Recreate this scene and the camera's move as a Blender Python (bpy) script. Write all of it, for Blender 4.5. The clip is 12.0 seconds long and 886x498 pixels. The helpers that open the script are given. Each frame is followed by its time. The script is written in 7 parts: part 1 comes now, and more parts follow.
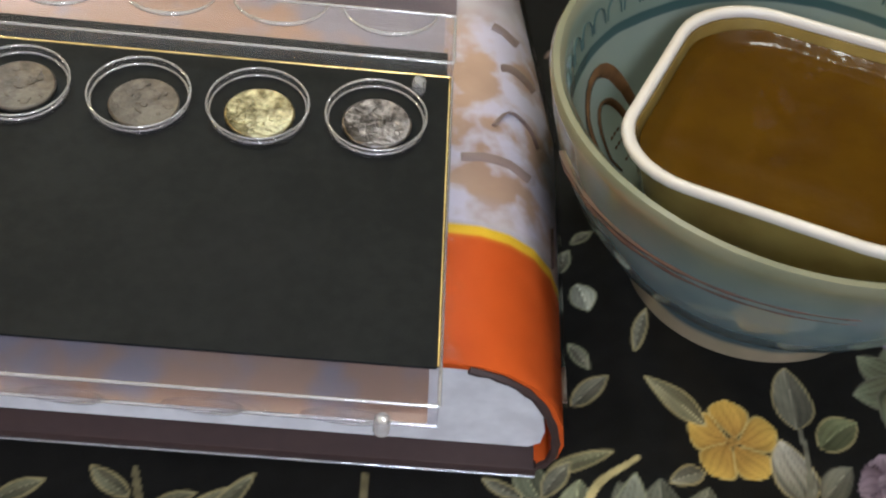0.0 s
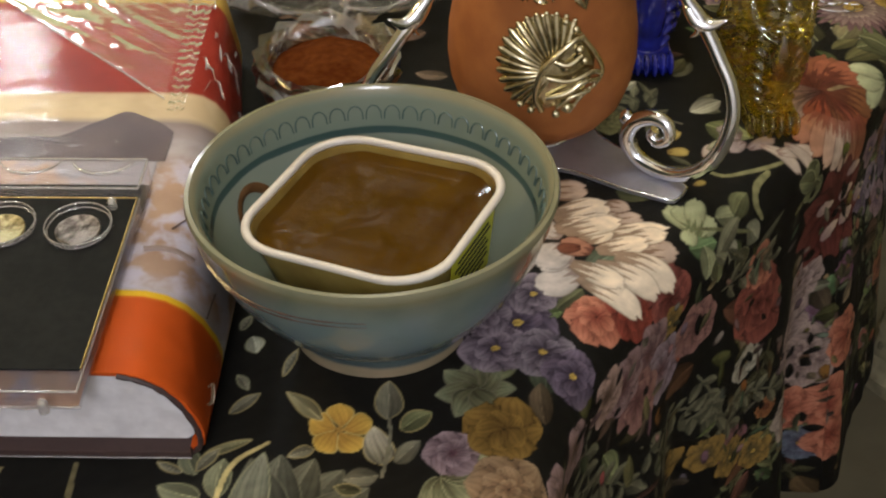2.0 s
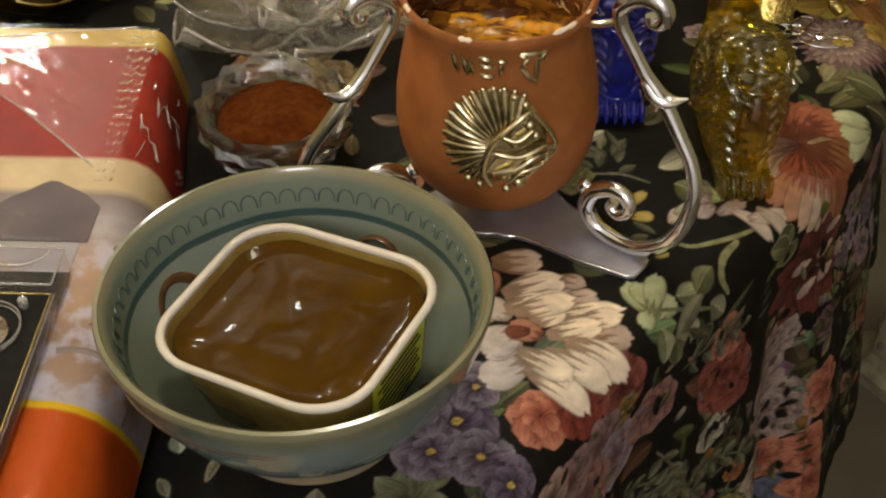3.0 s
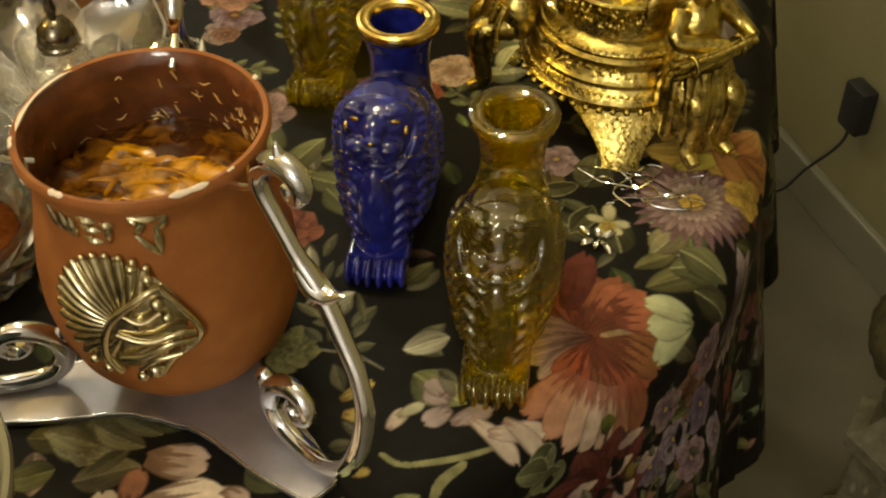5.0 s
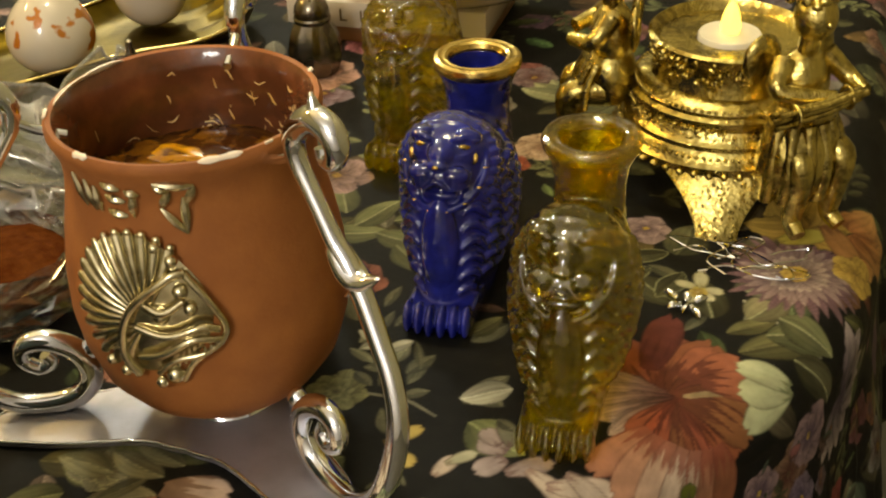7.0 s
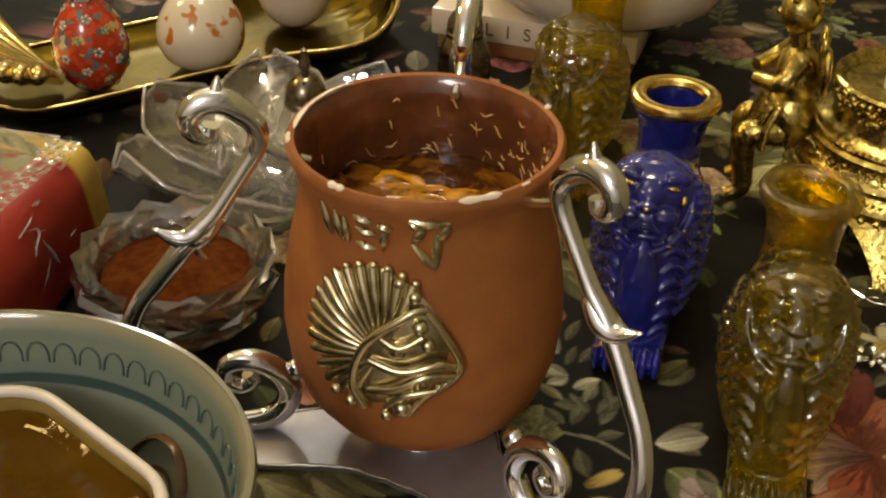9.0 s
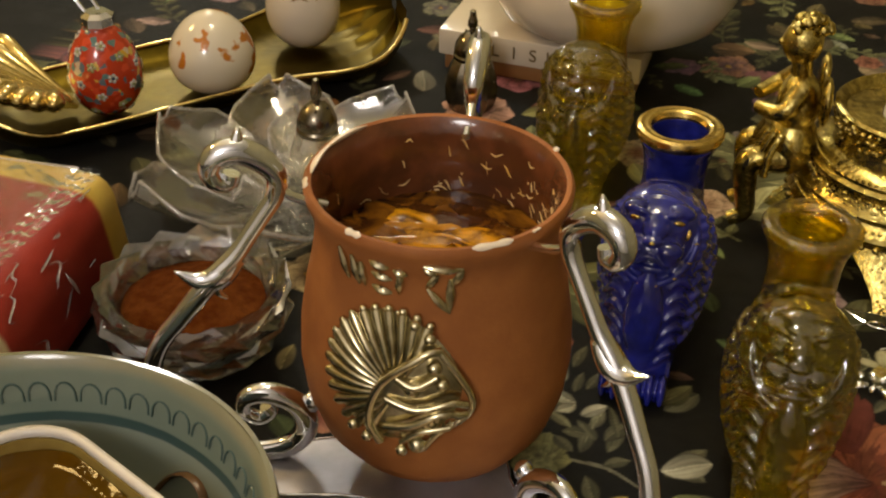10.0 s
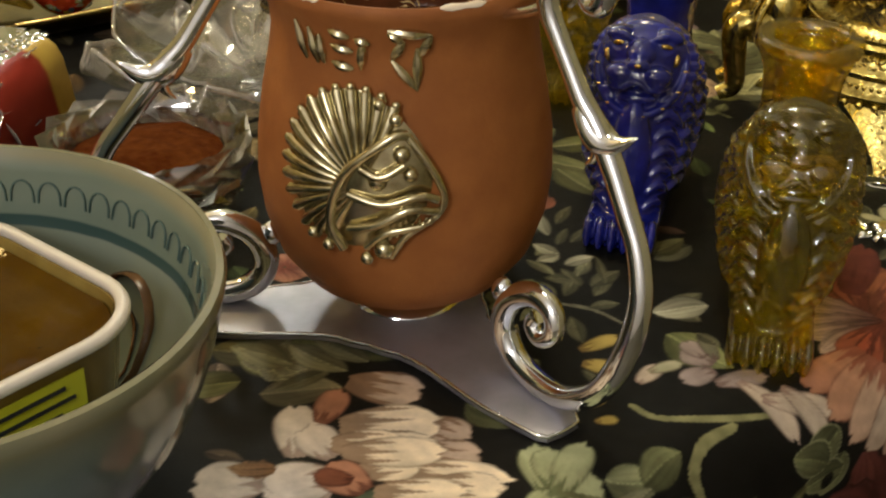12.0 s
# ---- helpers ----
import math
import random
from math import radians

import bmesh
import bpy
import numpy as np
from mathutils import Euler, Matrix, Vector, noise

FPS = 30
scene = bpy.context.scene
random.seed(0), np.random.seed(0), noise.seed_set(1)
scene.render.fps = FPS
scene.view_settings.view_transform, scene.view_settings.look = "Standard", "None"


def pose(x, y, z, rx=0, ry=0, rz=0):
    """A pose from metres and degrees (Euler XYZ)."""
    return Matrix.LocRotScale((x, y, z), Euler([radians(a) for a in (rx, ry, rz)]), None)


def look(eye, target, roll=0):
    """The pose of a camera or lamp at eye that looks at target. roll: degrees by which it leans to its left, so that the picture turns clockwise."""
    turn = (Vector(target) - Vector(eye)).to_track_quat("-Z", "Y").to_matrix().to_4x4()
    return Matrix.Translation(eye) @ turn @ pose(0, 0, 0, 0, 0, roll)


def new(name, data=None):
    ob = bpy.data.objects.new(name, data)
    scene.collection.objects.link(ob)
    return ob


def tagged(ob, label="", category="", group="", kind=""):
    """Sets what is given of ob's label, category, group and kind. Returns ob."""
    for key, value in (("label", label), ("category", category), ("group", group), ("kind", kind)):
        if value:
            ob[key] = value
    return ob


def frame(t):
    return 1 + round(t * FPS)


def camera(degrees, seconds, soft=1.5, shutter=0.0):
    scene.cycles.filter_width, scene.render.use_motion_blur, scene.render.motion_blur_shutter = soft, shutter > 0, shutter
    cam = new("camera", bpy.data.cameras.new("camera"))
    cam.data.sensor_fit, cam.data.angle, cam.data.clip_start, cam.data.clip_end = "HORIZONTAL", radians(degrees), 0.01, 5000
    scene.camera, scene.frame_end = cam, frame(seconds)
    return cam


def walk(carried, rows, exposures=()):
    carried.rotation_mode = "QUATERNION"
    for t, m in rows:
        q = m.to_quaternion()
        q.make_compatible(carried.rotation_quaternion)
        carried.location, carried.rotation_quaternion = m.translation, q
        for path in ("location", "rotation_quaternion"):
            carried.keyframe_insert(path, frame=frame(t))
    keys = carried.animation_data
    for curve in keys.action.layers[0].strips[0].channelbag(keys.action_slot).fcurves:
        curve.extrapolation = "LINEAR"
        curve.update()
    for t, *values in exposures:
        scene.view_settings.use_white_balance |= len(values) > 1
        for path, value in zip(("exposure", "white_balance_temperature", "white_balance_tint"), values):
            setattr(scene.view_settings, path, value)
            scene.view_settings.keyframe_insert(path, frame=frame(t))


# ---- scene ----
cam = camera(39.4, 12.0, soft=2.2)
PATH = [
    (0, (-0.018, 0.001, 0.404), (0.083, 1.282, -1.128), 8.2),
    (0.5, (-0.011, -0.066, 0.397), (0.031, 1.321, -1.043), 6.1),
    (1, (0.027, -0.129, 0.429), (-0.004, 1.327, -0.942), 3.8),
    (1.5, (0.12, -0.179, 0.468), (0.062, 1.318, -0.857), 0.6),
    (2, (0.199, -0.195, 0.53), (0.148, 1.305, -0.792), -0.9),
    (2.5, (0.235, -0.149, 0.576), (0.145, 1.295, -0.805), -1.7),
    (4.5, (0.377, 0.069, 0.538), (0.285, 1.444, -0.912), -1.1),
    (5, (0.467, 0.115, 0.511), (0.194, 1.542, -0.863), -0.9),
    (5.5, (0.475, 0.118, 0.483), (0.175, 1.57, -0.859), -2.3),
    (6, (0.494, 0.139, 0.456), (0.109, 1.624, -0.827), -3.6),
    (6.5, (0.518, 0.142, 0.425), (0.053, 1.695, -0.747), -3.3),
    (7, (0.499, 0.108, 0.397), (-0.016, 1.705, -0.691), -2.3),
    (7.5, (0.467, 0.087, 0.39), (-0.084, 1.669, -0.701), -0.8),
    (9.5, (0.393, 0.097, 0.429), (-0.119, 1.682, -0.677), 1.6),
    (10, (0.394, 0.092, 0.442), (-0.124, 1.667, -0.677), 1.1),
    (10.5, (0.397, 0.087, 0.443), (-0.118, 1.659, -0.68), 1.1),
    (11, (0.393, 0.075, 0.41), (-0.125, 1.651, -0.707), 2.0),
    (11.5, (0.402, 0.068, 0.358), (-0.135, 1.651, -0.741), 0.7),
    (12, (0.408, 0.076, 0.323), (-0.105, 1.707, -0.715), 0.8),
]
walk(cam, [(t, look(eye, target, roll)) for t, eye, target, roll in PATH],
     [(0.0, 0.38, 5100, 2), (1.0, 0.06, 5250, 4), (1.5, 0.10, 5500, 4), (2.5, 0.03, 6050, 3), (4.5, -0.18, 7250, -1), (5.0, 0.00, 7500, -4), (6.0, 0.31, 7250, -4), (7.5, 0.29, 6900, -1), (9.5, -0.14, 6800, 4), (11.0, -0.10, 6500, 2), (12.0, -0.05, 6350, 0)])

# ---- light: a room lit by two lamps under the ceiling, after dark ----
FLOOR, CEILING = -0.75, 1.65
world = bpy.data.worlds.new("room_air")
scene.world = world
world.use_nodes = True
world.node_tree.nodes["Background"].inputs[0].default_value = (1.0, 0.86, 0.66, 1)
world.node_tree.nodes["Background"].inputs[1].default_value = 0.02


def lamp(name, place, radius, power, colour):
    data = bpy.data.lights.new(name, "POINT")
    data.shadow_soft_size, data.energy, data.color = radius, power, colour
    ob = new(name, data)
    ob.location = place
    return ob


lamp("room_lamp", (0.14, -1.05, 1.15), 0.21, 38.0, (1.0, 0.92, 0.95))
lamp("table_lamp", (-1.00, 0.75, 1.00), 0.09, 23.0, (1.0, 0.64, 0.24))
lamp("ceiling_light", (-0.90, 2.30, 1.20), 0.09, 31.0, (1.0, 0.95, 0.88))
lamp("ceiling_light", (0.12, 0.88, 1.48), 0.09, 18.0, (1.0, 0.86, 0.66))

# ---- materials ----
MATS = {}


def shader(name, colour, rough=0.5, metal=0.0, vary=0.12, scale=60.0, bump=0.0, bump_scale=200.0, second=None, spread=(0.4, 0.6),
           transmission=0.0, ior=1.45, coat=0.0, rough_vary=0.08, emit=0.0, coords="Object", detail=4.0):
    """A surface with two scales of variation in colour, gloss and relief."""
    m = bpy.data.materials.new(name)
    m.use_nodes = True
    nt = m.node_tree
    b = nt.nodes["Principled BSDF"]
    tc = nt.nodes.new("ShaderNodeTexCoord")
    n1 = nt.nodes.new("ShaderNodeTexNoise")
    n1.inputs["Scale"].default_value, n1.inputs["Detail"].default_value = scale, detail
    nt.links.new(tc.outputs[coords], n1.inputs["Vector"])
    n2 = nt.nodes.new("ShaderNodeTexNoise")
    n2.inputs["Scale"].default_value, n2.inputs["Detail"].default_value = scale * 0.17, 2
    nt.links.new(tc.outputs[coords], n2.inputs["Vector"])
    mul = nt.nodes.new("ShaderNodeMath")
    mul.operation = "MULTIPLY_ADD"
    nt.links.new(n1.outputs[0], mul.inputs[0])
    mul.inputs[1].default_value = 0.55
    half = nt.nodes.new("ShaderNodeMath")
    half.operation = "MULTIPLY"
    nt.links.new(n2.outputs[0], half.inputs[0])
    half.inputs[1].default_value = 0.45
    nt.links.new(half.outputs[0], mul.inputs[2])
    ramp = nt.nodes.new("ShaderNodeValToRGB")
    ramp.color_ramp.elements[0].position, ramp.color_ramp.elements[1].position = spread
    other = second or tuple(c * (1 - vary) for c in colour)
    ramp.color_ramp.elements[0].color, ramp.color_ramp.elements[1].color = (*other, 1), (*colour, 1)
    nt.links.new(mul.outputs[0], ramp.inputs[0])
    nt.links.new(ramp.outputs[0], b.inputs["Base Color"])
    rr = nt.nodes.new("ShaderNodeMapRange")
    rr.inputs["To Min"].default_value, rr.inputs["To Max"].default_value = max(0.02, rough - rough_vary), min(1.0, rough + rough_vary)
    nt.links.new(n2.outputs[0], rr.inputs["Value"])
    nt.links.new(rr.outputs[0], b.inputs["Roughness"])
    b.inputs["Metallic"].default_value = metal
    b.inputs["Transmission Weight"].default_value = transmission
    b.inputs["IOR"].default_value = ior
    b.inputs["Coat Weight"].default_value = coat
    b.inputs["Coat Roughness"].default_value = 0.06
    if emit:
        b.inputs["Emission Color"].default_value = (*colour, 1)
        b.inputs["Emission Strength"].default_value = emit
    if bump:
        n3 = nt.nodes.new("ShaderNodeTexNoise")
        n3.inputs["Scale"].default_value, n3.inputs["Detail"].default_value = bump_scale, 3
        nt.links.new(tc.outputs[coords], n3.inputs["Vector"])
        bp = nt.nodes.new("ShaderNodeBump")
        bp.inputs["Strength"].default_value, bp.inputs["Distance"].default_value = bump, 0.001
        nt.links.new(n3.outputs[0], bp.inputs["Height"])
        nt.links.new(bp.outputs[0], b.inputs["Normal"])
    MATS[name] = m
    return m


def banded(m, stops, axis=2, low=0.0, high=0.1, wobble=0.0):
    """Lays colour bands along a local axis under the grain of m."""
    nt = m.node_tree
    b = nt.nodes["Principled BSDF"]
    tc = next(n for n in nt.nodes if n.type == "TEX_COORD")
    sep = nt.nodes.new("ShaderNodeSeparateXYZ")
    nt.links.new(tc.outputs["Object"], sep.inputs[0])
    mr = nt.nodes.new("ShaderNodeMapRange")
    mr.inputs["From Min"].default_value, mr.inputs["From Max"].default_value = low, high
    value = sep.outputs[axis]
    if wobble:
        nz = nt.nodes.new("ShaderNodeTexNoise")
        nz.inputs["Scale"].default_value = 28
        nt.links.new(tc.outputs["Object"], nz.inputs["Vector"])
        ma = nt.nodes.new("ShaderNodeMath")
        ma.operation = "MULTIPLY_ADD"
        nt.links.new(nz.outputs[0], ma.inputs[0])
        ma.inputs[1].default_value = wobble
        nt.links.new(value, ma.inputs[2])
        value = ma.outputs[0]
    nt.links.new(value, mr.inputs["Value"])
    ramp = nt.nodes.new("ShaderNodeValToRGB")
    e = ramp.color_ramp.elements
    e[0].position, e[0].color = stops[0][0], (*stops[0][1], 1)
    e[1].position, e[1].color = stops[-1][0], (*stops[-1][1], 1)
    for p, c in stops[1:-1]:
        e.new(p).color = (*c, 1)
    nt.links.new(mr.outputs[0], ramp.inputs[0])
    mix = nt.nodes.new("ShaderNodeMix")
    mix.data_type, mix.blend_type = "RGBA", "MULTIPLY"
    mix.inputs["Factor"].default_value = 1.0
    old = b.inputs["Base Color"].links[0].from_socket
    nt.links.new(ramp.outputs[0], mix.inputs[6])
    nt.links.new(old, mix.inputs[7])
    nt.links.new(mix.outputs[2], b.inputs["Base Color"])
    return m


SILVER = shader("polished_silver", (0.91, 0.93, 0.97), 0.09, 1.0, vary=0.12, scale=90, rough_vary=0.05)
SILVER_PLATE = shader("brushed_silver_plate", (0.58, 0.57, 0.62), 0.55, 1.0, vary=0.22, scale=60, bump=0.08, bump_scale=700)
BRASS = shader("old_brass", (0.78, 0.60, 0.24), 0.20, 1.0, second=(0.30, 0.21, 0.07), scale=120, spread=(0.3, 0.55), bump=0.1, bump_scale=260)
PEWTER_BRASS = shader("cast_brass_relief", (0.66, 0.59, 0.38), 0.24, 1.0, second=(0.33, 0.26, 0.13), scale=140, spread=(0.32, 0.5))
TERRACOTTA = shader("terracotta", (0.360, 0.136, 0.038), 0.60, 0.0, ior=1.28, second=(0.27, 0.096, 0.027), scale=45, bump=0.18, bump_scale=500)
GLAZE_BROWN = shader("brown_inner_glaze", (0.190, 0.062, 0.022), 0.12, second=(0.095, 0.032, 0.012), scale=60, coat=0.5, bump=0.5, bump_scale=130)
WAX = shader("dried_wax", (0.30, 0.12, 0.010), 0.10, second=(0.060, 0.019, 0.004), scale=52, spread=(0.48, 0.62), bump=0.4, bump_scale=180)
next(n for n in WAX.node_tree.nodes if n.type == "TEX_NOISE").inputs["Distortion"].default_value = 1.8
CREAM_PAINT = shader("cream_paint_smear", (0.80, 0.68, 0.52), 0.4, scale=120)
CREAM_WAX = shader("cream_wax", (0.78, 0.56, 0.24), 0.3, second=(0.60, 0.33, 0.06), scale=90)
CREAM_FILM = shader("streaky_golden_film", (0.66, 0.30, 0.010), 0.26, second=(0.13, 0.046, 0.003), scale=46, spread=(0.42, 0.56), bump=0.5, bump_scale=160, coat=0.15)
next(n for n in CREAM_FILM.node_tree.nodes if n.type == "TEX_NOISE").inputs["Distortion"].default_value = 2.4
YELLOW_WAX = shader("yellow_wax", (0.66, 0.30, 0.008), 0.14, second=(0.34, 0.13, 0.005), scale=90, coat=0.15)
COBALT = shader("cobalt_glaze", (0.017, 0.023, 0.26), 0.09, second=(0.008, 0.011, 0.12), scale=90, coat=0.6)


def thin_on_ridges(m, pale, low, high):
    """The glaze runs thin and pale where the relief stands up."""
    nt = m.node_tree
    b = nt.nodes["Principled BSDF"]
    geo, cut, mix = (nt.nodes.new("ShaderNode" + k) for k in ("NewGeometry", "MapRange", "Mix"))
    cut.inputs["From Min"].default_value, cut.inputs["From Max"].default_value = low, high
    nt.links.new(geo.outputs["Pointiness"], cut.inputs["Value"])
    mix.data_type = "RGBA"
    nt.links.new(cut.outputs[0], mix.inputs[0])
    nt.links.new(b.inputs["Base Color"].links[0].from_socket, mix.inputs[6])
    mix.inputs[7].default_value = (*pale, 1)
    nt.links.new(mix.outputs[2], b.inputs["Base Color"])


thin_on_ridges(COBALT, (0.22, 0.20, 0.40), 0.535, 0.62)
GILT = shader("worn_gilding", (0.70, 0.50, 0.15), 0.22, 1.0, second=(0.22, 0.15, 0.06), scale=160, spread=(0.35, 0.5))
GOLD = shader("gilded_metal", (0.66, 0.53, 0.17), 0.22, 1.0, second=(0.27, 0.205, 0.06), scale=170, spread=(0.40, 0.54), bump=0.7, bump_scale=300)
BLACK_CARD = shader("black_velvet_card", (0.0115, 0.012, 0.0115), 0.66, second=(0.0155, 0.016, 0.015), scale=200, bump=0.1, bump_scale=900)
BLACK_CARD.node_tree.nodes["Principled BSDF"].inputs["Specular IOR Level"].default_value = 0.09
PAPER = shader("page_edges", (0.72, 0.70, 0.70), 0.75, second=(0.58, 0.56, 0.56), scale=90)
BOARD = shader("dark_cloth_board", (0.05, 0.028, 0.024), 0.6, scale=200)
SAUCE = shader("brown_sauce", (0.080, 0.039, 0.0005), 0.10, ior=1.33, second=(0.047, 0.020, 0.0004), scale=34, spread=(0.35, 0.65), bump=0.7, bump_scale=75)
SAUCE.node_tree.nodes["Principled BSDF"].inputs["Specular IOR Level"].default_value = 0.18
TUB_WALL = shader("clear_tub_wall", (0.30, 0.22, 0.06), 0.15, second=(0.20, 0.13, 0.03), scale=40)
TRAY_BRASS = shader("dull_brass_tray", (0.120, 0.083, 0.010), 0.38, 1.0, second=(0.060, 0.041, 0.005), scale=60, spread=(0.35, 0.6), bump=0.45, bump_scale=70)
TUB = shader("white_plastic_tub", (0.64, 0.59, 0.52), 0.35, vary=0.08)
LABEL = shader("yellow_green_label", (0.62, 0.62, 0.03), 0.4, vary=0.1)
INK = shader("black_ink", (0.02, 0.02, 0.02), 0.6)
POWDER = shader("red_spice_powder", (0.098, 0.030, 0.006), 1.0, ior=1.12, second=(0.058, 0.013, 0.0015), scale=160, bump=1.0, bump_scale=420)
CERAMIC = shader("cream_ceramic", (0.60, 0.525, 0.41), 0.16, vary=0.08, scale=30, coat=0.4)
PEDESTAL = shader("weathered_stone", (0.24, 0.215, 0.14), 0.85, second=(0.11, 0.097, 0.06), scale=40, bump=0.8, bump_scale=90)
MOSS = shader("brown_moss", (0.10, 0.085, 0.03), 0.95, second=(0.05, 0.04, 0.015), scale=120, bump=1.0, bump_scale=260)
BLACK_PLASTIC = shader("black_plastic", (0.02, 0.02, 0.02), 0.4)
COIN_GOLD = shader("brass_coin", (0.46, 0.42, 0.26), 0.34, 1.0, second=(0.12, 0.10, 0.05), scale=260, bump=1.0, bump_scale=420)
COIN_SILVER = shader("silver_coin", (0.26, 0.235, 0.23), 0.36, 1.0, second=(0.055, 0.048, 0.046), scale=260, bump=1.0, bump_scale=420)
COIN_DULL = shader("tarnished_coin", (0.15, 0.13, 0.105), 0.5, 0.6, second=(0.08, 0.068, 0.058), scale=260, bump=0.7, bump_scale=420)
FLOOR_MAT = shader("worn_vinyl_floor", (0.135, 0.12, 0.082), 0.5, second=(0.10, 0.088, 0.06), scale=9, bump=0.1, bump_scale=60)
WALL_MAT = shader("olive_wall_paint", (0.25, 0.22, 0.115), 0.7, second=(0.21, 0.185, 0.095), scale=5, bump=0.1, bump_scale=200)
PALE_WALL = shader("pale_wall_paint", (0.74, 0.71, 0.70), 0.7, second=(0.68, 0.65, 0.64), scale=5, bump=0.1, bump_scale=200)
CEILING_MAT = shader("ceiling_paint", (0.80, 0.77, 0.72), 0.8, scale=6)
TRIM_MAT = shader("painted_trim", (0.20, 0.185, 0.13), 0.5, scale=8)
WOOD = shader("table_wood", (0.20, 0.11, 0.05), 0.4, second=(0.12, 0.06, 0.03), scale=20)


def film(name, gloss, rough, bump, scale, haze=0.0):
    """A thin clear sheet: plain passage with a wrinkled shine and a little milky haze."""
    m = bpy.data.materials.new(name)
    m.use_nodes = True
    nt = m.node_tree
    nt.nodes.remove(nt.nodes["Principled BSDF"])
    outn = next(n for n in nt.nodes if n.type == "OUTPUT_MATERIAL")
    tr, gl, mix = nt.nodes.new("ShaderNodeBsdfTransparent"), nt.nodes.new("ShaderNodeBsdfGlossy"), nt.nodes.new("ShaderNodeMixShader")
    gl.inputs["Roughness"].default_value = rough
    fr = nt.nodes.new("ShaderNodeFresnel")
    fr.inputs["IOR"].default_value = gloss
    tc = nt.nodes.new("ShaderNodeTexCoord")
    mp = nt.nodes.new("ShaderNodeMapping")
    mp.inputs["Scale"].default_value = (1.0, 2.6, 1.0)
    mp.inputs["Rotation"].default_value = (0, 0, radians(-32))
    nz = nt.nodes.new("ShaderNodeTexNoise")
    nz.inputs["Scale"].default_value, nz.inputs["Detail"].default_value, nz.inputs["Distortion"].default_value = scale, 3, 1.2
    bp = nt.nodes.new("ShaderNodeBump")
    bp.inputs["Strength"].default_value, bp.inputs["Distance"].default_value = bump, 0.004
    nt.links.new(tc.outputs["Object"], mp.inputs[0])
    nt.links.new(mp.outputs[0], nz.inputs["Vector"])
    nt.links.new(nz.outputs[0], bp.inputs["Height"])
    nt.links.new(bp.outputs[0], gl.inputs["Normal"])
    nt.links.new(bp.outputs[0], fr.inputs["Normal"])
    nt.links.new(fr.outputs[0], mix.inputs[0])
    milk, veil = nt.nodes.new("ShaderNodeBsdfDiffuse"), nt.nodes.new("ShaderNodeMixShader")
    milk.inputs["Color"].default_value, veil.inputs[0].default_value = (0.85, 0.80, 0.84, 1), haze
    nt.links.new(tr.outputs[0], veil.inputs[1])
    nt.links.new(milk.outputs[0], veil.inputs[2])
    nt.links.new(veil.outputs[0], mix.inputs[1])
    nt.links.new(gl.outputs[0], mix.inputs[2])
    nt.links.new(mix.outputs[0], outn.inputs["Surface"])
    return m


WRAP = film("clear_wrinkled_film", 1.10, 0.08, 0.10, 14)
CRUMPLE = film("clear_crumpled_film", 1.13, 0.05, 0.04, 60, 0.03)
WRAP_FLAT = film("clear_flat_film", 1.14, 0.12, 0.3, 40)
COVER_ART = shader("printed_cover_art", (0.42, 0.28, 0.20), 0.3, second=(0.30, 0.28, 0.32), scale=40, spread=(0.44, 0.54), detail=2)
HILL_ART = shader("printed_hills", (0.165, 0.130, 0.135), 0.5, ior=1.2, second=(0.115, 0.095, 0.11), scale=30, spread=(0.4, 0.6))
MARK_ART = shader("printed_marks", (0.25, 0.18, 0.15), 0.35)


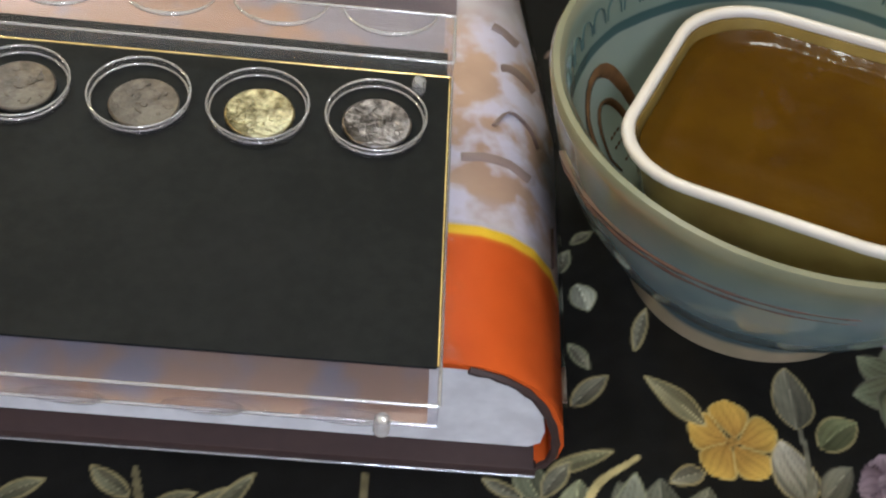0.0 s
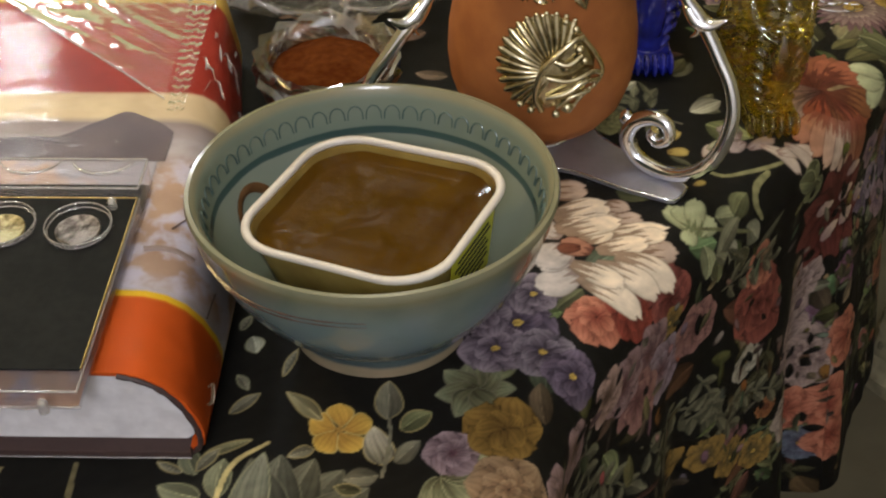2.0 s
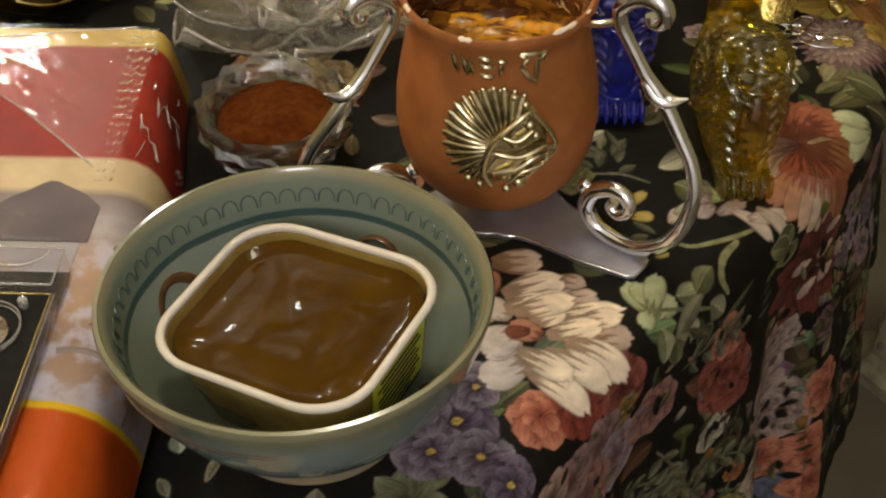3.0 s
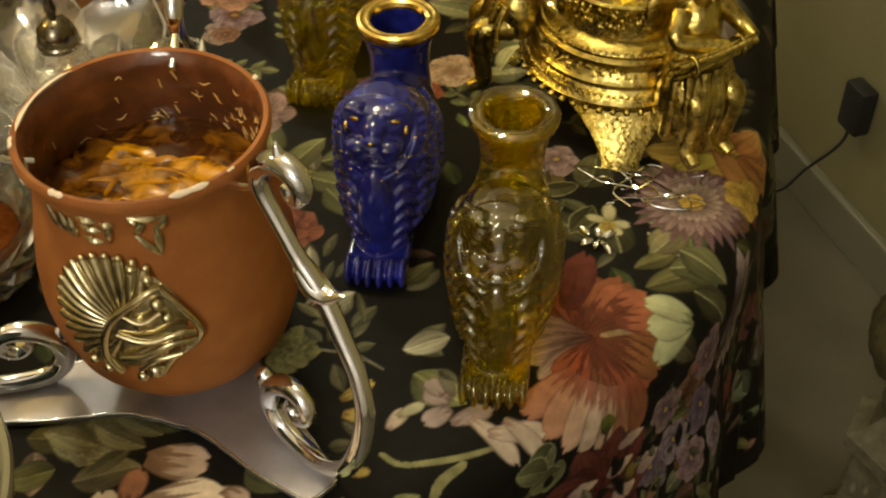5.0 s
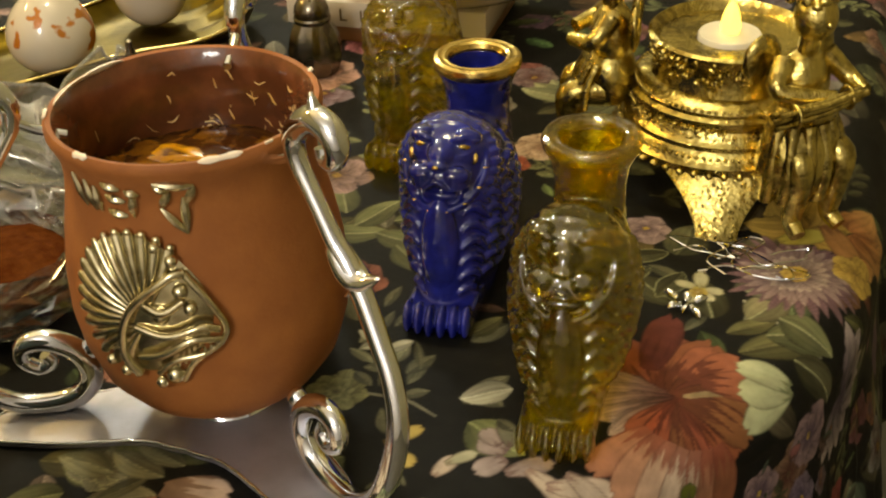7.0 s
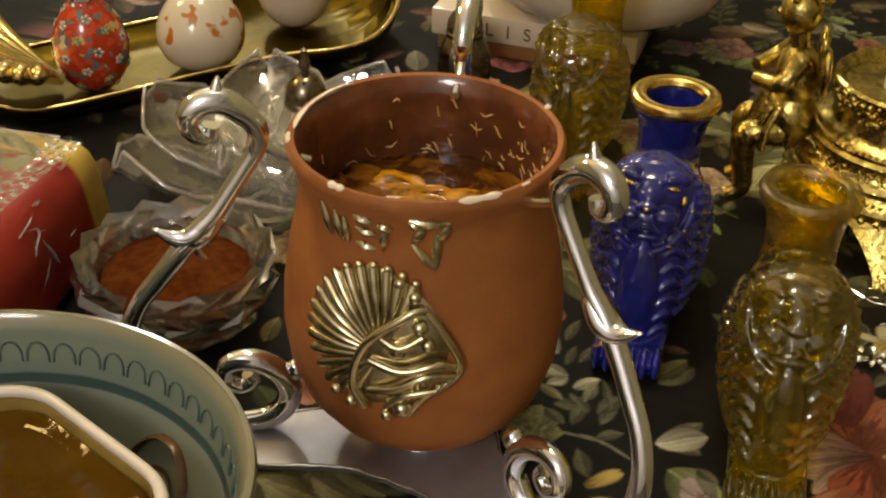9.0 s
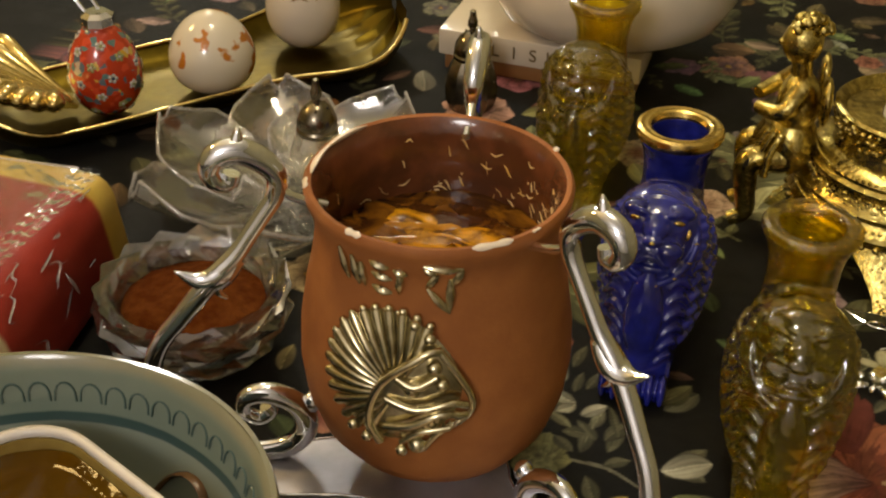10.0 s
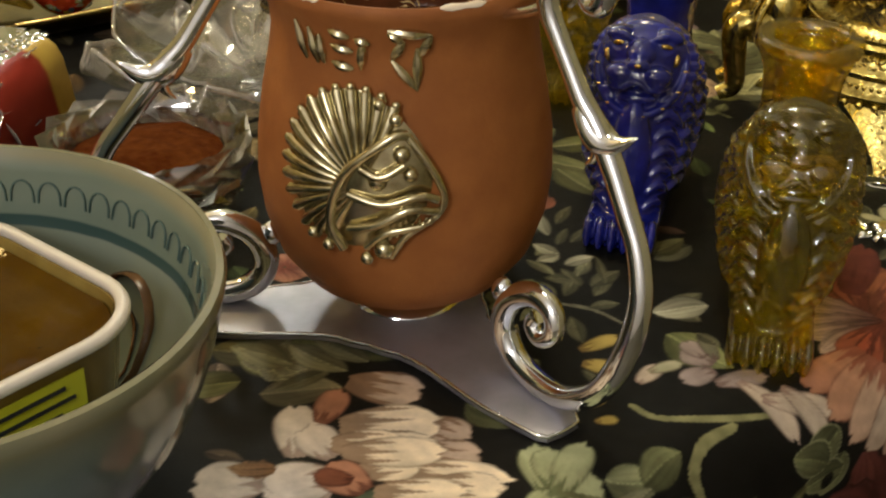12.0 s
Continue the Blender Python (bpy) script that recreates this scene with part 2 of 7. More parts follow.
def clear_body(name, tint, gloss, bend, cloud, bump, scale, rough=0.015):
    """Cast clear stuff: light passes, some bends, a little scatters, and the skin shines."""
    m = bpy.data.materials.new(name)
    m.use_nodes = True
    nt = m.node_tree
    nt.nodes.remove(nt.nodes["Principled BSDF"])
    outn = next(n for n in nt.nodes if n.type == "OUTPUT_MATERIAL")
    make = lambda kind: nt.nodes.new("ShaderNode" + kind)
    tc, nz, bp = make("TexCoord"), make("TexNoise"), make("Bump")
    nz.inputs["Scale"].default_value, nz.inputs["Detail"].default_value = scale, 2
    nt.links.new(tc.outputs["Object"], nz.inputs["Vector"])
    bp.inputs["Strength"].default_value, bp.inputs["Distance"].default_value = bump, 0.001
    nt.links.new(nz.outputs[0], bp.inputs["Height"])
    tr, rf, df, dd, gl, fr = make("BsdfTransparent"), make("BsdfRefraction"), make("BsdfTranslucent"), make("BsdfDiffuse"), make("BsdfGlossy"), make("LayerWeight")
    for n in (tr, rf):
        n.inputs["Color"].default_value = (*tint, 1)
    for n in (df, dd):
        n.inputs["Color"].default_value = (*[0.85 * c ** 1.6 for c in tint], 1)
    rf.inputs["IOR"].default_value, rf.inputs["Roughness"].default_value = 1.5, 0.01
    gl.inputs["Roughness"].default_value = rough
    fr.inputs["Blend"].default_value = 0.5
    rise, keep_off = make("Math"), make("Math")
    rise.operation, keep_off.operation = "POWER", "MULTIPLY_ADD"
    rise.inputs[1].default_value = 4.0
    nt.links.new(fr.outputs["Facing"], rise.inputs[0])
    nt.links.new(rise.outputs[0], keep_off.inputs[0])
    keep_off.inputs[1].default_value, keep_off.inputs[2].default_value = 0.7, gloss
    for n in (rf, gl, fr):
        nt.links.new(bp.outputs[0], n.inputs["Normal"])
    last = tr.outputs[0]
    for share, n in ((bend, rf), (cloud, df), (cloud * 0.7, dd)):
        mix = make("MixShader")
        mix.inputs[0].default_value = share
        nt.links.new(last, mix.inputs[1])
        nt.links.new(n.outputs[0], mix.inputs[2])
        last = mix.outputs[0]
    mix = make("MixShader")
    nt.links.new(keep_off.outputs[0], mix.inputs[0])
    nt.links.new(last, mix.inputs[1])
    nt.links.new(gl.outputs[0], mix.inputs[2])
    nt.links.new(mix.outputs[0], outn.inputs["Surface"])
    return m


AMBER = clear_body("amber_glass", (0.98, 0.865, 0.17), 0.12, 0.32, 0.014, 0.45, 150)
CRYSTAL = clear_body("clear_crystal", (0.98, 0.97, 0.94), 0.22, 0.28, 0.02, 0.22, 170)
CUT_CRYSTAL = clear_body("cut_crystal", (0.98, 0.97, 0.95), 0.24, 0.55, 0.010, 0.0, 80)
ACRYLIC = clear_body("clear_acrylic", (0.98, 0.97, 0.99), 0.015, 0.06, 0.012, 0.03, 60, rough=0.09)
CLEAR_EDGE = clear_body("polished_acrylic_edge", (0.98, 0.97, 0.97), 0.22, 0.2, 0.22, 0.05, 90)

BOWL_GLAZE = banded(shader("blue_green_bowl_glaze", (1.0, 1.0, 1.0), 0.14, second=(0.66, 0.74, 0.72), scale=40, coat=0.3, spread=(0.3, 0.7)),
                    [(0.0, (0.33, 0.26, 0.165)), (0.10, (0.34, 0.27, 0.175)), (0.13, (0.084, 0.112, 0.120)), (0.20, (0.140, 0.195, 0.215)), (0.55, (0.200, 0.255, 0.268)),
                     (0.80, (0.175, 0.220, 0.206)), (0.93, (0.180, 0.195, 0.145)), (0.98, (0.225, 0.205, 0.120)), (1.0, (0.240, 0.220, 0.135))], low=0.0, high=0.106, wobble=0.006)
BOWL_INNER = banded(shader("inner_bowl_glaze", (1.0, 1.0, 1.0), 0.14, second=(0.86, 0.90, 0.90), scale=45, coat=0.3, spread=(0.3, 0.7)),
                    [(0.0, (0.218, 0.246, 0.190)), (0.60, (0.234, 0.265, 0.210)), (0.738, (0.242, 0.269, 0.210)), (0.746, (0.057, 0.092, 0.085)), (0.778, (0.048, 0.084, 0.075)), (0.786, (0.180, 0.215, 0.165)),
                     (0.96, (0.185, 0.215, 0.160)), (1.0, (0.235, 0.215, 0.130))], low=0.0, high=0.106, wobble=0.003)
BLUE_LINE = shader("dark_teal_line", (0.075, 0.115, 0.10), 0.2)
BROWN_LINE = shader("brown_slip", (0.155, 0.078, 0.030), 0.25, second=(0.095, 0.050, 0.02), scale=120)
SLATE_LINE = shader("slate_slip", (0.115, 0.062, 0.042), 0.25, second=(0.07, 0.055, 0.045), scale=120)


# ---- mesh helpers ----
def put(bm, name, mat, smooth=40.0):
    me = bpy.data.meshes.new(name)
    bm.normal_update()
    bm.to_mesh(me)
    bm.free()
    me.materials.append(mat)
    if smooth:
        me.polygons.foreach_set("use_smooth", [True] * len(me.polygons))
        me.set_sharp_from_angle(angle=radians(smooth))
    return me


def part(name, bm, mat, parent, label="", smooth=40.0, at=None):
    ob = new(name, put(bm, name, mat, smooth))
    ob.parent = parent
    if at is not None:
        ob.matrix_local = at
    if label:
        tagged(ob, label)
    return ob


def thing(name, place, label, category, group="", turn=0.0, kind=""):
    ob = new(name)
    ob.empty_display_size = 0.02
    ob.matrix_world = pose(*place, 0, 0, turn)
    return tagged(ob, label, category, group, kind)


def structure(name, bm, mat, label, smooth=0.0):
    ob = new(name, put(bm, name, mat, smooth))
    return tagged(ob, label, name.split("_")[0], kind="structure")


def box(bm, lo, hi, bevel=0.0, seg=2):
    v = bmesh.ops.create_cube(bm, size=1.0)["verts"]
    s, c = [b - a for a, b in zip(lo, hi)], [(a + b) / 2 for a, b in zip(lo, hi)]
    for w in v:
        w.co = Vector([w.co[i] * s[i] + c[i] for i in range(3)])
    if bevel:
        e = {x for w in v for x in w.link_edges}
        bmesh.ops.bevel(bm, geom=list(e), offset=bevel, segments=seg, affect="EDGES", profile=0.5)
    return bm


def lathe(bm, profile, n=64, wave=None, centre=(0, 0, 0)):
    """Turns (radius, height) pairs round z. wave(angle, i) scales the radius."""
    rings = []
    for i, (r, z) in enumerate(profile):
        if r < 1e-6:
            rings.append([bm.verts.new((centre[0], centre[1], centre[2] + z))])
            continue
        ring = []
        for k in range(n):
            a = 2 * math.pi * k / n
            q = r * (wave(a, i) if wave else 1.0)
            ring.append(bm.verts.new((centre[0] + q * math.cos(a), centre[1] + q * math.sin(a), centre[2] + z)))
        rings.append(ring)
    for a, b in zip(rings, rings[1:]):
        if len(a) == 1 and len(b) == 1:
            continue
        for k in range(n):
            j = (k + 1) % n
            if len(a) == 1:
                bm.faces.new((a[0], b[j], b[k]))
            elif len(b) == 1:
                bm.faces.new((a[k], a[j], b[0]))
            else:
                bm.faces.new((a[k], a[j], b[j], b[k]))
    return bm


def glide(points, k=6):
    """A smooth line through points (Catmull-Rom)."""
    p = [Vector(q) for q in points]
    p = [2 * p[0] - p[1]] + p + [2 * p[-1] - p[-2]]
    out = []
    for a, b, c, d in zip(p, p[1:], p[2:], p[3:]):
        for i in range(k):
            t = i / k
            out.append(0.5 * (2 * b + (c - a) * t + (2 * a - 5 * b + 4 * c - d) * t * t + (3 * b - a - 3 * c + d) * t ** 3))
    out.append(p[-2])
    return out


def tube(bm, points, radius, n=10, caps=True, flat=1.0):
    """A round bar along points; radius is a number or a function of 0 to 1."""
    pts = [Vector(q) for q in points]
    m = len(pts)
    t0 = (pts[1] - pts[0]).normalized()
    side = t0.orthogonal().normalized()
    rings = []
    for i, q in enumerate(pts):
        t = (pts[min(i + 1, m - 1)] - pts[max(i - 1, 0)]).normalized()
        side = (side - t * side.dot(t)).normalized()
        up = t.cross(side)
        r = radius(i / (m - 1)) if callable(radius) else radius
        rings.append([bm.verts.new(q + r * (math.cos(2 * math.pi * k / n) * side + flat * math.sin(2 * math.pi * k / n) * up)) for k in range(n)])
    for a, b in zip(rings, rings[1:]):
        for k in range(n):
            bm.faces.new((a[k], a[(k + 1) % n], b[(k + 1) % n], b[k]))
    if caps:
        for ring, back in ((rings[0], True), (rings[-1], False)):
            bm.faces.new(ring[::-1] if back else ring)
    return bm


def ball(bm, centre, radii, turn=None, sub=3):
    r = radii if isinstance(radii, (tuple, list)) else (radii,) * 3
    m = Matrix.Translation(centre) @ (turn or Matrix.Identity(4)) @ Matrix.Diagonal((*r, 1))
    bmesh.ops.create_icosphere(bm, subdivisions=sub, radius=1.0, matrix=m)
    return bm


def slab(bm, outline, z0, z1, bevel=0.0):
    """A flat outline given thickness."""
    lo = [bm.verts.new((x, y, z0)) for x, y in outline]
    hi = [bm.verts.new((x, y, z1)) for x, y in outline]
    n = len(outline)
    bm.faces.new(lo[::-1])
    top = bm.faces.new(hi)
    for k in range(n):
        bm.faces.new((lo[k], lo[(k + 1) % n], hi[(k + 1) % n], hi[k]))
    if bevel:
        bmesh.ops.bevel(bm, geom=list(top.edges), offset=bevel, segments=2, affect="EDGES", profile=0.5)
    return bm


def rounded_square(half, corner, n=8):
    pts = []
    for q in range(4):
        a0 = q * math.pi / 2
        cx, cy = (half - corner) * (1 if q in (0, 3) else -1), (half - corner) * (1 if q in (0, 1) else -1)
        for k in range(n + 1):
            a = a0 + k / n * math.pi / 2
            pts.append((cx + corner * math.cos(a), cy + corner * math.sin(a)))
    return pts


def loft(bm, rings, cap_first=True, cap_last=True):
    vs = [[bm.verts.new(p) for p in ring] for ring in rings]
    n = len(vs[0])
    for a, b in zip(vs, vs[1:]):
        for k in range(n):
            bm.faces.new((a[k], a[(k + 1) % n], b[(k + 1) % n], b[k]))
    if cap_first:
        bm.faces.new(vs[0][::-1])
    if cap_last:
        bm.faces.new(vs[-1])
    return bm


# ---- room ----
WX, WY = (-1.7, 3.0), (-1.7, 2.9)
structure("floor", box(bmesh.new(), (WX[0] - 0.1, WY[0] - 0.1, FLOOR - 0.05), (WX[1] + 0.1, WY[1] + 0.1, FLOOR)), FLOOR_MAT, "worn beige vinyl floor beside the table")
# Ceiling and south wall are unseen, made pale to brighten fill and silver.
structure("ceiling", box(bmesh.new(), (WX[0] - 0.1, WY[0] - 0.1, CEILING), (WX[1] + 0.1, WY[1] + 0.1, CEILING + 0.05)), CEILING_MAT, "unseen pale ceiling, added to lift fill and reflections")
structure("wall_west", box(bmesh.new(), (WX[0] - 0.1, WY[0], FLOOR), (WX[0], WY[1], CEILING)), WALL_MAT, "plain olive painted wall of the room")
structure("wall_south", box(bmesh.new(), (WX[0], WY[0] - 0.1, FLOOR), (WX[1], WY[0], CEILING)), PALE_WALL, "unseen pale wall, added to lift fill and reflections")
structure("wall_north", box(bmesh.new(), (WX[0], WY[1], FLOOR), (WX[1], WY[1] + 0.1, CEILING)), WALL_MAT, "plain olive painted wall of the room")
EAST = pose(0.705, 1.671, 0, 0, 0, -60)
structure("wall_east", box(bmesh.new(), (-1.6, 0.015, FLOOR), (4.2, 0.12, CEILING)), WALL_MAT, "olive painted wall behind the table").matrix_world = EAST
structure("baseboard", box(bmesh.new(), (-1.6, 0.0, FLOOR), (4.2, 0.0148, FLOOR + 0.075), 0.004), TRIM_MAT, "pale painted baseboard along the wall").matrix_world = EAST

# ---- table and its cloth ----
EDGE = glide([(-0.05, -0.45, 0), (0.10, -0.12, 0), (0.17, 0.05, 0), (0.215, 0.18, 0), (0.238, 0.27, 0), (0.266, 0.325, 0), (0.31, 0.388, 0), (0.36, 0.447, 0), (0.425, 0.522, 0),
              (0.485, 0.592, 0), (0.522, 0.66, 0), (0.54, 0.75, 0), (0.548, 0.9, 0), (0.55, 1.15, 0), (0.55, 1.6, 0)], 5)
EDGE = np.array([(p.x, p.y) for p in EDGE])
ALONG = np.gradient(EDGE, axis=0)
ALONG /= np.hypot(ALONG[:, :1], ALONG[:, 1:])
EDGE = EDGE - 0.011 * np.stack([ALONG[:, 1], -ALONG[:, 0]], -1)


def edge_distance(x, y):
    """Signed distance to the table's edge (outside positive), nearest place, outward direction and length along the edge."""
    best, sign = np.full(x.shape, 1e9), np.ones_like(x)
    nx, ny, px, py, al = (np.zeros_like(x) for _ in range(5))
    run = 0.0
    for (ax, ay), (bx, by) in zip(EDGE, EDGE[1:]):
        dx, dy = bx - ax, by - ay
        ln = math.hypot(dx, dy)
        t = np.clip(((x - ax) * dx + (y - ay) * dy) / ln ** 2, 0, 1)
        qx, qy = ax + t * dx, ay + t * dy
        d = np.hypot(x - qx, y - qy)
        m = d < best
        best[m] = d[m]
        px[m], py[m], al[m] = qx[m], qy[m], run + t[m] * ln
        sign[m] = np.where((x - ax) * dy - (y - ay) * dx > 0, 1.0, -1.0)[m]
        far = np.maximum(d, 1e-6)
        ox, oy = np.where(d > 2e-3, np.abs(1) * (x - qx) / far, dy / ln), np.where(d > 2e-3, (y - qy) / far, -dx / ln)
        nx[m], ny[m] = ox[m], oy[m]
        run += ln
    return best * sign, px, py, nx, ny, al


def cloth_grid():
    xs = np.concatenate([np.arange(-0.8, -0.2, 0.03), np.arange(-0.2, 0.56, STEP), np.arange(0.56, 0.80, STEP * 1.6)])
    ys = np.concatenate([np.arange(-0.5, 0.14, 0.03), np.arange(0.14, 0.78, STEP), np.arange(0.78, 0.95, STEP * 1.6), np.arange(0.95, 1.5, STEP * 3)])
    return np.meshgrid(xs, ys)


STEP = 0.00095
GX, GY = cloth_grid()
D, PX, PY, NX, NY, AL = edge_distance(GX, GY)
DROP = 0.42
keep = D < DROP
R0 = 0.030
out = np.clip(D, 0, None)
arc = np.minimum(out, R0 * 1.45)
fall = np.clip(out - R0 * 1.45, 0, None)
fold = np.sin(AL * 38.0) * 0.5 + np.sin(AL * 71.0 + 1.3) * 0.3
hor = R0 * np.sin(arc / R0) + fall * (0.12 + 0.10 * fold) * np.clip(fall / 0.1, 0.3, 1)
ver = R0 * (1 - np.cos(arc / R0)) + fall * 0.97
CX = np.where(D > 0, PX + NX * hor, GX)
CY = np.where(D > 0, PY + NY * hor, GY)
CZ = -ver + 0.0006 * (np.sin(GX * 60 + 1.0 + 2 * np.sin(GY * 23)) * np.sin(GY * 47)) - 0.0006

COL = np.zeros((*GX.shape, 3), np.float32)
COL[:] = (0.0105, 0.0098, 0.0082)
XS, YS = GX[0], GY[:, 0]
CREAM, PINK, SALMON, RED, WINE = (0.92, 0.80, 0.63), (0.50, 0.33, 0.27), (0.56, 0.20, 0.11), (0.27, 0.045, 0.025), (0.10, 0.02, 0.016)
LAVENDER, PURPLE, MAUVE, YELLOW, OCHRE = (0.36, 0.29, 0.34), (0.085, 0.055, 0.11), (0.34, 0.22, 0.22), (0.60, 0.40, 0.05), (0.36, 0.21, 0.03)
PALE, GREEN, OLIVE, GREY, GOLDEN, BROWN = (0.50, 0.51, 0.26), (0.17, 0.18, 0.075), (0.085, 0.08, 0.035), (0.20, 0.19, 0.125), (0.66, 0.54, 0.20), (0.13, 0.07, 0.035)
dab = random.Random(21)


def window(cx, cy, r):
    return slice(*np.searchsorted(YS, (cy - r, cy + r))), slice(*np.searchsorted(XS, (cx - r, cx + r)))


def petal(cx, cy, ang, length, width, root, tip, rim=None, streak=0.35, vein=None, blunt=0.75, seed=None):
    """One printed petal or leaf from its root outwards, with streaks, a rim line and veins."""
    s = dab.uniform(0, 9) if seed is None else seed
    w = window(cx, cy, length + width)
    x, y = GX[w] - cx, GY[w] - cy
    if not x.size:
        return
    ca, sa = math.cos(radians(ang)), math.sin(radians(ang))
    u, v = (x * ca + y * sa) / length, (-x * sa + y * ca) / width
    v = v + 0.10 * np.sin(u * 4 + s)
    inside = (u > 0) & (u < 1)
    uu = np.clip(u, 0.001, 0.999)
    prof = np.sin(math.pi * uu ** blunt) ** 0.75 * (1 + 0.05 * np.sin(uu * 7 + s))
    q = np.abs(v) / np.maximum(prof, 1e-3) + (0.07 * np.sin(u * 19 + 3 * s) + 0.05 * np.sin(u * 37 + 7 * s)) * (0.0 if vein is not None or rim is not None else 1.0)
    m = inside & (q < 1)
    if not m.any():
        return
    f = np.clip(uu, 0, 1)[..., None] ** 1.2
    c = np.array(root) * (1 - f) + np.array(tip) * f
    lines = 0.5 + 0.5 * np.sin(v / np.maximum(prof, 0.2) * (5 + s % 4) + 1.5 * np.sin(uu * 4 + s) + s)
    c = c * (1 - streak * (lines ** 2 * (1.25 - 1.2 * uu))[..., None])
    c = c * (0.80 + 0.30 * (1 - q[..., None] ** 3) + 0.18 * uu[..., None])
    c = np.where((q > 0.88)[..., None] & (rim is None), c * 0.55, c)
    if vein is not None:
        half = np.clip(1 - np.abs(v) / 0.09, 0, 1)[..., None] * 0.6
        c = c * (1 - half) + np.array(vein) * half
        c = np.where((v > 0)[..., None], c * 1.25, c * 0.7)
    grain = 0.5 + 0.5 * np.sin(v / np.maximum(prof, 0.25) * 17 + 2.2 * np.sin(uu * 3 + s) + 5 * s)
    c = c * (1 - min(0.30, 0.75 * streak) * (grain ** 3)[..., None])
    inner = (1 - q) * prof * width / STEP
    if rim is not None:
        k = np.clip(1.6 - inner, 0, 1)[..., None] * 0.85
        c = c * (1 - k) + np.array(rim) * k
    soft = np.clip(inner * 0.8, 0, 1)[..., None]
    COL[w] = np.where(m[..., None], COL[w] * (1 - soft) + c * soft, COL[w])


def bloom(cx, cy, r, root, tip, n=6, layers=2, heart=None, rim=None, fat=0.5, spin=0.0, streak=0.35, squash=1.0, lean=0.0):
    for q in range(layers):
        f = 1 - 0.36 * q
        for k in range(n):
            a = spin + 360 * (k + 0.5 * q) / n + dab.uniform(-9, 9)
            ln = r * f * dab.uniform(0.85, 1.08) * (1 if squash == 1 else math.hypot(math.cos(radians(a - lean)), squash * math.sin(radians(a - lean))))
            petal(cx, cy, a, ln, ln * fat, root, tip, rim, streak, blunt=1.25)
    if heart is not None:
        petal(cx - r * 0.14, cy, 0, r * 0.28, r * 0.14, heart, heart, streak=0.6)


def leaf(cx, cy, ang, length, col=GREEN, rim=GOLDEN, fat=0.30, vein=None):
    petal(cx, cy, ang, length, length * fat, tuple(c * 0.6 for c in col), col, rim, 0.25, vein or tuple(min(1, c * 1.7) for c in col), 0.85)


def stem(points, width, col=GREY):
    line = glide([(x, y, 0) for x, y in points], 60)
    for k, p in enumerate(line):
        f = k / (len(line) - 1)
        r = width * (0.5 + 0.5 * math.sin(math.pi * (0.15 + 0.8 * f)))
        w = window(p.x, p.y, r)
        m = np.clip((r - np.hypot(GX[w] - p.x, GY[w] - p.y)) / STEP + 0.5, 0, 1)[..., None]
        COL[w] = COL[w] * (1 - m) + np.array(col) * (0.88 + 0.12 * math.sin(f * 31)) * m


def spray(cx, cy, ang, length, n, col, rim=GOLDEN, size=0.4):
    """A twig with paired leaves."""
    ca, sa = math.cos(radians(ang)), math.sin(radians(ang))
    stem([(cx, cy), (cx + ca * length * 0.5 - sa * length * 0.05, cy + sa * length * 0.5 + ca * length * 0.05), (cx + ca * length, cy + sa * length)], 0.0012, col)
    for k in range(n):
        f = (k + 0.6) / n
        for s in (-1, 1):
            leaf(cx + ca * length * f, cy + sa * length * f, ang + s * dab.uniform(38, 62), length * size * dab.uniform(0.75, 1.1), col, rim if dab.random() < 0.6 else None)
    leaf(cx + ca * length, cy + sa * length, ang, length * size, col, rim)


def plume(x0, y0, x1, y1, width, col, shade=(0.20, 0.10, 0.05), depth=0.42):
    """A broad blunt petal with a ragged tip, dark brush strokes at its root and a shaded lower side."""
    s = dab.uniform(0, 9)
    length = math.hypot(x1 - x0, y1 - y0)
    w = window((x0 + x1) / 2, (y0 + y1) / 2, length * 0.7 + width)
    x, y = GX[w] - x0, GY[w] - y0
    if not x.size:
        return
    ca, sa = (x1 - x0) / length, (y1 - y0) / length
    u, v = (x * ca + y * sa) / length, (-x * sa + y * ca) / width
    uu = np.clip(u, 0.001, 0.999)
    end = 1.0 + 0.035 * np.sin(v * 9 + s) + 0.025 * np.sin(v * 17 + 2 * s)
    prof = np.where(uu < 0.62, 0.42 + 0.58 * np.sin(0.5 * math.pi * uu / 0.62) ** 0.8, np.sqrt(np.clip(1 - ((uu - 0.62) / (0.38 * end)) ** 2, 1e-4, 1)))
    q = np.abs(v) / prof
    m = (u > 0) & (u < end) & (q < 1)
    if not m.any():
        return
    stroke = np.sin(v * 11 + s + 0.8 * np.sin(uu * 5 + s)) * 0.5 + np.sin(v * 23 + 3 * s) * 0.3
    reach = np.clip((depth * (0.75 + 0.55 * stroke) - uu) / 0.10, 0, 1)
    under = np.clip((-v * (1 if ca > 0 else -1) - 0.45) / 0.5, 0, 1) * 0.34
    tone = (0.86 + 0.16 * uu) * (1 - under) * (1 - 0.07 * np.clip(np.sin(v * 15 + 2 * s) + np.sin(uu * 6), 0, 1))
    c = np.array(col) * tone[..., None]
    c = c * (1 - 0.78 * reach[..., None]) + np.array(shade) * 0.78 * reach[..., None]
    inner = np.minimum((1 - q) * prof * width, (end - u) * length) / STEP
    line = np.clip(1.7 - inner, 0, 1)[..., None] * 0.62
    c = c * (1 - line) + np.array(shade) * 0.55 * line
    soft = np.clip(inner * 0.9 + 0.1, 0, 1)[..., None]
    COL[w] = np.where(m[..., None], COL[w] * (1 - soft) + c * soft, COL[w])


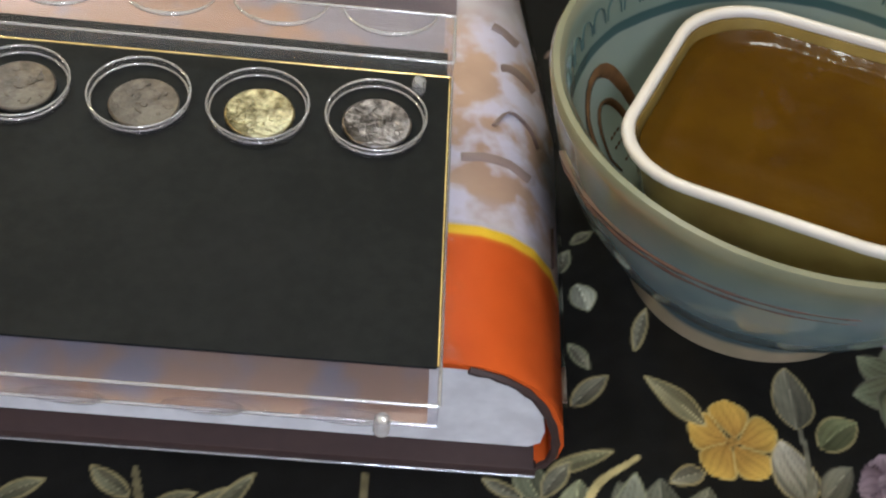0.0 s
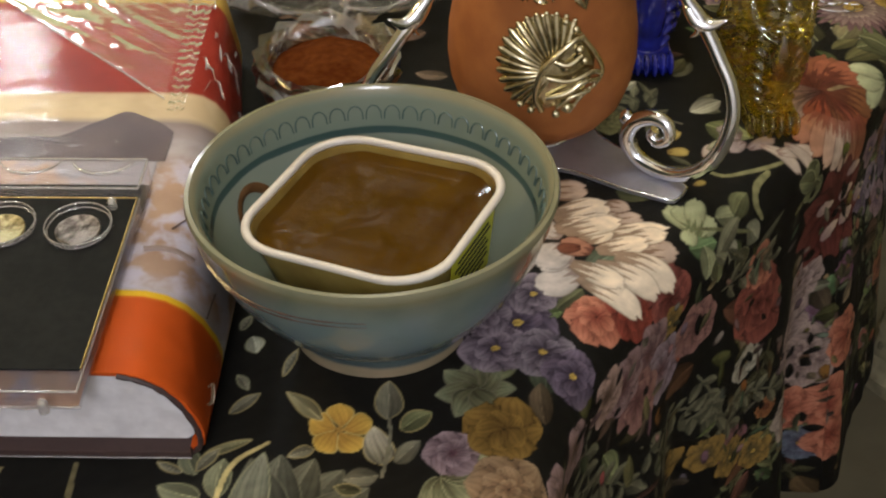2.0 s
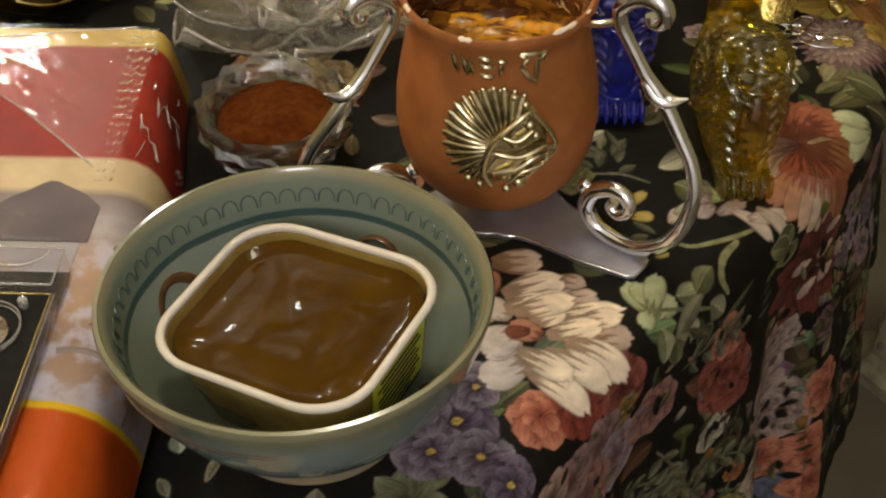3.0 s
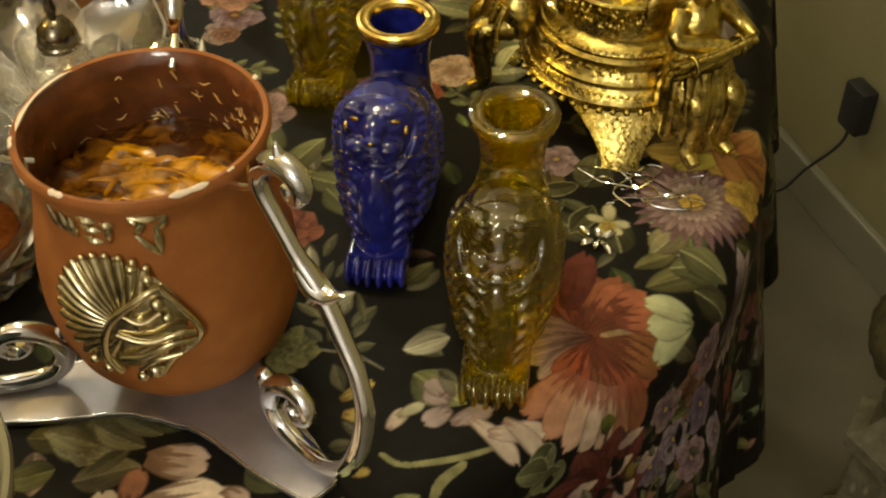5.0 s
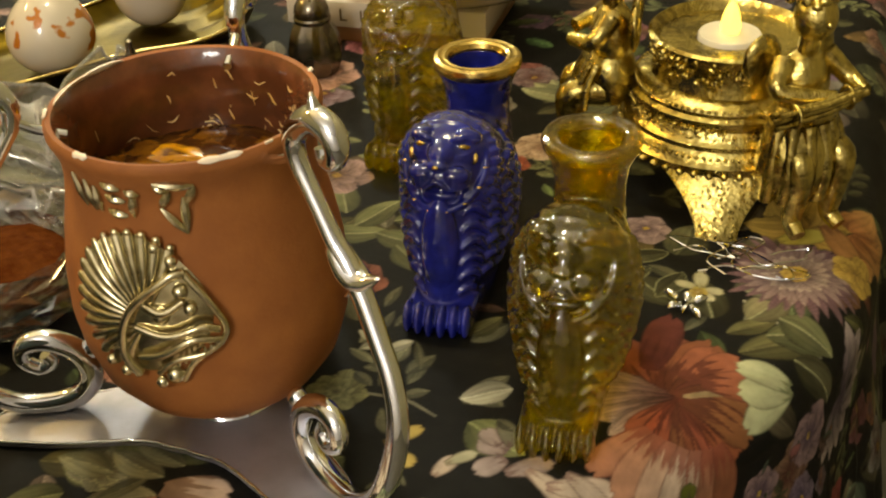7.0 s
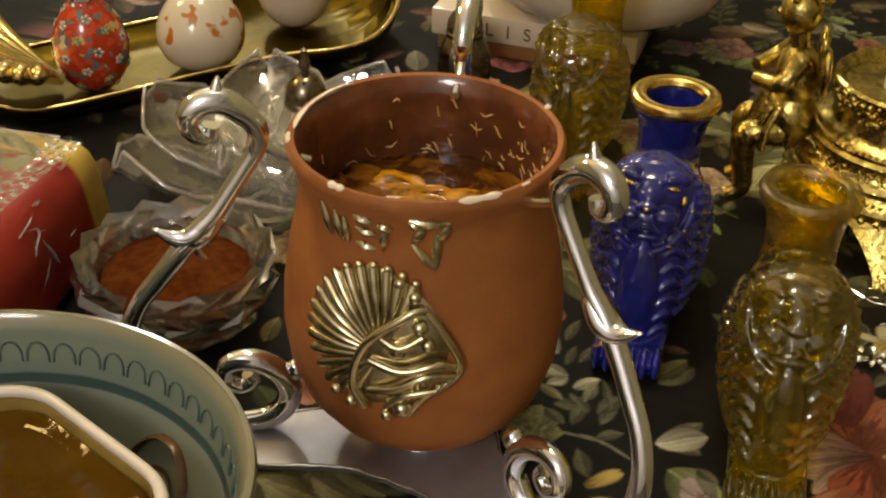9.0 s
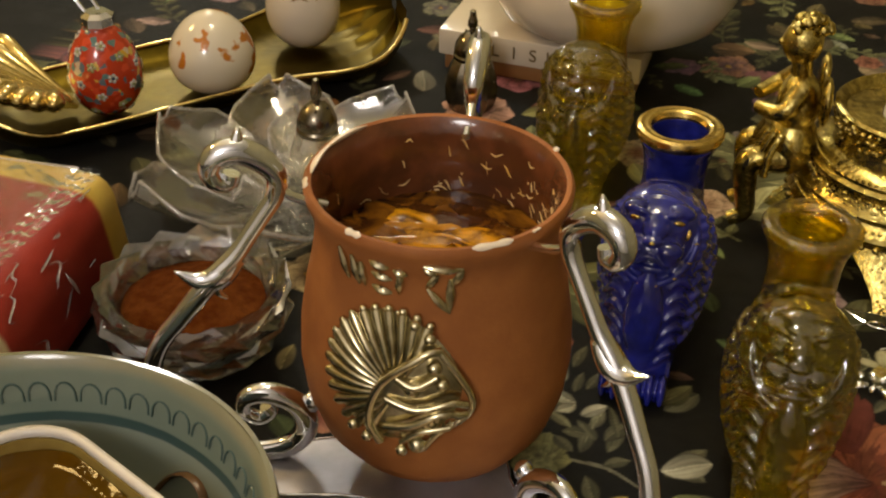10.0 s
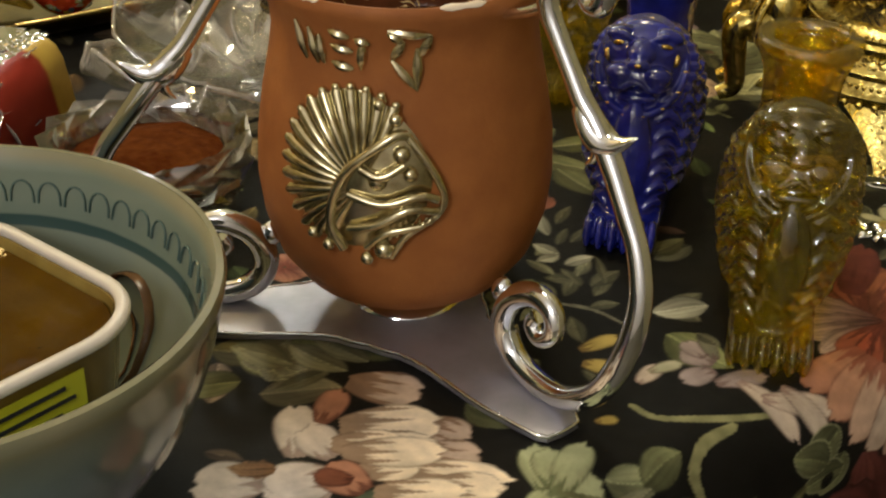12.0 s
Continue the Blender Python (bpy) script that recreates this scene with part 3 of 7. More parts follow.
def laid_leaf(x0, y0, x1, y1, width, col):
    """A leaf from root to tip, half lit, with a pale midrib."""
    length = math.hypot(x1 - x0, y1 - y0)
    petal(x0, y0, math.degrees(math.atan2(y1 - y0, x1 - x0)), length, width, tuple(c * 0.7 for c in col), col, None, 0.3, tuple(min(1, c * 1.5) for c in col), 0.9)


def print_cloth():
    # dim undergrowth all over, thinner on the open black areas
    for k in range(1150):
        x, y = dab.uniform(-0.2, 0.78), dab.uniform(0.14, 1.35)
        if -0.19 < x < 0.24 and 0.23 < y < 0.64 and x < 0.05:
            continue
        if 0.33 < x < 0.43 and 0.44 < y < 0.52 or 0.29 < x < 0.42 and 0.55 < y < 0.62 or 0.08 < x < 0.2 and 0.28 < y < 0.34:
            continue
        if y < 0.29 and x < 0.22 or x < 0.16 and y < 0.42:
            continue
        far = y > 0.78 or x > 0.5
        kind = dab.random()
        if kind < 0.62:
            col = dab.choice((OLIVE, OLIVE, GREEN, GREY, BROWN))
            leaf(x, y, dab.uniform(0, 360), dab.uniform(0.016, 0.038), tuple(c * dab.uniform(0.8, 1.5) for c in col), None, dab.uniform(0.22, 0.42))
        elif kind < 0.76 and far:
            bloom(x, y, dab.uniform(0.010, 0.026), dab.choice((WINE, PURPLE, BROWN)), tuple(c * dab.uniform(0.3, 0.75) for c in dab.choice((MAUVE, SALMON, LAVENDER, PINK, OCHRE))), dab.choice((5, 6, 8)), 2, dab.choice((OCHRE, BROWN)))
        elif far:
            spray(x, y, dab.uniform(0, 360), dab.uniform(0.03, 0.05), 3, dab.choice((OLIVE, GREEN)), None)
    # front strip before the book
    for line, wd in (([(-0.152, 0.226), (-0.149, 0.210), (-0.143, 0.192)], 0.0024), ([(-0.100, 0.224), (-0.095, 0.208), (-0.086, 0.187)], 0.0026), ([(-0.017, 0.228), (-0.016, 0.208), (-0.012, 0.180)], 0.0032),
                     ([(-0.060, 0.187), (-0.044, 0.188), (-0.028, 0.184)], 0.0020), ([(0.000, 0.188), (0.010, 0.196), (0.022, 0.199)], 0.0022), ([(-0.082, 0.205), (-0.072, 0.198), (-0.068, 0.186)], 0.0020)):
        stem(line, wd * 0.55, (0.19, 0.16, 0.07))
    for x0, y0, x1, y1, w in ((-0.086, 0.200, -0.060, 0.221, 0.0046), (-0.072, 0.206, -0.056, 0.226, 0.0042), (-0.100, 0.212, -0.116, 0.224, 0.0044), (-0.094, 0.212, -0.080, 0.199, 0.0040), (-0.148, 0.207, -0.130, 0.217, 0.0044),
                              (-0.152, 0.212, -0.168, 0.206, 0.0040), (-0.092, 0.210, -0.076, 0.216, 0.0034), (-0.140, 0.197, -0.126, 0.204, 0.0036)):
        a = math.degrees(math.atan2(y1 - y0, x1 - x0))
        leaf(x0, y0, a, math.hypot(x1 - x0, y1 - y0), (0.17, 0.16, 0.085), GOLDEN, w / math.hypot(x1 - x0, y1 - y0))
    for x, y, a, ln, w, c in ((-0.112, 0.196, 60, 0.016, 0.0060, (0.34, 0.15, 0.06)), (-0.112, 0.196, 110, 0.014, 0.0050, (0.36, 0.20, 0.04)), (-0.110, 0.192, 10, 0.018, 0.0060, (0.19, 0.085, 0.045)), (-0.112, 0.192, 190, 0.018, 0.0060, (0.19, 0.085, 0.045)),
                              (-0.140, 0.186, 150, 0.020, 0.0075, (0.15, 0.065, 0.035)), (-0.138, 0.184, 40, 0.016, 0.0060, (0.19, 0.085, 0.045)), (-0.136, 0.180, -30, 0.018, 0.0070, (0.15, 0.065, 0.035)), (-0.142, 0.180, 230, 0.018, 0.0070, (0.15, 0.065, 0.035)),
                              (-0.112, 0.180, 20, 0.016, 0.0060, (0.24, 0.10, 0.06))):
        plume(x, y, x + ln * math.cos(radians(a)), y + ln * math.sin(radians(a)), w, c, (0.10, 0.03, 0.02), 0.3)
    # pale leaves and the large grey leaf by the book's corner
    for x, y, a, ln in ((0.054, 0.205, 158, 0.026), (0.062, 0.206, 88, 0.027), (0.062, 0.190, 165, 0.022), (0.066, 0.178, 172, 0.024), (0.050, 0.222, 120, 0.022), (0.074, 0.200, 60, 0.022)):
        leaf(x, y, a, ln, (0.20, 0.21, 0.12), PALE, 0.30, PALE)
    stem([(0.058, 0.160), (0.062, 0.200), (0.068, 0.228), (0.086, 0.244)], 0.0016, GOLDEN)
    for a in (58, 76, 92, 108, 40):
        petal(0.096, 0.172, a, 0.064, 0.017, (0.035, 0.035, 0.024), (0.13, 0.13, 0.085), (0.22, 0.22, 0.14), 0.6, (0.20, 0.20, 0.13))
    petal(0.078, 0.172, 84, 0.066, 0.012, (0.10, 0.10, 0.06), (0.26, 0.27, 0.19), PALE, 0.5)
    # yellow flower with its buds
    for a in (18, 92, 160, 232, 305):
        petal(0.1245, 0.2545, a, 0.019, 0.0088, (0.36, 0.19, 0.02), (0.54, 0.35, 0.035), (0.74, 0.60, 0.18), 0.25, None, 1.6)
    petal(0.1215, 0.2545, 0, 0.006, 0.003, OCHRE, OCHRE, None, 0.4)
    leaf(0.112, 0.240, 200, 0.016, GREY)
    petal(0.149, 0.230, 100, 0.028, 0.0095, GREY, (0.42, 0.40, 0.32), GOLDEN, 0.45)
    leaf(0.150, 0.262, 88, 0.030, GREY, GOLDEN, 0.30)
    leaf(0.158, 0.255, 35, 0.022, GREEN, GOLDEN, 0.36)
    leaf(0.156, 0.232, 45, 0.020, GREY, None, 0.34)
    leaf(0.148, 0.224, 195, 0.020, GREY, None, 0.36)
    leaf(0.140, 0.212, 170, 0.016, OLIVE)
    stem([(0.150, 0.222), (0.153, 0.245), (0.152, 0.262)], 0.0013, GREY)
    bloom(0.147, 0.194, 0.015, (0.20, 0.11, 0.015), (0.42, 0.27, 0.03), 5, 1, None, GOLDEN, 0.6)
    leaf(0.0650, 0.3260, -67, 0.0152, (0.46, 0.47, 0.34), PALE, 0.42)
    leaf(0.0580, 0.3310, 70, 0.0149, GREY, PALE, 0.25)
    leaf(0.0640, 0.3480, 42, 0.0135, GREY, PALE, 0.22)
    leaf(0.0610, 0.2950, -53, 0.0150, GREY, PALE, 0.25)
    leaf(0.0610, 0.2650, 45, 0.0226, GREY, GOLDEN, 0.22)
    leaf(0.0880, 0.2930, 74, 0.0250, GREY, GOLDEN, 0.14)
    leaf(0.1150, 0.2610, 139, 0.0319, (0.26, 0.24, 0.12), GOLDEN, 0.18)
    leaf(0.0510, 0.2360, 20, 0.0288, (0.22, 0.21, 0.10), GOLDEN, 0.14)
    leaf(0.0490, 0.2240, 57, 0.0202, GREY, GOLDEN, 0.22)
    leaf(0.0420, 0.2230, 153, 0.0179, GREY, GOLDEN, 0.20)
    # mauve, green bud, tan blossoms at the turn of the cloth
    for a in (20, 55, 90, 130, 160):
        petal(0.182, 0.222, a - 130, 0.032, 0.008, OLIVE, (0.40, 0.42, 0.22), PALE, 0.4)
    bloom(0.188, 0.238, 0.017, (0.11, 0.055, 0.07), (0.29, 0.21, 0.24), 6, 2, (0.10, 0.04, 0.06), None, 0.62)
    for a in (0, 50, 95, 140, 190, 240, 300):
        petal(0.200, 0.285, a, 0.024, 0.009, OLIVE, (0.20, 0.22, 0.12), GREY, 0.45)
    bloom(0.216, 0.256, 0.024, (0.13, 0.07, 0.012), (0.25, 0.145, 0.02), 5, 2, None, None, 0.6)
    bloom(0.218, 0.214, 0.026, (0.16, 0.08, 0.035), (0.32, 0.21, 0.11), 6, 3, None, None, 0.55)
    bloom(0.205, 0.180, 0.022, OLIVE, GREY, 6, 2)
    # violets and the salmon blooms beneath the peony
    for x, y, r in ((0.226, 0.340, 0.026), (0.212, 0.318, 0.022), (0.240, 0.316, 0.022), (0.236, 0.365, 0.020), (0.205, 0.345, 0.018), (0.258, 0.300, 0.020)):
        bloom(x, y, r, (0.045, 0.03, 0.06), dab.choice(((0.26, 0.21, 0.26), (0.17, 0.13, 0.19), (0.24, 0.20, 0.24))), 5, 2, YELLOW, None, 0.62, dab.uniform(0, 70), 0.55)
    bloom(0.274, 0.346, 0.022, RED, SALMON, 6, 2, None, None, 0.55)
    bloom(0.300, 0.356, 0.020, WINE, RED, 6, 2, None, None, 0.55)
    bloom(0.330, 0.376, 0.026, WINE, (0.30, 0.08, 0.06), 6, 2, None, None, 0.55)
    bloom(0.345, 0.362, 0.016, OLIVE, OCHRE, 5, 2, YELLOW)
    # the great cream peony: outer petals first, then its heart
    pale, tan, cream = (0.66, 0.58, 0.53), (0.56, 0.42, 0.33), (0.90, 0.76, 0.58)
    for x0, y0, x1, y1, w in ((0.236, 0.399, 0.211, 0.387, 0.0136), (0.265, 0.385, 0.239, 0.368, 0.0133), (0.262, 0.402, 0.238, 0.392, 0.0120), (0.242, 0.415, 0.229, 0.445, 0.0100), (0.259, 0.410, 0.239, 0.393, 0.0139), (0.256, 0.420, 0.238, 0.433, 0.0095)):
        plume(x0, y0, x1, y1, w, pale, (0.24, 0.16, 0.13), 0.34)
    for x0, y0, x1, y1, w in ((0.243, 0.467, 0.276, 0.470, 0.0125), (0.283, 0.453, 0.303, 0.448, 0.0095), (0.287, 0.434, 0.311, 0.439, 0.0105), (0.298, 0.403, 0.331, 0.409, 0.0105)):
        plume(x0, y0, x1, y1, w, tan, depth=0.72)
    for x0, y0, x1, y1, w in ((0.251, 0.438, 0.289, 0.454, 0.0130), (0.262, 0.429, 0.293, 0.439, 0.0105), (0.278, 0.418, 0.326, 0.428, 0.0118), (0.252, 0.427, 0.281, 0.436, 0.0100), (0.268, 0.416, 0.289, 0.428, 0.0094), (0.297, 0.417, 0.324, 0.424, 0.0094)):
        plume(x0, y0, x1, y1, w, cream, depth=0.66)
    for x0, y0, x1, y1, w in ((0.278, 0.406, 0.312, 0.416, 0.0100), (0.290, 0.402, 0.331, 0.382, 0.0116), (0.276, 0.394, 0.318, 0.372, 0.0112), (0.265, 0.381, 0.305, 0.354, 0.0106), (0.261, 0.394, 0.293, 0.374, 0.0100), (0.258, 0.424, 0.296, 0.438, 0.0098)):
        plume(x0, y0, x1, y1, w, cream, depth=0.56)
    plume(0.275, 0.406, 0.254, 0.414, 0.0100, (0.46, 0.20, 0.12), (0.10, 0.025, 0.015), 0.3)
    plume(0.268, 0.410, 0.252, 0.408, 0.0060, (0.20, 0.06, 0.03), (0.06, 0.015, 0.01), 0.3)
    plume(0.243, 0.437, 0.242, 0.461, 0.0075, (0.52, 0.22, 0.13), (0.16, 0.05, 0.03), 0.4)
    petal(0.238, 0.405, 190, 0.020, 0.0060, (0.20, 0.09, 0.03), (0.30, 0.17, 0.08), None, 0.5)
    # greens between peony and stand
    bloom(0.212, 0.474, 0.020, OLIVE, GREY, 7, 2, None, PALE, 0.5)
    for x, y, a in ((0.236, 0.492, 10), (0.228, 0.484, 150), (0.286, 0.482, 30), (0.296, 0.470, 340), (0.304, 0.486, 60), (0.200, 0.452, 200)):
        leaf(x, y, a, 0.026, GREEN, None, 0.4)
    for x0, y0, x1, y1, w in ((0.345, 0.425, 0.328, 0.452, 0.0095), (0.346, 0.426, 0.358, 0.443, 0.0090), (0.343, 0.430, 0.338, 0.416, 0.0070), (0.343, 0.430, 0.334, 0.452, 0.0080), (0.344, 0.428, 0.348, 0.460, 0.0080)):
        plume(x0, y0, x1, y1, w, (0.47, 0.51, 0.27), (0.10, 0.12, 0.04), 0.35)
    for x, y, a, c in ((0.360, 0.444, 20, (0.30, 0.32, 0.16)), (0.366, 0.430, -20, (0.34, 0.33, 0.22)), (0.374, 0.450, 60, GREEN), (0.388, 0.446, 0, (0.30, 0.30, 0.18)), (0.352, 0.420, -60, (0.30, 0.32, 0.16)), (0.366, 0.418, -40, GREEN), (0.392, 0.432, -30, OLIVE)):
        leaf(x, y, a, 0.024, c, PALE if dab.random() < 0.5 else None, 0.40)
    stem([(0.345, 0.430), (0.372, 0.438), (0.395, 0.446)], 0.0014, GREEN)
    # curling stem, buds and blossoms by the amber bottle
    vine = (0.30, 0.29, 0.12)
    stem([(0.361, 0.491), (0.372, 0.486), (0.388, 0.490), (0.405, 0.498), (0.420, 0.508)], 0.0017, vine)
    stem([(0.404, 0.493), (0.394, 0.479), (0.394, 0.465), (0.403, 0.458)], 0.0026, vine)
    stem([(0.300, 0.553), (0.321, 0.555), (0.334, 0.554), (0.350, 0.547)], 0.0011, GREY)
    mauve, petalpale = (0.40, 0.31, 0.29), (0.66, 0.53, 0.42)
    for x0, y0, x1, y1, w, c in ((0.391, 0.532, 0.375, 0.536, 0.0086, mauve), (0.391, 0.526, 0.379, 0.513, 0.0070, mauve), (0.393, 0.516, 0.413, 0.530, 0.0066, mauve), (0.386, 0.534, 0.375, 0.544, 0.0060, mauve), (0.391, 0.534, 0.382, 0.552, 0.0044, GREY)):
        plume(x0, y0, x1, y1, w, c, (0.16, 0.09, 0.08), 0.3)
    for x0, y0, x1, y1, w in ((0.361, 0.507, 0.368, 0.522, 0.0050), (0.402, 0.521, 0.434, 0.503, 0.0062), (0.413, 0.513, 0.446, 0.526, 0.0066), (0.420, 0.524, 0.448, 0.512, 0.0060)):
        plume(x0, y0, x1, y1, w, petalpale, (0.30, 0.18, 0.15), 0.25)
    plume(0.364, 0.516, 0.377, 0.527, 0.0042, (0.52, 0.50, 0.32), (0.26, 0.20, 0.12), 0.3)
    for x0, y0, x1, y1, w in ((0.332, 0.522, 0.347, 0.538, 0.0050), (0.335, 0.513, 0.351, 0.514, 0.0058), (0.349, 0.475, 0.358, 0.480, 0.0036)):
        plume(x0, y0, x1, y1, w, (0.50, 0.36, 0.07), (0.16, 0.09, 0.02), 0.35)
    bloom(0.296, 0.552, 0.018, OLIVE, (0.26, 0.25, 0.09), 8, 3, None, None, 0.45)
    faint, grey_green, silvery, olive = (0.115, 0.112, 0.062), (0.21, 0.205, 0.115), (0.40, 0.39, 0.28), (0.15, 0.14, 0.05)
    for x0, y0, x1, y1, w in ((0.234, 0.473, 0.215, 0.452, 0.0055), (0.373, 0.425, 0.409, 0.428, 0.0045), (0.419, 0.423, 0.430, 0.475, 0.0055), (0.301, 0.607, 0.303, 0.626, 0.0036), (0.316, 0.561, 0.317, 0.587, 0.0046), (0.332, 0.592, 0.329, 0.566, 0.0050), (0.322, 0.573, 0.309, 0.586, 0.0040)):
        laid_leaf(x0, y0, x1, y1, w, faint)
    for x0, y0, x1, y1, w in ((0.360, 0.560, 0.378, 0.586, 0.0072), (0.360, 0.571, 0.381, 0.563, 0.0068), (0.333, 0.528, 0.322, 0.546, 0.0050), (0.333, 0.491, 0.346, 0.495, 0.0052), (0.336, 0.509, 0.351, 0.497, 0.0036), (0.296, 0.628, 0.299, 0.650, 0.0040), (0.308, 0.611, 0.313, 0.632, 0.0040)):
        laid_leaf(x0, y0, x1, y1, w, faint)
    for x0, y0, x1, y1, w in ((0.367, 0.628, 0.350, 0.609, 0.0080), (0.326, 0.574, 0.336, 0.594, 0.0055), (0.322, 0.603, 0.333, 0.579, 0.0030), (0.329, 0.556, 0.342, 0.565, 0.0045), (0.316, 0.577, 0.303, 0.574, 0.0052), (0.380, 0.553, 0.391, 0.545, 0.0042), (0.300, 0.570, 0.312, 0.560, 0.0045)):
        laid_leaf(x0, y0, x1, y1, w, faint)
    for x0, y0, x1, y1, w in ((0.468, 0.662, 0.457, 0.644, 0.0042), (0.430, 0.703, 0.450, 0.692, 0.0055), (0.431, 0.679, 0.450, 0.680, 0.0046), (0.462, 0.677, 0.477, 0.667, 0.0048), (0.489, 0.712, 0.479, 0.690, 0.0036)):
        laid_leaf(x0, y0, x1, y1, w, faint)
    for x0, y0, x1, y1, w in ((0.216, 0.472, 0.184, 0.474, 0.0096), (0.240, 0.474, 0.208, 0.484, 0.0085), (0.246, 0.483, 0.216, 0.495, 0.0078), (0.365, 0.414, 0.379, 0.451, 0.0072), (0.364, 0.418, 0.387, 0.418, 0.0060), (0.294, 0.593, 0.301, 0.605, 0.0044), (0.291, 0.588, 0.307, 0.578, 0.0042), (0.318, 0.581, 0.320, 0.600, 0.0040)):
        laid_leaf(x0, y0, x1, y1, w, grey_green)
    for x0, y0, x1, y1, w in ((0.295, 0.615, 0.285, 0.636, 0.0046), (0.305, 0.599, 0.289, 0.604, 0.0050), (0.305, 0.598, 0.296, 0.588, 0.0046), (0.309, 0.590, 0.322, 0.602, 0.0052), (0.382, 0.576, 0.357, 0.564, 0.0100), (0.508, 0.663, 0.485, 0.682, 0.0056)):
        laid_leaf(x0, y0, x1, y1, w, silvery)
    for x0, y0, x1, y1, w in ((0.347, 0.612, 0.362, 0.634, 0.0072), (0.487, 0.635, 0.530, 0.656, 0.0120), (0.480, 0.648, 0.505, 0.668, 0.0070)):
        laid_leaf(x0, y0, x1, y1, w, olive)
    for x, y, a in ((0.452, 0.520, 250), (0.462, 0.514, 290), (0.470, 0.508, 230), (0.458, 0.505, 200)):
        leaf(x, y, a, 0.024, GREEN, PALE, 0.4)
    bloom(0.180, 0.543, 0.015, RED, (0.60, 0.28, 0.18), 5, 1, None, None, 0.6)
    # the big poppy: dark crown, streaked grey flank, salmon skirt with pale tips
    crown, deep = (0.30, 0.085, 0.036), (0.085, 0.018, 0.012)
    for ang, ln in ((150, 0.040), (128, 0.048), (104, 0.052), (78, 0.050), (52, 0.046), (28, 0.042), (5, 0.036)):
        plume(0.462, 0.590, 0.462 + ln * math.cos(radians(ang)), 0.590 + ln * math.sin(radians(ang)), 0.0150, tuple(c * dab.uniform(0.75, 1.15) for c in crown), deep, 0.62)
    for ang in (168, 184, 200, 216, 232):
        petal(0.462, 0.590, ang, 0.046, 0.0085, deep, (0.42, 0.31, 0.29), None, 0.6, None, 1.3)
    for ang in (-125, -108, -92, -76, -60, -44, -28, -12):
        plume(0.466, 0.588, 0.466 + 0.040 * math.cos(radians(ang)), 0.588 + 0.040 * math.sin(radians(ang)), 0.0100, tuple(c * dab.uniform(0.8, 1.3) for c in crown), deep, 0.7)
    for ang, tip in ((-122, (0.52, 0.22, 0.12)), (-108, (0.58, 0.28, 0.16)), (-94, (0.66, 0.42, 0.28)), (-80, (0.70, 0.52, 0.38)), (-66, (0.60, 0.40, 0.28)), (-52, (0.48, 0.20, 0.10)), (-38, (0.36, 0.12, 0.05))):
        ca, sa = math.cos(radians(ang)), math.sin(radians(ang))
        plume(0.466 + 0.026 * ca, 0.586 + 0.026 * sa, 0.466 + 0.068 * ca, 0.586 + 0.068 * sa, 0.0092, tip, (0.28, 0.06, 0.03), 0.42)
    stem([(0.466, 0.592), (0.485, 0.600), (0.505, 0.606)], 0.0022, (0.28, 0.20, 0.10))
    plume(0.445, 0.608, 0.450, 0.657, 0.0110, (0.16, 0.035, 0.025), WINE, 0.5)
    for x0, y0, x1, y1, w in ((0.463, 0.605, 0.474, 0.634, 0.0100), (0.470, 0.612, 0.491, 0.627, 0.0118), (0.472, 0.604, 0.500, 0.610, 0.0110)):
        plume(x0, y0, x1, y1, w, (0.36, 0.105, 0.045), (0.10, 0.02, 0.012), 0.5)
    for x0, y0, x1, y1, w in ((0.517, 0.620, 0.499, 0.584, 0.0085), (0.517, 0.619, 0.491, 0.602, 0.0100), (0.517, 0.620, 0.487, 0.623, 0.0090)):
        plume(x0, y0, x1, y1, w, (0.50, 0.53, 0.29), (0.14, 0.16, 0.06), 0.22)
    for x, y, a, c in ((0.500, 0.652, 10, GREEN), (0.490, 0.664, 60, (0.30, 0.27, 0.13)), (0.505, 0.668, -20, GREEN), (0.486, 0.690, 30, (0.34, 0.33, 0.18)), (0.500, 0.690, 80, OLIVE), (0.452, 0.668, 140, OLIVE), (0.470, 0.660, 100, OLIVE), (0.516, 0.640, -10, OLIVE)):
        leaf(x, y, a, 0.036, c, None, 0.36, PALE)
    # purple sprays and pale petals that go over the edge
    for x, y, r in ((0.552, 0.612, 0.022), (0.585, 0.588, 0.020), (0.606, 0.556, 0.020), (0.572, 0.556, 0.018), (0.540, 0.566, 0.018), (0.560, 0.530, 0.016), (0.628, 0.590, 0.018)):
        bloom(x, y, r, PURPLE, dab.choice((LAVENDER, MAUVE, (0.20, 0.15, 0.20))), 6, 2, YELLOW, None, 0.5)
    for k in range(9):
        petal(0.570, 0.655, -60 + k * 24, 0.042, 0.011, PURPLE, (0.44, 0.36, 0.34), None, 0.45)
    # mauve aster, yellow lilies by the candle holder
    for ring, (n, ln, tipc) in enumerate(((30, 0.042, (0.20, 0.11, 0.12)), (26, 0.032, (0.34, 0.24, 0.21)), (20, 0.020, (0.40, 0.31, 0.24)))):
        for k in range(n):
            petal(0.512, 0.714, 360 * k / n + ring * 5, ln * dab.uniform(0.9, 1.08), 0.0040, (0.10, 0.035, 0.055), tipc, None, 0.4, None, 1.2)
    bloom(0.512, 0.714, 0.009, OCHRE, YELLOW, 8, 2)
    for a in (30, 80, 130, 180, -30):
        petal(0.514, 0.762, a, 0.036, 0.014, OCHRE, YELLOW, None, 0.35)
    for a in (-60, -20, 30, 70):
        petal(0.542, 0.768, a, 0.036, 0.015, (0.40, 0.14, 0.03), (0.55, 0.28, 0.06), None, 0.35)
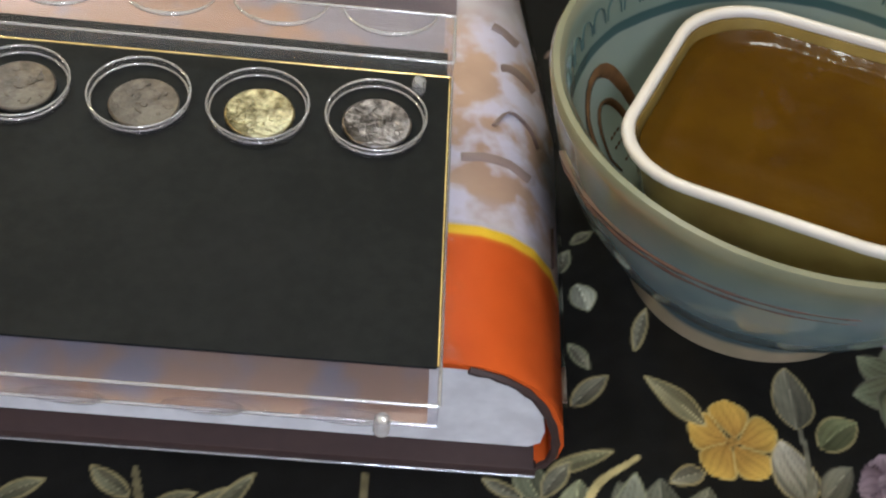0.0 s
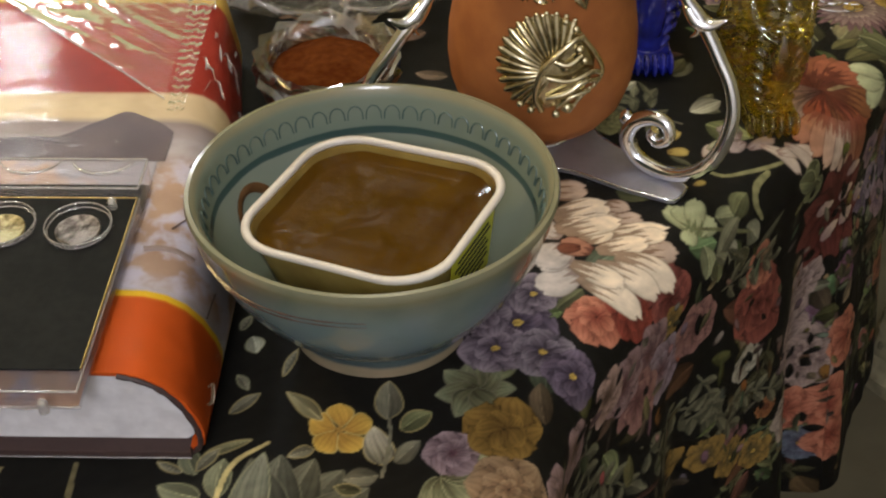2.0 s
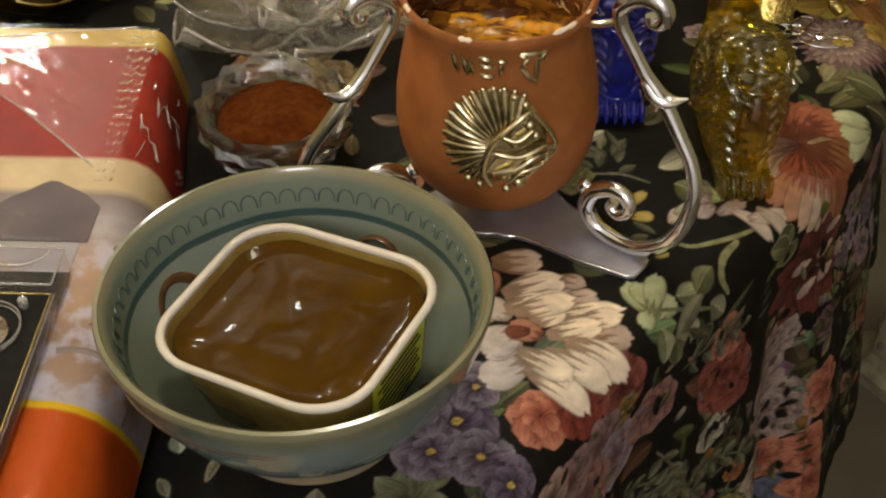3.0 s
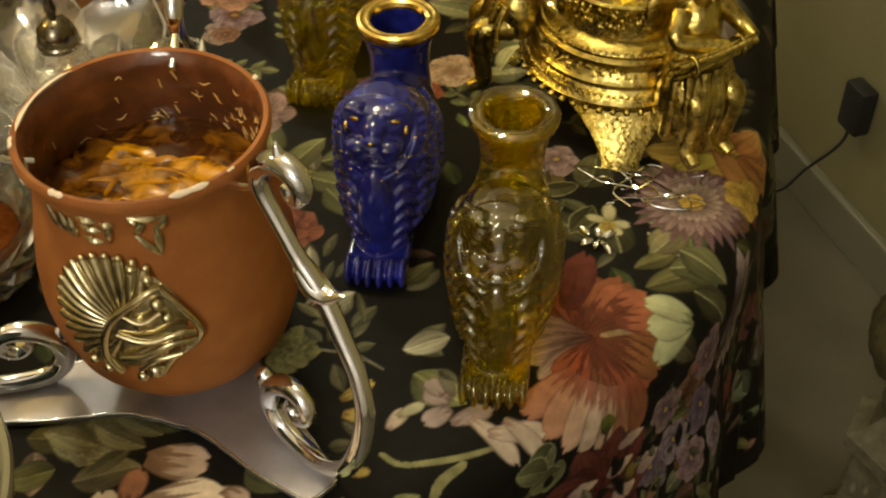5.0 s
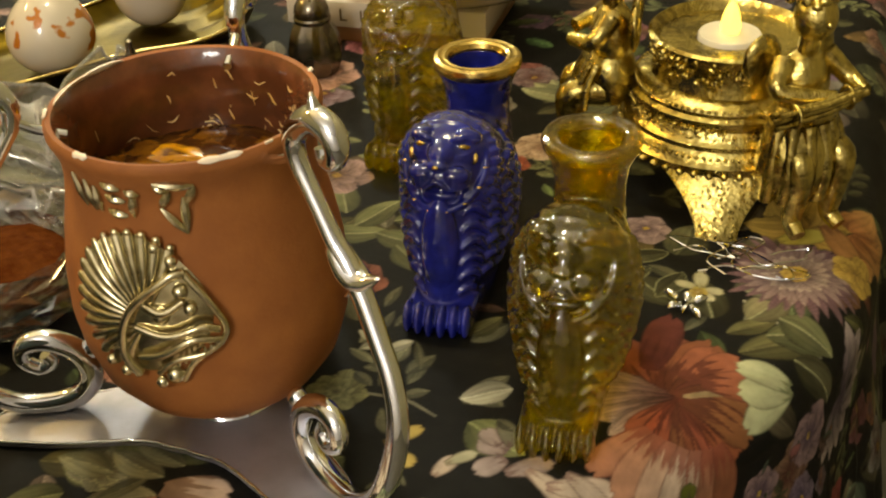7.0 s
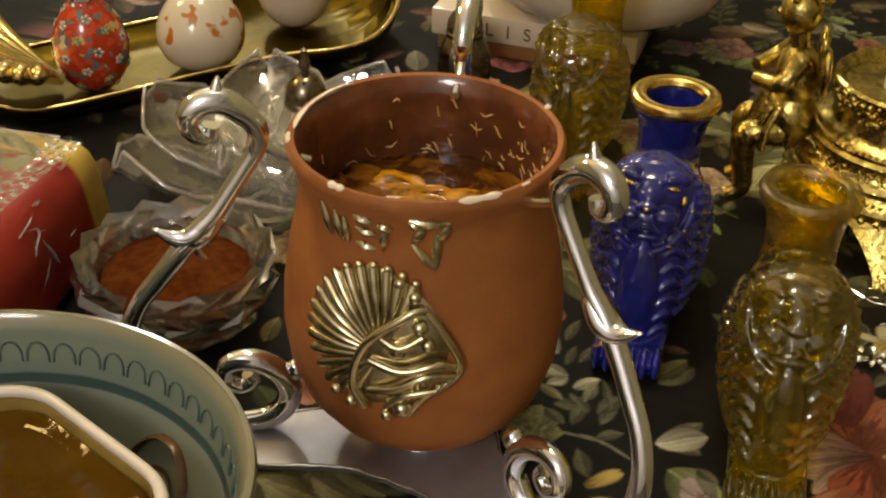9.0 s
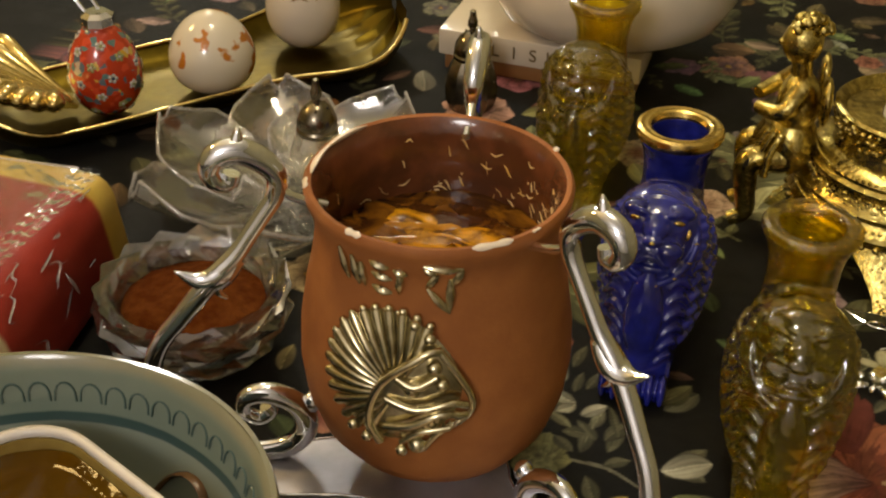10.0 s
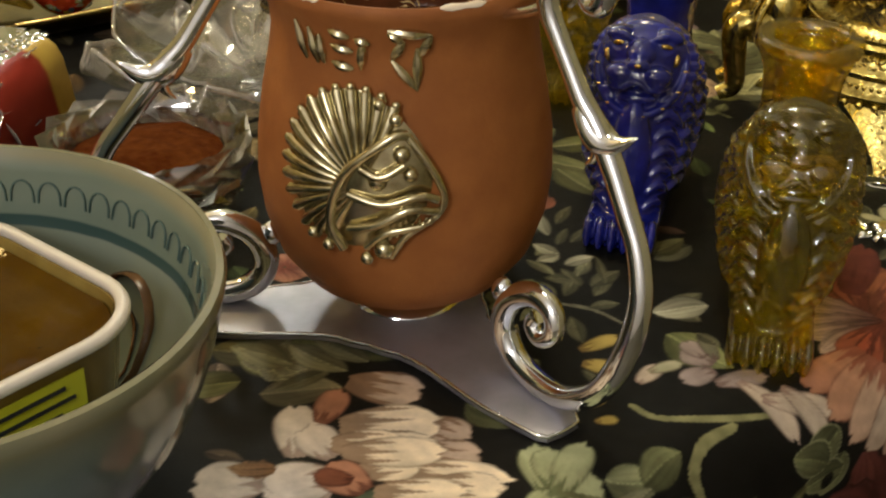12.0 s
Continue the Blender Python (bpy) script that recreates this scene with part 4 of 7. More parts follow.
    plume(0.500, 0.746, 0.527, 0.760, 0.0085, (0.52, 0.44, 0.05), (0.20, 0.15, 0.02), 0.2)
    plume(0.525, 0.770, 0.548, 0.730, 0.0095, (0.50, 0.22, 0.05), (0.20, 0.08, 0.02), 0.3)
    bloom(0.545, 0.730, 0.018, OCHRE, YELLOW, 5, 2)
    bloom(0.423, 0.742, 0.017, (0.12, 0.07, 0.10), (0.36, 0.26, 0.28), 5, 2, YELLOW, None, 0.5)
    bloom(0.400, 0.724, 0.012, PURPLE, MAUVE, 5, 2, YELLOW)
    for x, y, a in ((0.440, 0.718, 200), (0.432, 0.700, 220), (0.450, 0.700, 250), (0.416, 0.706, 160)):
        leaf(x, y, a, 0.030, OLIVE, PALE, 0.26)
    # pale lily by the chain
    for x0, y0, x1, y1, w in ((0.462, 0.687, 0.447, 0.690, 0.0040), (0.461, 0.688, 0.457, 0.672, 0.0046), (0.463, 0.687, 0.475, 0.686, 0.0042), (0.462, 0.687, 0.460, 0.703, 0.0050), (0.462, 0.686, 0.470, 0.676, 0.0040)):
        plume(x0, y0, x1, y1, w, (0.56, 0.52, 0.30), (0.22, 0.19, 0.05), 0.3)
    bloom(0.461, 0.683, 0.006, OCHRE, (0.44, 0.36, 0.06), 6, 1)
    # behind the blue bottle
    for k in range(9):
        leaf(0.352, 0.868 + 0.004 * k, 10 + k * 19, 0.050, (0.26, 0.27, 0.13), None, 0.24, PALE)
    bloom(0.340, 0.828, 0.020, (0.30, 0.16, 0.10), (0.56, 0.42, 0.30), 5, 2, None, None, 0.6)
    bloom(0.326, 0.800, 0.014, WINE, (0.40, 0.09, 0.04), 5, 2)
    for x, y, a in ((0.360, 0.826, 20), (0.372, 0.836, 70), (0.384, 0.820, -20), (0.300, 0.836, 120), (0.400, 0.860, 60), (0.410, 0.900, 30)):
        leaf(x, y, a, 0.036, PALE if a in (20, 70) else GREEN, None, 0.30)
    for x, y, a in ((0.236, 0.690, 20), (0.250, 0.704, 60), (0.266, 0.700, -10), (0.272, 0.716, 30), (0.240, 0.716, 110), (0.282, 0.690, -40)):
        leaf(x, y, a, 0.040, GREEN, None, 0.28, PALE)
    bloom(0.218, 0.760, 0.026, BROWN, MAUVE, 6, 2, OCHRE)
    bloom(0.270, 0.650, 0.020, WINE, (0.30, 0.10, 0.06), 6, 2)
    bloom(0.150, 0.905, 0.030, BROWN, (0.50, 0.26, 0.18), 6, 3)
    bloom(0.120, 0.660, 0.024, BROWN, (0.48, 0.38, 0.20), 6, 2, OCHRE)
    bloom(0.055, 0.672, 0.018, RED, (0.40, 0.26, 0.14), 6, 2)
    # blossoms that hang down the side
    bloom(0.464, 0.408, 0.034, WINE, (0.28, 0.075, 0.05), 7, 3, None, None, 0.6)
    bloom(0.440, 0.430, 0.022, WINE, SALMON, 6, 2)
    for x, y, r in ((0.560, 0.400, 0.036), (0.624, 0.392, 0.040), (0.590, 0.350, 0.030), (0.540, 0.440, 0.026)):
        bloom(x, y, r, (0.16, 0.09, 0.09), dab.choice(((0.42, 0.32, 0.28), (0.46, 0.38, 0.30))), 8, 3, BROWN, None, 0.45)
    bloom(0.486, 0.366, 0.018, GREY, (0.50, 0.47, 0.36), 6, 2, OCHRE)
    for x, y in ((0.690, 0.372), (0.724, 0.352), (0.660, 0.340), (0.650, 0.430)):
        bloom(x, y, 0.034, RED, SALMON, 6, 2)
    for k in range(3):
        for q in range(3):
            petal(0.505 + 0.022 * q, 0.482 + 0.022 * k, 60 + q * 10, 0.020, 0.0055, MAUVE, CREAM, None, 0.2)
    for a in range(0, 360, 40):
        petal(0.520, 0.500, a, 0.050, 0.018, WINE, (0.16, 0.04, 0.03), None, 0.4)
    for k, (x, y) in enumerate(((0.500, 0.488), (0.520, 0.510), (0.540, 0.496), (0.512, 0.530), (0.548, 0.524), (0.528, 0.476))):
        petal(x, y, 55 + 8 * (k % 3), 0.024, 0.0065, MAUVE, (0.60, 0.46, 0.30), None, 0.2)
    for x, y in ((0.336, 0.338), (0.370, 0.334), (0.352, 0.310), (0.390, 0.370), (0.320, 0.312)):
        bloom(x, y, 0.026, (0.16, 0.06, 0.06), dab.choice((MAUVE, (0.36, 0.18, 0.15), LAVENDER)), 7, 2, None, None, 0.5)
    for x, y, a in ((0.410, 0.300, 20), (0.450, 0.310, 10), (0.490, 0.330, 30), (0.430, 0.340, -20), (0.380, 0.285, 0), (0.400, 0.400, 40), (0.300, 0.270, -30), (0.330, 0.250, 10)):
        spray(x, y, a, 0.060, 4, (0.17, 0.165, 0.095), None, 0.34)
    for x, y in ((0.572, 0.308), (0.504, 0.290), (0.540, 0.296), (0.470, 0.270)):
        bloom(x, y, 0.020, OLIVE, OCHRE, 6, 2, YELLOW)
    for x, y in ((0.300, 0.300), (0.280, 0.262), (0.262, 0.225), (0.310, 0.225)):
        bloom(x, y, 0.022, BROWN, dab.choice((MAUVE, GREY, PINK)), 6, 2)

    # close dark growth over the hanging side, which breaks up the larger blossoms
    # Its near-black leaves also paint in the dimmer light on this side.
    for k in range(900):
        al = dab.random()
        x, y = dab.uniform(0.22, 0.78), dab.uniform(0.14, 0.72)
        iy, ix = min(len(YS) - 1, np.searchsorted(YS, y)), min(len(XS) - 1, np.searchsorted(XS, x))
        if not 0.048 < D[iy, ix] < 0.34:
            continue
        if al < 0.42:
            laid_leaf(x, y, x + dab.uniform(-0.016, 0.016), y + dab.uniform(-0.016, 0.016), dab.uniform(0.003, 0.006), (0.012, 0.011, 0.009))
        elif al < 0.80:
            laid_leaf(x, y, x + dab.uniform(-0.020, 0.020), y + dab.uniform(-0.020, 0.020), dab.uniform(0.002, 0.0045), tuple(c * dab.uniform(0.6, 1.3) for c in dab.choice(((0.115, 0.11, 0.06), (0.17, 0.16, 0.09), (0.07, 0.065, 0.03)))))
        else:
            plume(x, y, x + dab.uniform(-0.014, 0.014), y + dab.uniform(0.004, 0.014), dab.uniform(0.003, 0.006), tuple(c * dab.uniform(0.4, 0.9) for c in dab.choice((MAUVE, SALMON, LAVENDER, PINK, OCHRE))), (0.04, 0.02, 0.015), 0.4)


print_cloth()
# Dimmer light on the hanging side, put into the print past the edge.
side_shade = 1.0 - 0.22 * np.clip(D / 0.02, 0, 1)
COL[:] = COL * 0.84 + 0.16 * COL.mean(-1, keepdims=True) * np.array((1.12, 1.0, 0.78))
COL *= side_shade[..., None] * (0.95 + 0.12 * np.sin(GX * 210 + 3 * np.sin(GY * 160)) * np.sin(GY * 190 + 2 * np.sin(GX * 130)))[..., None]


def cloth():
    h, w = GX.shape
    co = np.stack([CX, CY, CZ], -1).reshape(-1, 3).astype(np.float32)
    idx = np.arange(h * w).reshape(h, w)
    ok = keep[:-1, :-1] & keep[1:, :-1] & keep[:-1, 1:] & keep[1:, 1:]
    quads = np.stack([idx[:-1, :-1][ok], idx[:-1, 1:][ok], idx[1:, 1:][ok], idx[1:, :-1][ok]], -1)
    used, inv = np.unique(quads, return_inverse=True)
    quads = inv.reshape(-1, 4)
    me = bpy.data.meshes.new("tablecloth")
    me.vertices.add(len(used))
    me.vertices.foreach_set("co", co[used].ravel())
    me.loops.add(quads.size)
    me.loops.foreach_set("vertex_index", quads.ravel().astype(np.int32))
    me.polygons.add(len(quads))
    me.polygons.foreach_set("loop_start", np.arange(0, quads.size, 4, dtype=np.int32))
    me.update(calc_edges=True)
    me.polygons.foreach_set("use_smooth", np.ones(len(quads), bool))
    # Holds the printed colours together with the painted dimming of the hanging side.
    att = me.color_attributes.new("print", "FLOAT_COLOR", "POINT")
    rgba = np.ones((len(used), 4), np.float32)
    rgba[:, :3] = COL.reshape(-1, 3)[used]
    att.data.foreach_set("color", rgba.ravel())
    m = shader("printed_cotton_sateen", (1, 1, 1), 0.55, vary=0.12, scale=300, bump=0.25, bump_scale=1500, rough_vary=0.1)
    nt = m.node_tree
    b = nt.nodes["Principled BSDF"]
    at = nt.nodes.new("ShaderNodeVertexColor")
    at.layer_name = "print"
    mix = nt.nodes.new("ShaderNodeMix")
    mix.data_type, mix.blend_type = "RGBA", "MULTIPLY"
    mix.inputs["Factor"].default_value = 1.0
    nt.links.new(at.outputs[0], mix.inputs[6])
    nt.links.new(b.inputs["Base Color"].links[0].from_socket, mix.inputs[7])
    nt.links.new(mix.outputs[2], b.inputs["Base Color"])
    b.inputs["Specular IOR Level"].default_value = 0.10
    me.materials.append(m)
    ob = new("tablecloth", me)
    return tagged(ob, "black cotton tablecloth printed with large garden flowers", "tablecloth")


cloth()
tbl = thing("table", (0, 0, FLOOR), "wooden table hidden beneath the floral cloth", "table")
outline = [(-0.78, 1.45), (-0.78, -0.45)] + [(x - 0.006, y + 0.002) for x, y in EDGE if y > -0.45 and y < 1.45]
part("tabletop", slab(bmesh.new(), outline, -FLOOR - 0.032, -FLOOR - 0.003), WOOD, tbl)
for lx, ly in ((-0.7, -0.35), (-0.7, 1.35), (0.40, 1.35), (-0.02, 0.0)):
    part("leg", box(bmesh.new(), (lx - 0.025, ly - 0.025, 0), (lx + 0.025, ly + 0.025, -FLOOR - 0.032), 0.004), WOOD, tbl)


# ---- book with the coin display ----
def book():
    bk = thing("book", (0, 0, 0), "thick art book in a glossy orange, red and tan jacket", "book")
    y0, y1, L, H = 0.236, 0.628, -0.30, 0.064
    spine = [(0.004, H), (0.018, H - 0.0005), (0.029, H - 0.004), (0.039, H - 0.011), (0.047, H - 0.022), (0.0525, H - 0.036), (0.0545, 0.017), (0.0535, 0.008), (0.049, 0.003)]
    square = [(-0.010, H), (-0.004, H - 0.0002), (0.002, H - 0.0010), (0.0065, H - 0.004), (0.0100, H - 0.011), (0.0125, H - 0.027), (0.0155, 0.017), (0.0160, 0.008), (0.013, 0.003)]

    def back(y):
        """The spine's outline at y."""
        f = min(1.0, max(0.0, (y - 0.38) / 0.248))
        return [(a[0] + (b[0] - a[0]) * f, a[1] + (b[1] - a[1]) * f) for a, b in zip(spine, square)]

    # jacket: a shell round the spine, board to board
    def shell(y):
        edge = back(y)
        return [(L, H)] + edge + [(L, 0.0025)], [(L, H - 0.0025)] + [(x - 0.003, z - (0.0025 if i < 3 else 0.001)) for i, (x, z) in enumerate(edge)][:-1] + [(edge[-1][0] - 0.004, 0.0055), (L, 0.0055)]
    bm = bmesh.new()
    ny = 90
    rows = []
    for j in range(ny + 1):
        y = y0 + (y1 - y0) * j / ny
        outer, inner = shell(y)
        rows.append([bm.verts.new((x, y, z)) for x, z in outer + inner[::-1]])
    n = len(rows[0])
    for a, b in zip(rows, rows[1:]):
        for k in range(n):
            bm.faces.new((a[k], b[k], b[(k + 1) % n], a[(k + 1) % n]))
    for r, flip in ((rows[0], False), (rows[-1], True)):
        m = len(outer)
        for k in range(m - 1):
            f = (r[k], r[k + 1], r[n - 2 - k], r[n - 1 - k])
            bm.faces.new(f[::-1] if flip else f)
    jm = jacket_material(y0, y1)
    part("jacket", bm, jm, bk, "glossy printed jacket with orange, tan and red bands", smooth=60)
    bm = bmesh.new()
    prof = [(L, 0.0065), (0.043, 0.0065), (0.047, 0.010), (0.0475, 0.018), (0.045, 0.03), (0.039, 0.042), (0.030, 0.052), (0.018, 0.0585), (0.006, 0.0605), (L, 0.0605)]
    loft(bm, [[(x * (fit if x > 0 else 1), y, z) for x, z in prof] for y, fit in ((y0 + 0.005, 1.0), (0.378, 1.0), (y1 - 0.004, 0.26))])
    part("page_block", bm, PAPER, bk, "white block of trimmed page edges", smooth=30)
    part("back_board", slab(bmesh.new(), [(L, y0 - 0.004), (0.046, y0 - 0.004), (0.046, 0.380), (0.010, y1 + 0.002), (L, y1 + 0.002)], 0.0004, 0.0056, 0.001), BOARD, bk, "dark brown back board")
    part("wrap_edge", tube(bmesh.new(), [(L, y0 - 0.0045, 0.0012), (0.046, y0 - 0.0045, 0.0012)], 0.0007, 6), CLEAR_EDGE, bk, "bright edge of the plastic wrap", smooth=80)
    # Front overhang is added, so tan shows through the clear block.
    part("cover_picture", slab(bmesh.new(), [(L, 0.2115), (0.0015, 0.2115), (0.0015, 0.430), (L, 0.430)], H + 0.0002, H + 0.0005), COVER_ART, bk, "tan and lavender cover picture", smooth=0)
    hill = [(0.006, 0.414)] + [(0.006 - 0.306 * k / 60, 0.438 + 0.029 * math.exp(-((0.032 - 0.306 * k / 60) / 0.026) ** 2) + 0.004 * noise.noise(Vector((k * 0.31, 0, 0)))) for k in range(61)] + [(-0.30, 0.414)]
    part("hill_picture", slab(bmesh.new(), hill, H + 0.0006, H + 0.0009), HILL_ART, bk, "grey-brown printed hills", smooth=0)
    # printed signs on the spine
    surf = lambda f, y: (np.interp(f, np.linspace(0, 1, len(spine)), [p[0] for p in back(y)]), np.interp(f, np.linspace(0, 1, len(spine)), [p[1] for p in back(y)]))
    for pts, wd in (([(0.22, 0.387), (0.30, 0.389), (0.40, 0.385)], 0.0022), ([(0.17, 0.352), (0.24, 0.362), (0.33, 0.362), (0.42, 0.354)], 0.0017), ([(0.05, 0.331), (0.2, 0.333), (0.35, 0.331)], 0.0024),
                    ([(0.52, 0.300), (0.53, 0.312), (0.54, 0.322)], 0.0011), ([(0.20, 0.412), (0.34, 0.408)], 0.0024), ([(0.66, 0.262), (0.70, 0.266), (0.74, 0.258), (0.70, 0.252)], 0.0016)):
        line = [(surf(f, y)[0] + 0.0002, y, surf(f, y)[1] + 0.0002) for f, y, _ in glide([(f, y, 0) for f, y in pts], 4)]
        part("printed_sign", tube(bmesh.new(), line, wd, 8, flat=0.35), CREAM_PAINT if wd == 0.0016 else MARK_ART, bk)
    # clear wrap over cover and spine, crumpled at the far end
    for nm, ya, yb, mat, rough in (("plastic_wrap", y0 - 0.001, 0.44, WRAP_FLAT, 0.0003), ("plastic_wrap", 0.4405, y1 + 0.002, WRAP, 0.0003)):
        bm = bmesh.new()
        rows = []
        for j in range(49):
            y = ya + (yb - ya) * j / 48
            rows.append([bm.verts.new((x + (0.0012 if i > 30 else 0), y, z + 0.0024 + rough * noise.noise(Vector((x * 45 + y * 30, y * 70, 0))))) for i, (x, z) in enumerate([(L + (0.004 - L) * q / 36, H) for q in range(36)] + back(y)[:-2])])
        for a, b in zip(rows, rows[1:]):
            for k in range(len(a) - 1):
                bm.faces.new((a[k], a[k + 1], b[k + 1], b[k]))
        part(nm, bm, mat, bk, "clear wrinkled plastic wrap", smooth=80)
    # a crumpled corner of the wrap with a pleated strip down its side
    corner = [Vector((-0.150, 0.606)), Vector((-0.010, 0.626)), Vector((-0.006, 0.478))]
    bm = bmesh.new()
    n = 60
    grid = {}
    for i in range(n + 1):
        for j in range(n + 1 - i):
            p = corner[0] * (1 - (i + j) / n) + corner[1] * (i / n) + corner[2] * (j / n)
            along, across = p.x * 0.80 - p.y * 0.60, p.x * 0.60 + p.y * 0.80
            fold = abs(noise.noise(Vector((along * 16, across * 75, 2.0)))) + 0.5 * abs(noise.noise(Vector((along * 40, across * 190, 7.0))))
            grid[i, j] = bm.verts.new((p.x, p.y, H + 0.0030 + 0.0013 * fold))
    for i in range(n):
        for j in range(n - i):
            bm.faces.new((grid[i, j], grid[i + 1, j], grid[i, j + 1]))
            if i + j < n - 1:
                bm.faces.new((grid[i + 1, j], grid[i + 1, j + 1], grid[i, j + 1]))
    part("wrap_corner", bm, CRUMPLE, bk, "crumpled shiny corner of the plastic wrap", smooth=80)
    for a, b in ((corner[0], corner[2]), (corner[0], corner[1])):
        edge = [(a.x + (b.x - a.x) * u, a.y + (b.y - a.y) * u + 0.0015 * noise.noise(Vector((u * 9, a.y, 0))), H + 0.0036) for u in np.linspace(0, 1, 40)]
        part("fold", tube(bmesh.new(), edge, lambda u: 0.0006 + 0.0007 * abs(noise.noise(Vector((u * 14, 3.0, 0)))), 8, flat=0.4), CLEAR_EDGE, bk, "bright folded edge of the plastic wrap", smooth=80)
    # a raised fold of the wrap behind the display
    bm = bmesh.new()
    rows = []
    for j in range(91):
        f = j / 90
        x, yc = -0.215 + 0.160 * f, 0.452 - 0.020 * f
        rows.append([bm.verts.new((x, yc + 0.016 * (1 - 0.6 * f) * (i / 14 - 0.5), H + 0.0028 + 0.0016 * math.sin(math.pi * i / 14) + 0.0012 * noise.noise(Vector((x * 22, 3.0 * i / 14 + x * 14, 4.0))) * math.sin(math.pi * i / 14))) for i in range(15)])
    for a, b in zip(rows, rows[1:]):
        for k in range(14):
            bm.faces.new((a[k], b[k], b[k + 1], a[k + 1]))
    part("wrap_ridge", bm, CRUMPLE, bk, "raised shiny fold of the plastic wrap", smooth=80)
    bm = bmesh.new()
    rows = []
    for j in range(121):
        f = j / 120
        y, x0, wd = 0.624 - 0.160 * f, -0.013 + 0.011 * f, 0.019 - 0.008 * f
        rows.append([bm.verts.new((x0 + wd * i / 12, y, H + 0.0036 + 0.0004 * math.sin(j * 0.95 + 1.2 * math.sin(i * 1.1) + 2.5 * noise.noise(Vector((i * 0.3, j * 0.08, 1.0))))
                                   + 0.0003 * math.sin(i * 1.9 + j * 0.2))) for i in range(13)])
    for a, b in zip(rows, rows[1:]):
        for k in range(12):
            bm.faces.new((a[k], a[k + 1], b[k + 1], b[k]))
    part("wrap_pleats", bm, CRUMPLE, bk, "pleated strip of shiny plastic wrap", smooth=80)
    rnd = random.Random(21)
    for k in range(15):
        f0, ya = rnd.uniform(0.22, 0.75), rnd.uniform(0.478, 0.612)
        df, dy, bow = rnd.uniform(-0.16, 0.16), rnd.uniform(-0.020, 0.020), rnd.uniform(-0.011, 0.011)
        line = []
        for q in range(15):
            u = q / 14
            y = ya + dy * u + bow * math.sin(math.pi * u) + 0.7 * bow * math.sin(2.6 * math.pi * u)
            x, z = surf(min(0.9, max(0.0, f0 + df * u)), y)
            line.append((x + 0.0012, y, z + 0.0022))
        # Whitish CLEAR_EDGE puts the creases' glints into the colour.
        part("crease", tube(bmesh.new(), line, lambda u: 0.0002 + 0.0009 * math.sin(math.pi * u), 8, flat=0.45), CLEAR_EDGE, bk, "crease in the plastic wrap with its glint in whitish colour", smooth=80)
    bm = bmesh.new()
    tube(bm, glide([(x - 0.003, y0 - 0.0002, z - 0.0018) for x, z in spine[1:]], 3), lambda u: 0.0017 + 0.0003 * math.sin(u * 50), 6)
    part("headband", bm, BOARD, bk)
    return bk


def jacket_material(y0, y1):
    m = shader("printed_jacket", (1, 1, 1), 0.45, second=(0.78, 0.74, 0.74), scale=35, ior=1.18, bump=0.12, bump_scale=140)
    f = lambda y: (y - y0) / (y1 - y0)
    orange, yellow, tan, grey, cream, red = (0.54, 0.092, 0.011), (0.75, 0.50, 0.02), (0.44, 0.31, 0.22), (0.48, 0.45, 0.47), (0.62, 0.52, 0.33), (0.30, 0.036, 0.024)
    st = [(0.0, orange), (f(0.2925), orange), (f(0.2935), yellow), (f(0.2975), yellow), (f(0.2985), grey), (f(0.315), tan), (f(0.40), tan), (f(0.425), grey), (f(0.455), (0.26, 0.22, 0.22)),
          (f(0.462), cream), (f(0.488), cream), (f(0.491), red), (f(0.606), red), (f(0.609), (0.55, 0.40, 0.08)), (1.0, (0.55, 0.40, 0.10))]
    banded(m, st, axis=1, low=y0, high=y1)
    # pale lavender clouds in the picture above the yellow line
    nt = m.node_tree
    b = nt.nodes["Principled BSDF"]
    tc = next(n for n in nt.nodes if n.type == "TEX_COORD")
    nz, sep, edge, mix = (nt.nodes.new("ShaderNode" + k) for k in ("TexNoise", "SeparateXYZ", "MapRange", "Mix"))
    nz.inputs["Scale"].default_value, nz.inputs["Detail"].default_value = 52, 3
    cut = nt.nodes.new("ShaderNodeMapRange")
    cut.inputs["From Min"].default_value, cut.inputs["From Max"].default_value = 0.46, 0.60
    nt.links.new(tc.outputs["Object"], nz.inputs["Vector"])
    nt.links.new(tc.outputs["Object"], sep.inputs[0])
    nt.links.new(nz.outputs[0], cut.inputs["Value"])
    edge.inputs["From Min"].default_value, edge.inputs["From Max"].default_value = 0.2985, 0.3005
    nt.links.new(sep.outputs[1], edge.inputs["Value"])
    far = nt.nodes.new("ShaderNodeMapRange")
    far.inputs["From Min"].default_value, far.inputs["From Max"].default_value = 0.440, 0.425
    nt.links.new(sep.outputs[1], far.inputs["Value"])
    both, last = nt.nodes.new("ShaderNodeMath"), nt.nodes.new("ShaderNodeMath")
    both.operation = last.operation = "MULTIPLY"
    nt.links.new(cut.outputs[0], both.inputs[0])
    nt.links.new(edge.outputs[0], both.inputs[1])
    nt.links.new(both.outputs[0], last.inputs[0])
    nt.links.new(far.outputs[0], last.inputs[1])
    mix.data_type = "RGBA"
    nt.links.new(last.outputs[0], mix.inputs[0])
    nt.links.new(b.inputs["Base Color"].links[0].from_socket, mix.inputs[6])
    mix.inputs[7].default_value = (0.50, 0.47, 0.56, 1)
    nt.links.new(mix.outputs[2], b.inputs["Base Color"])
    return m


book()


LENSES = (-0.0255, -0.0690, -0.1125, -0.1560)


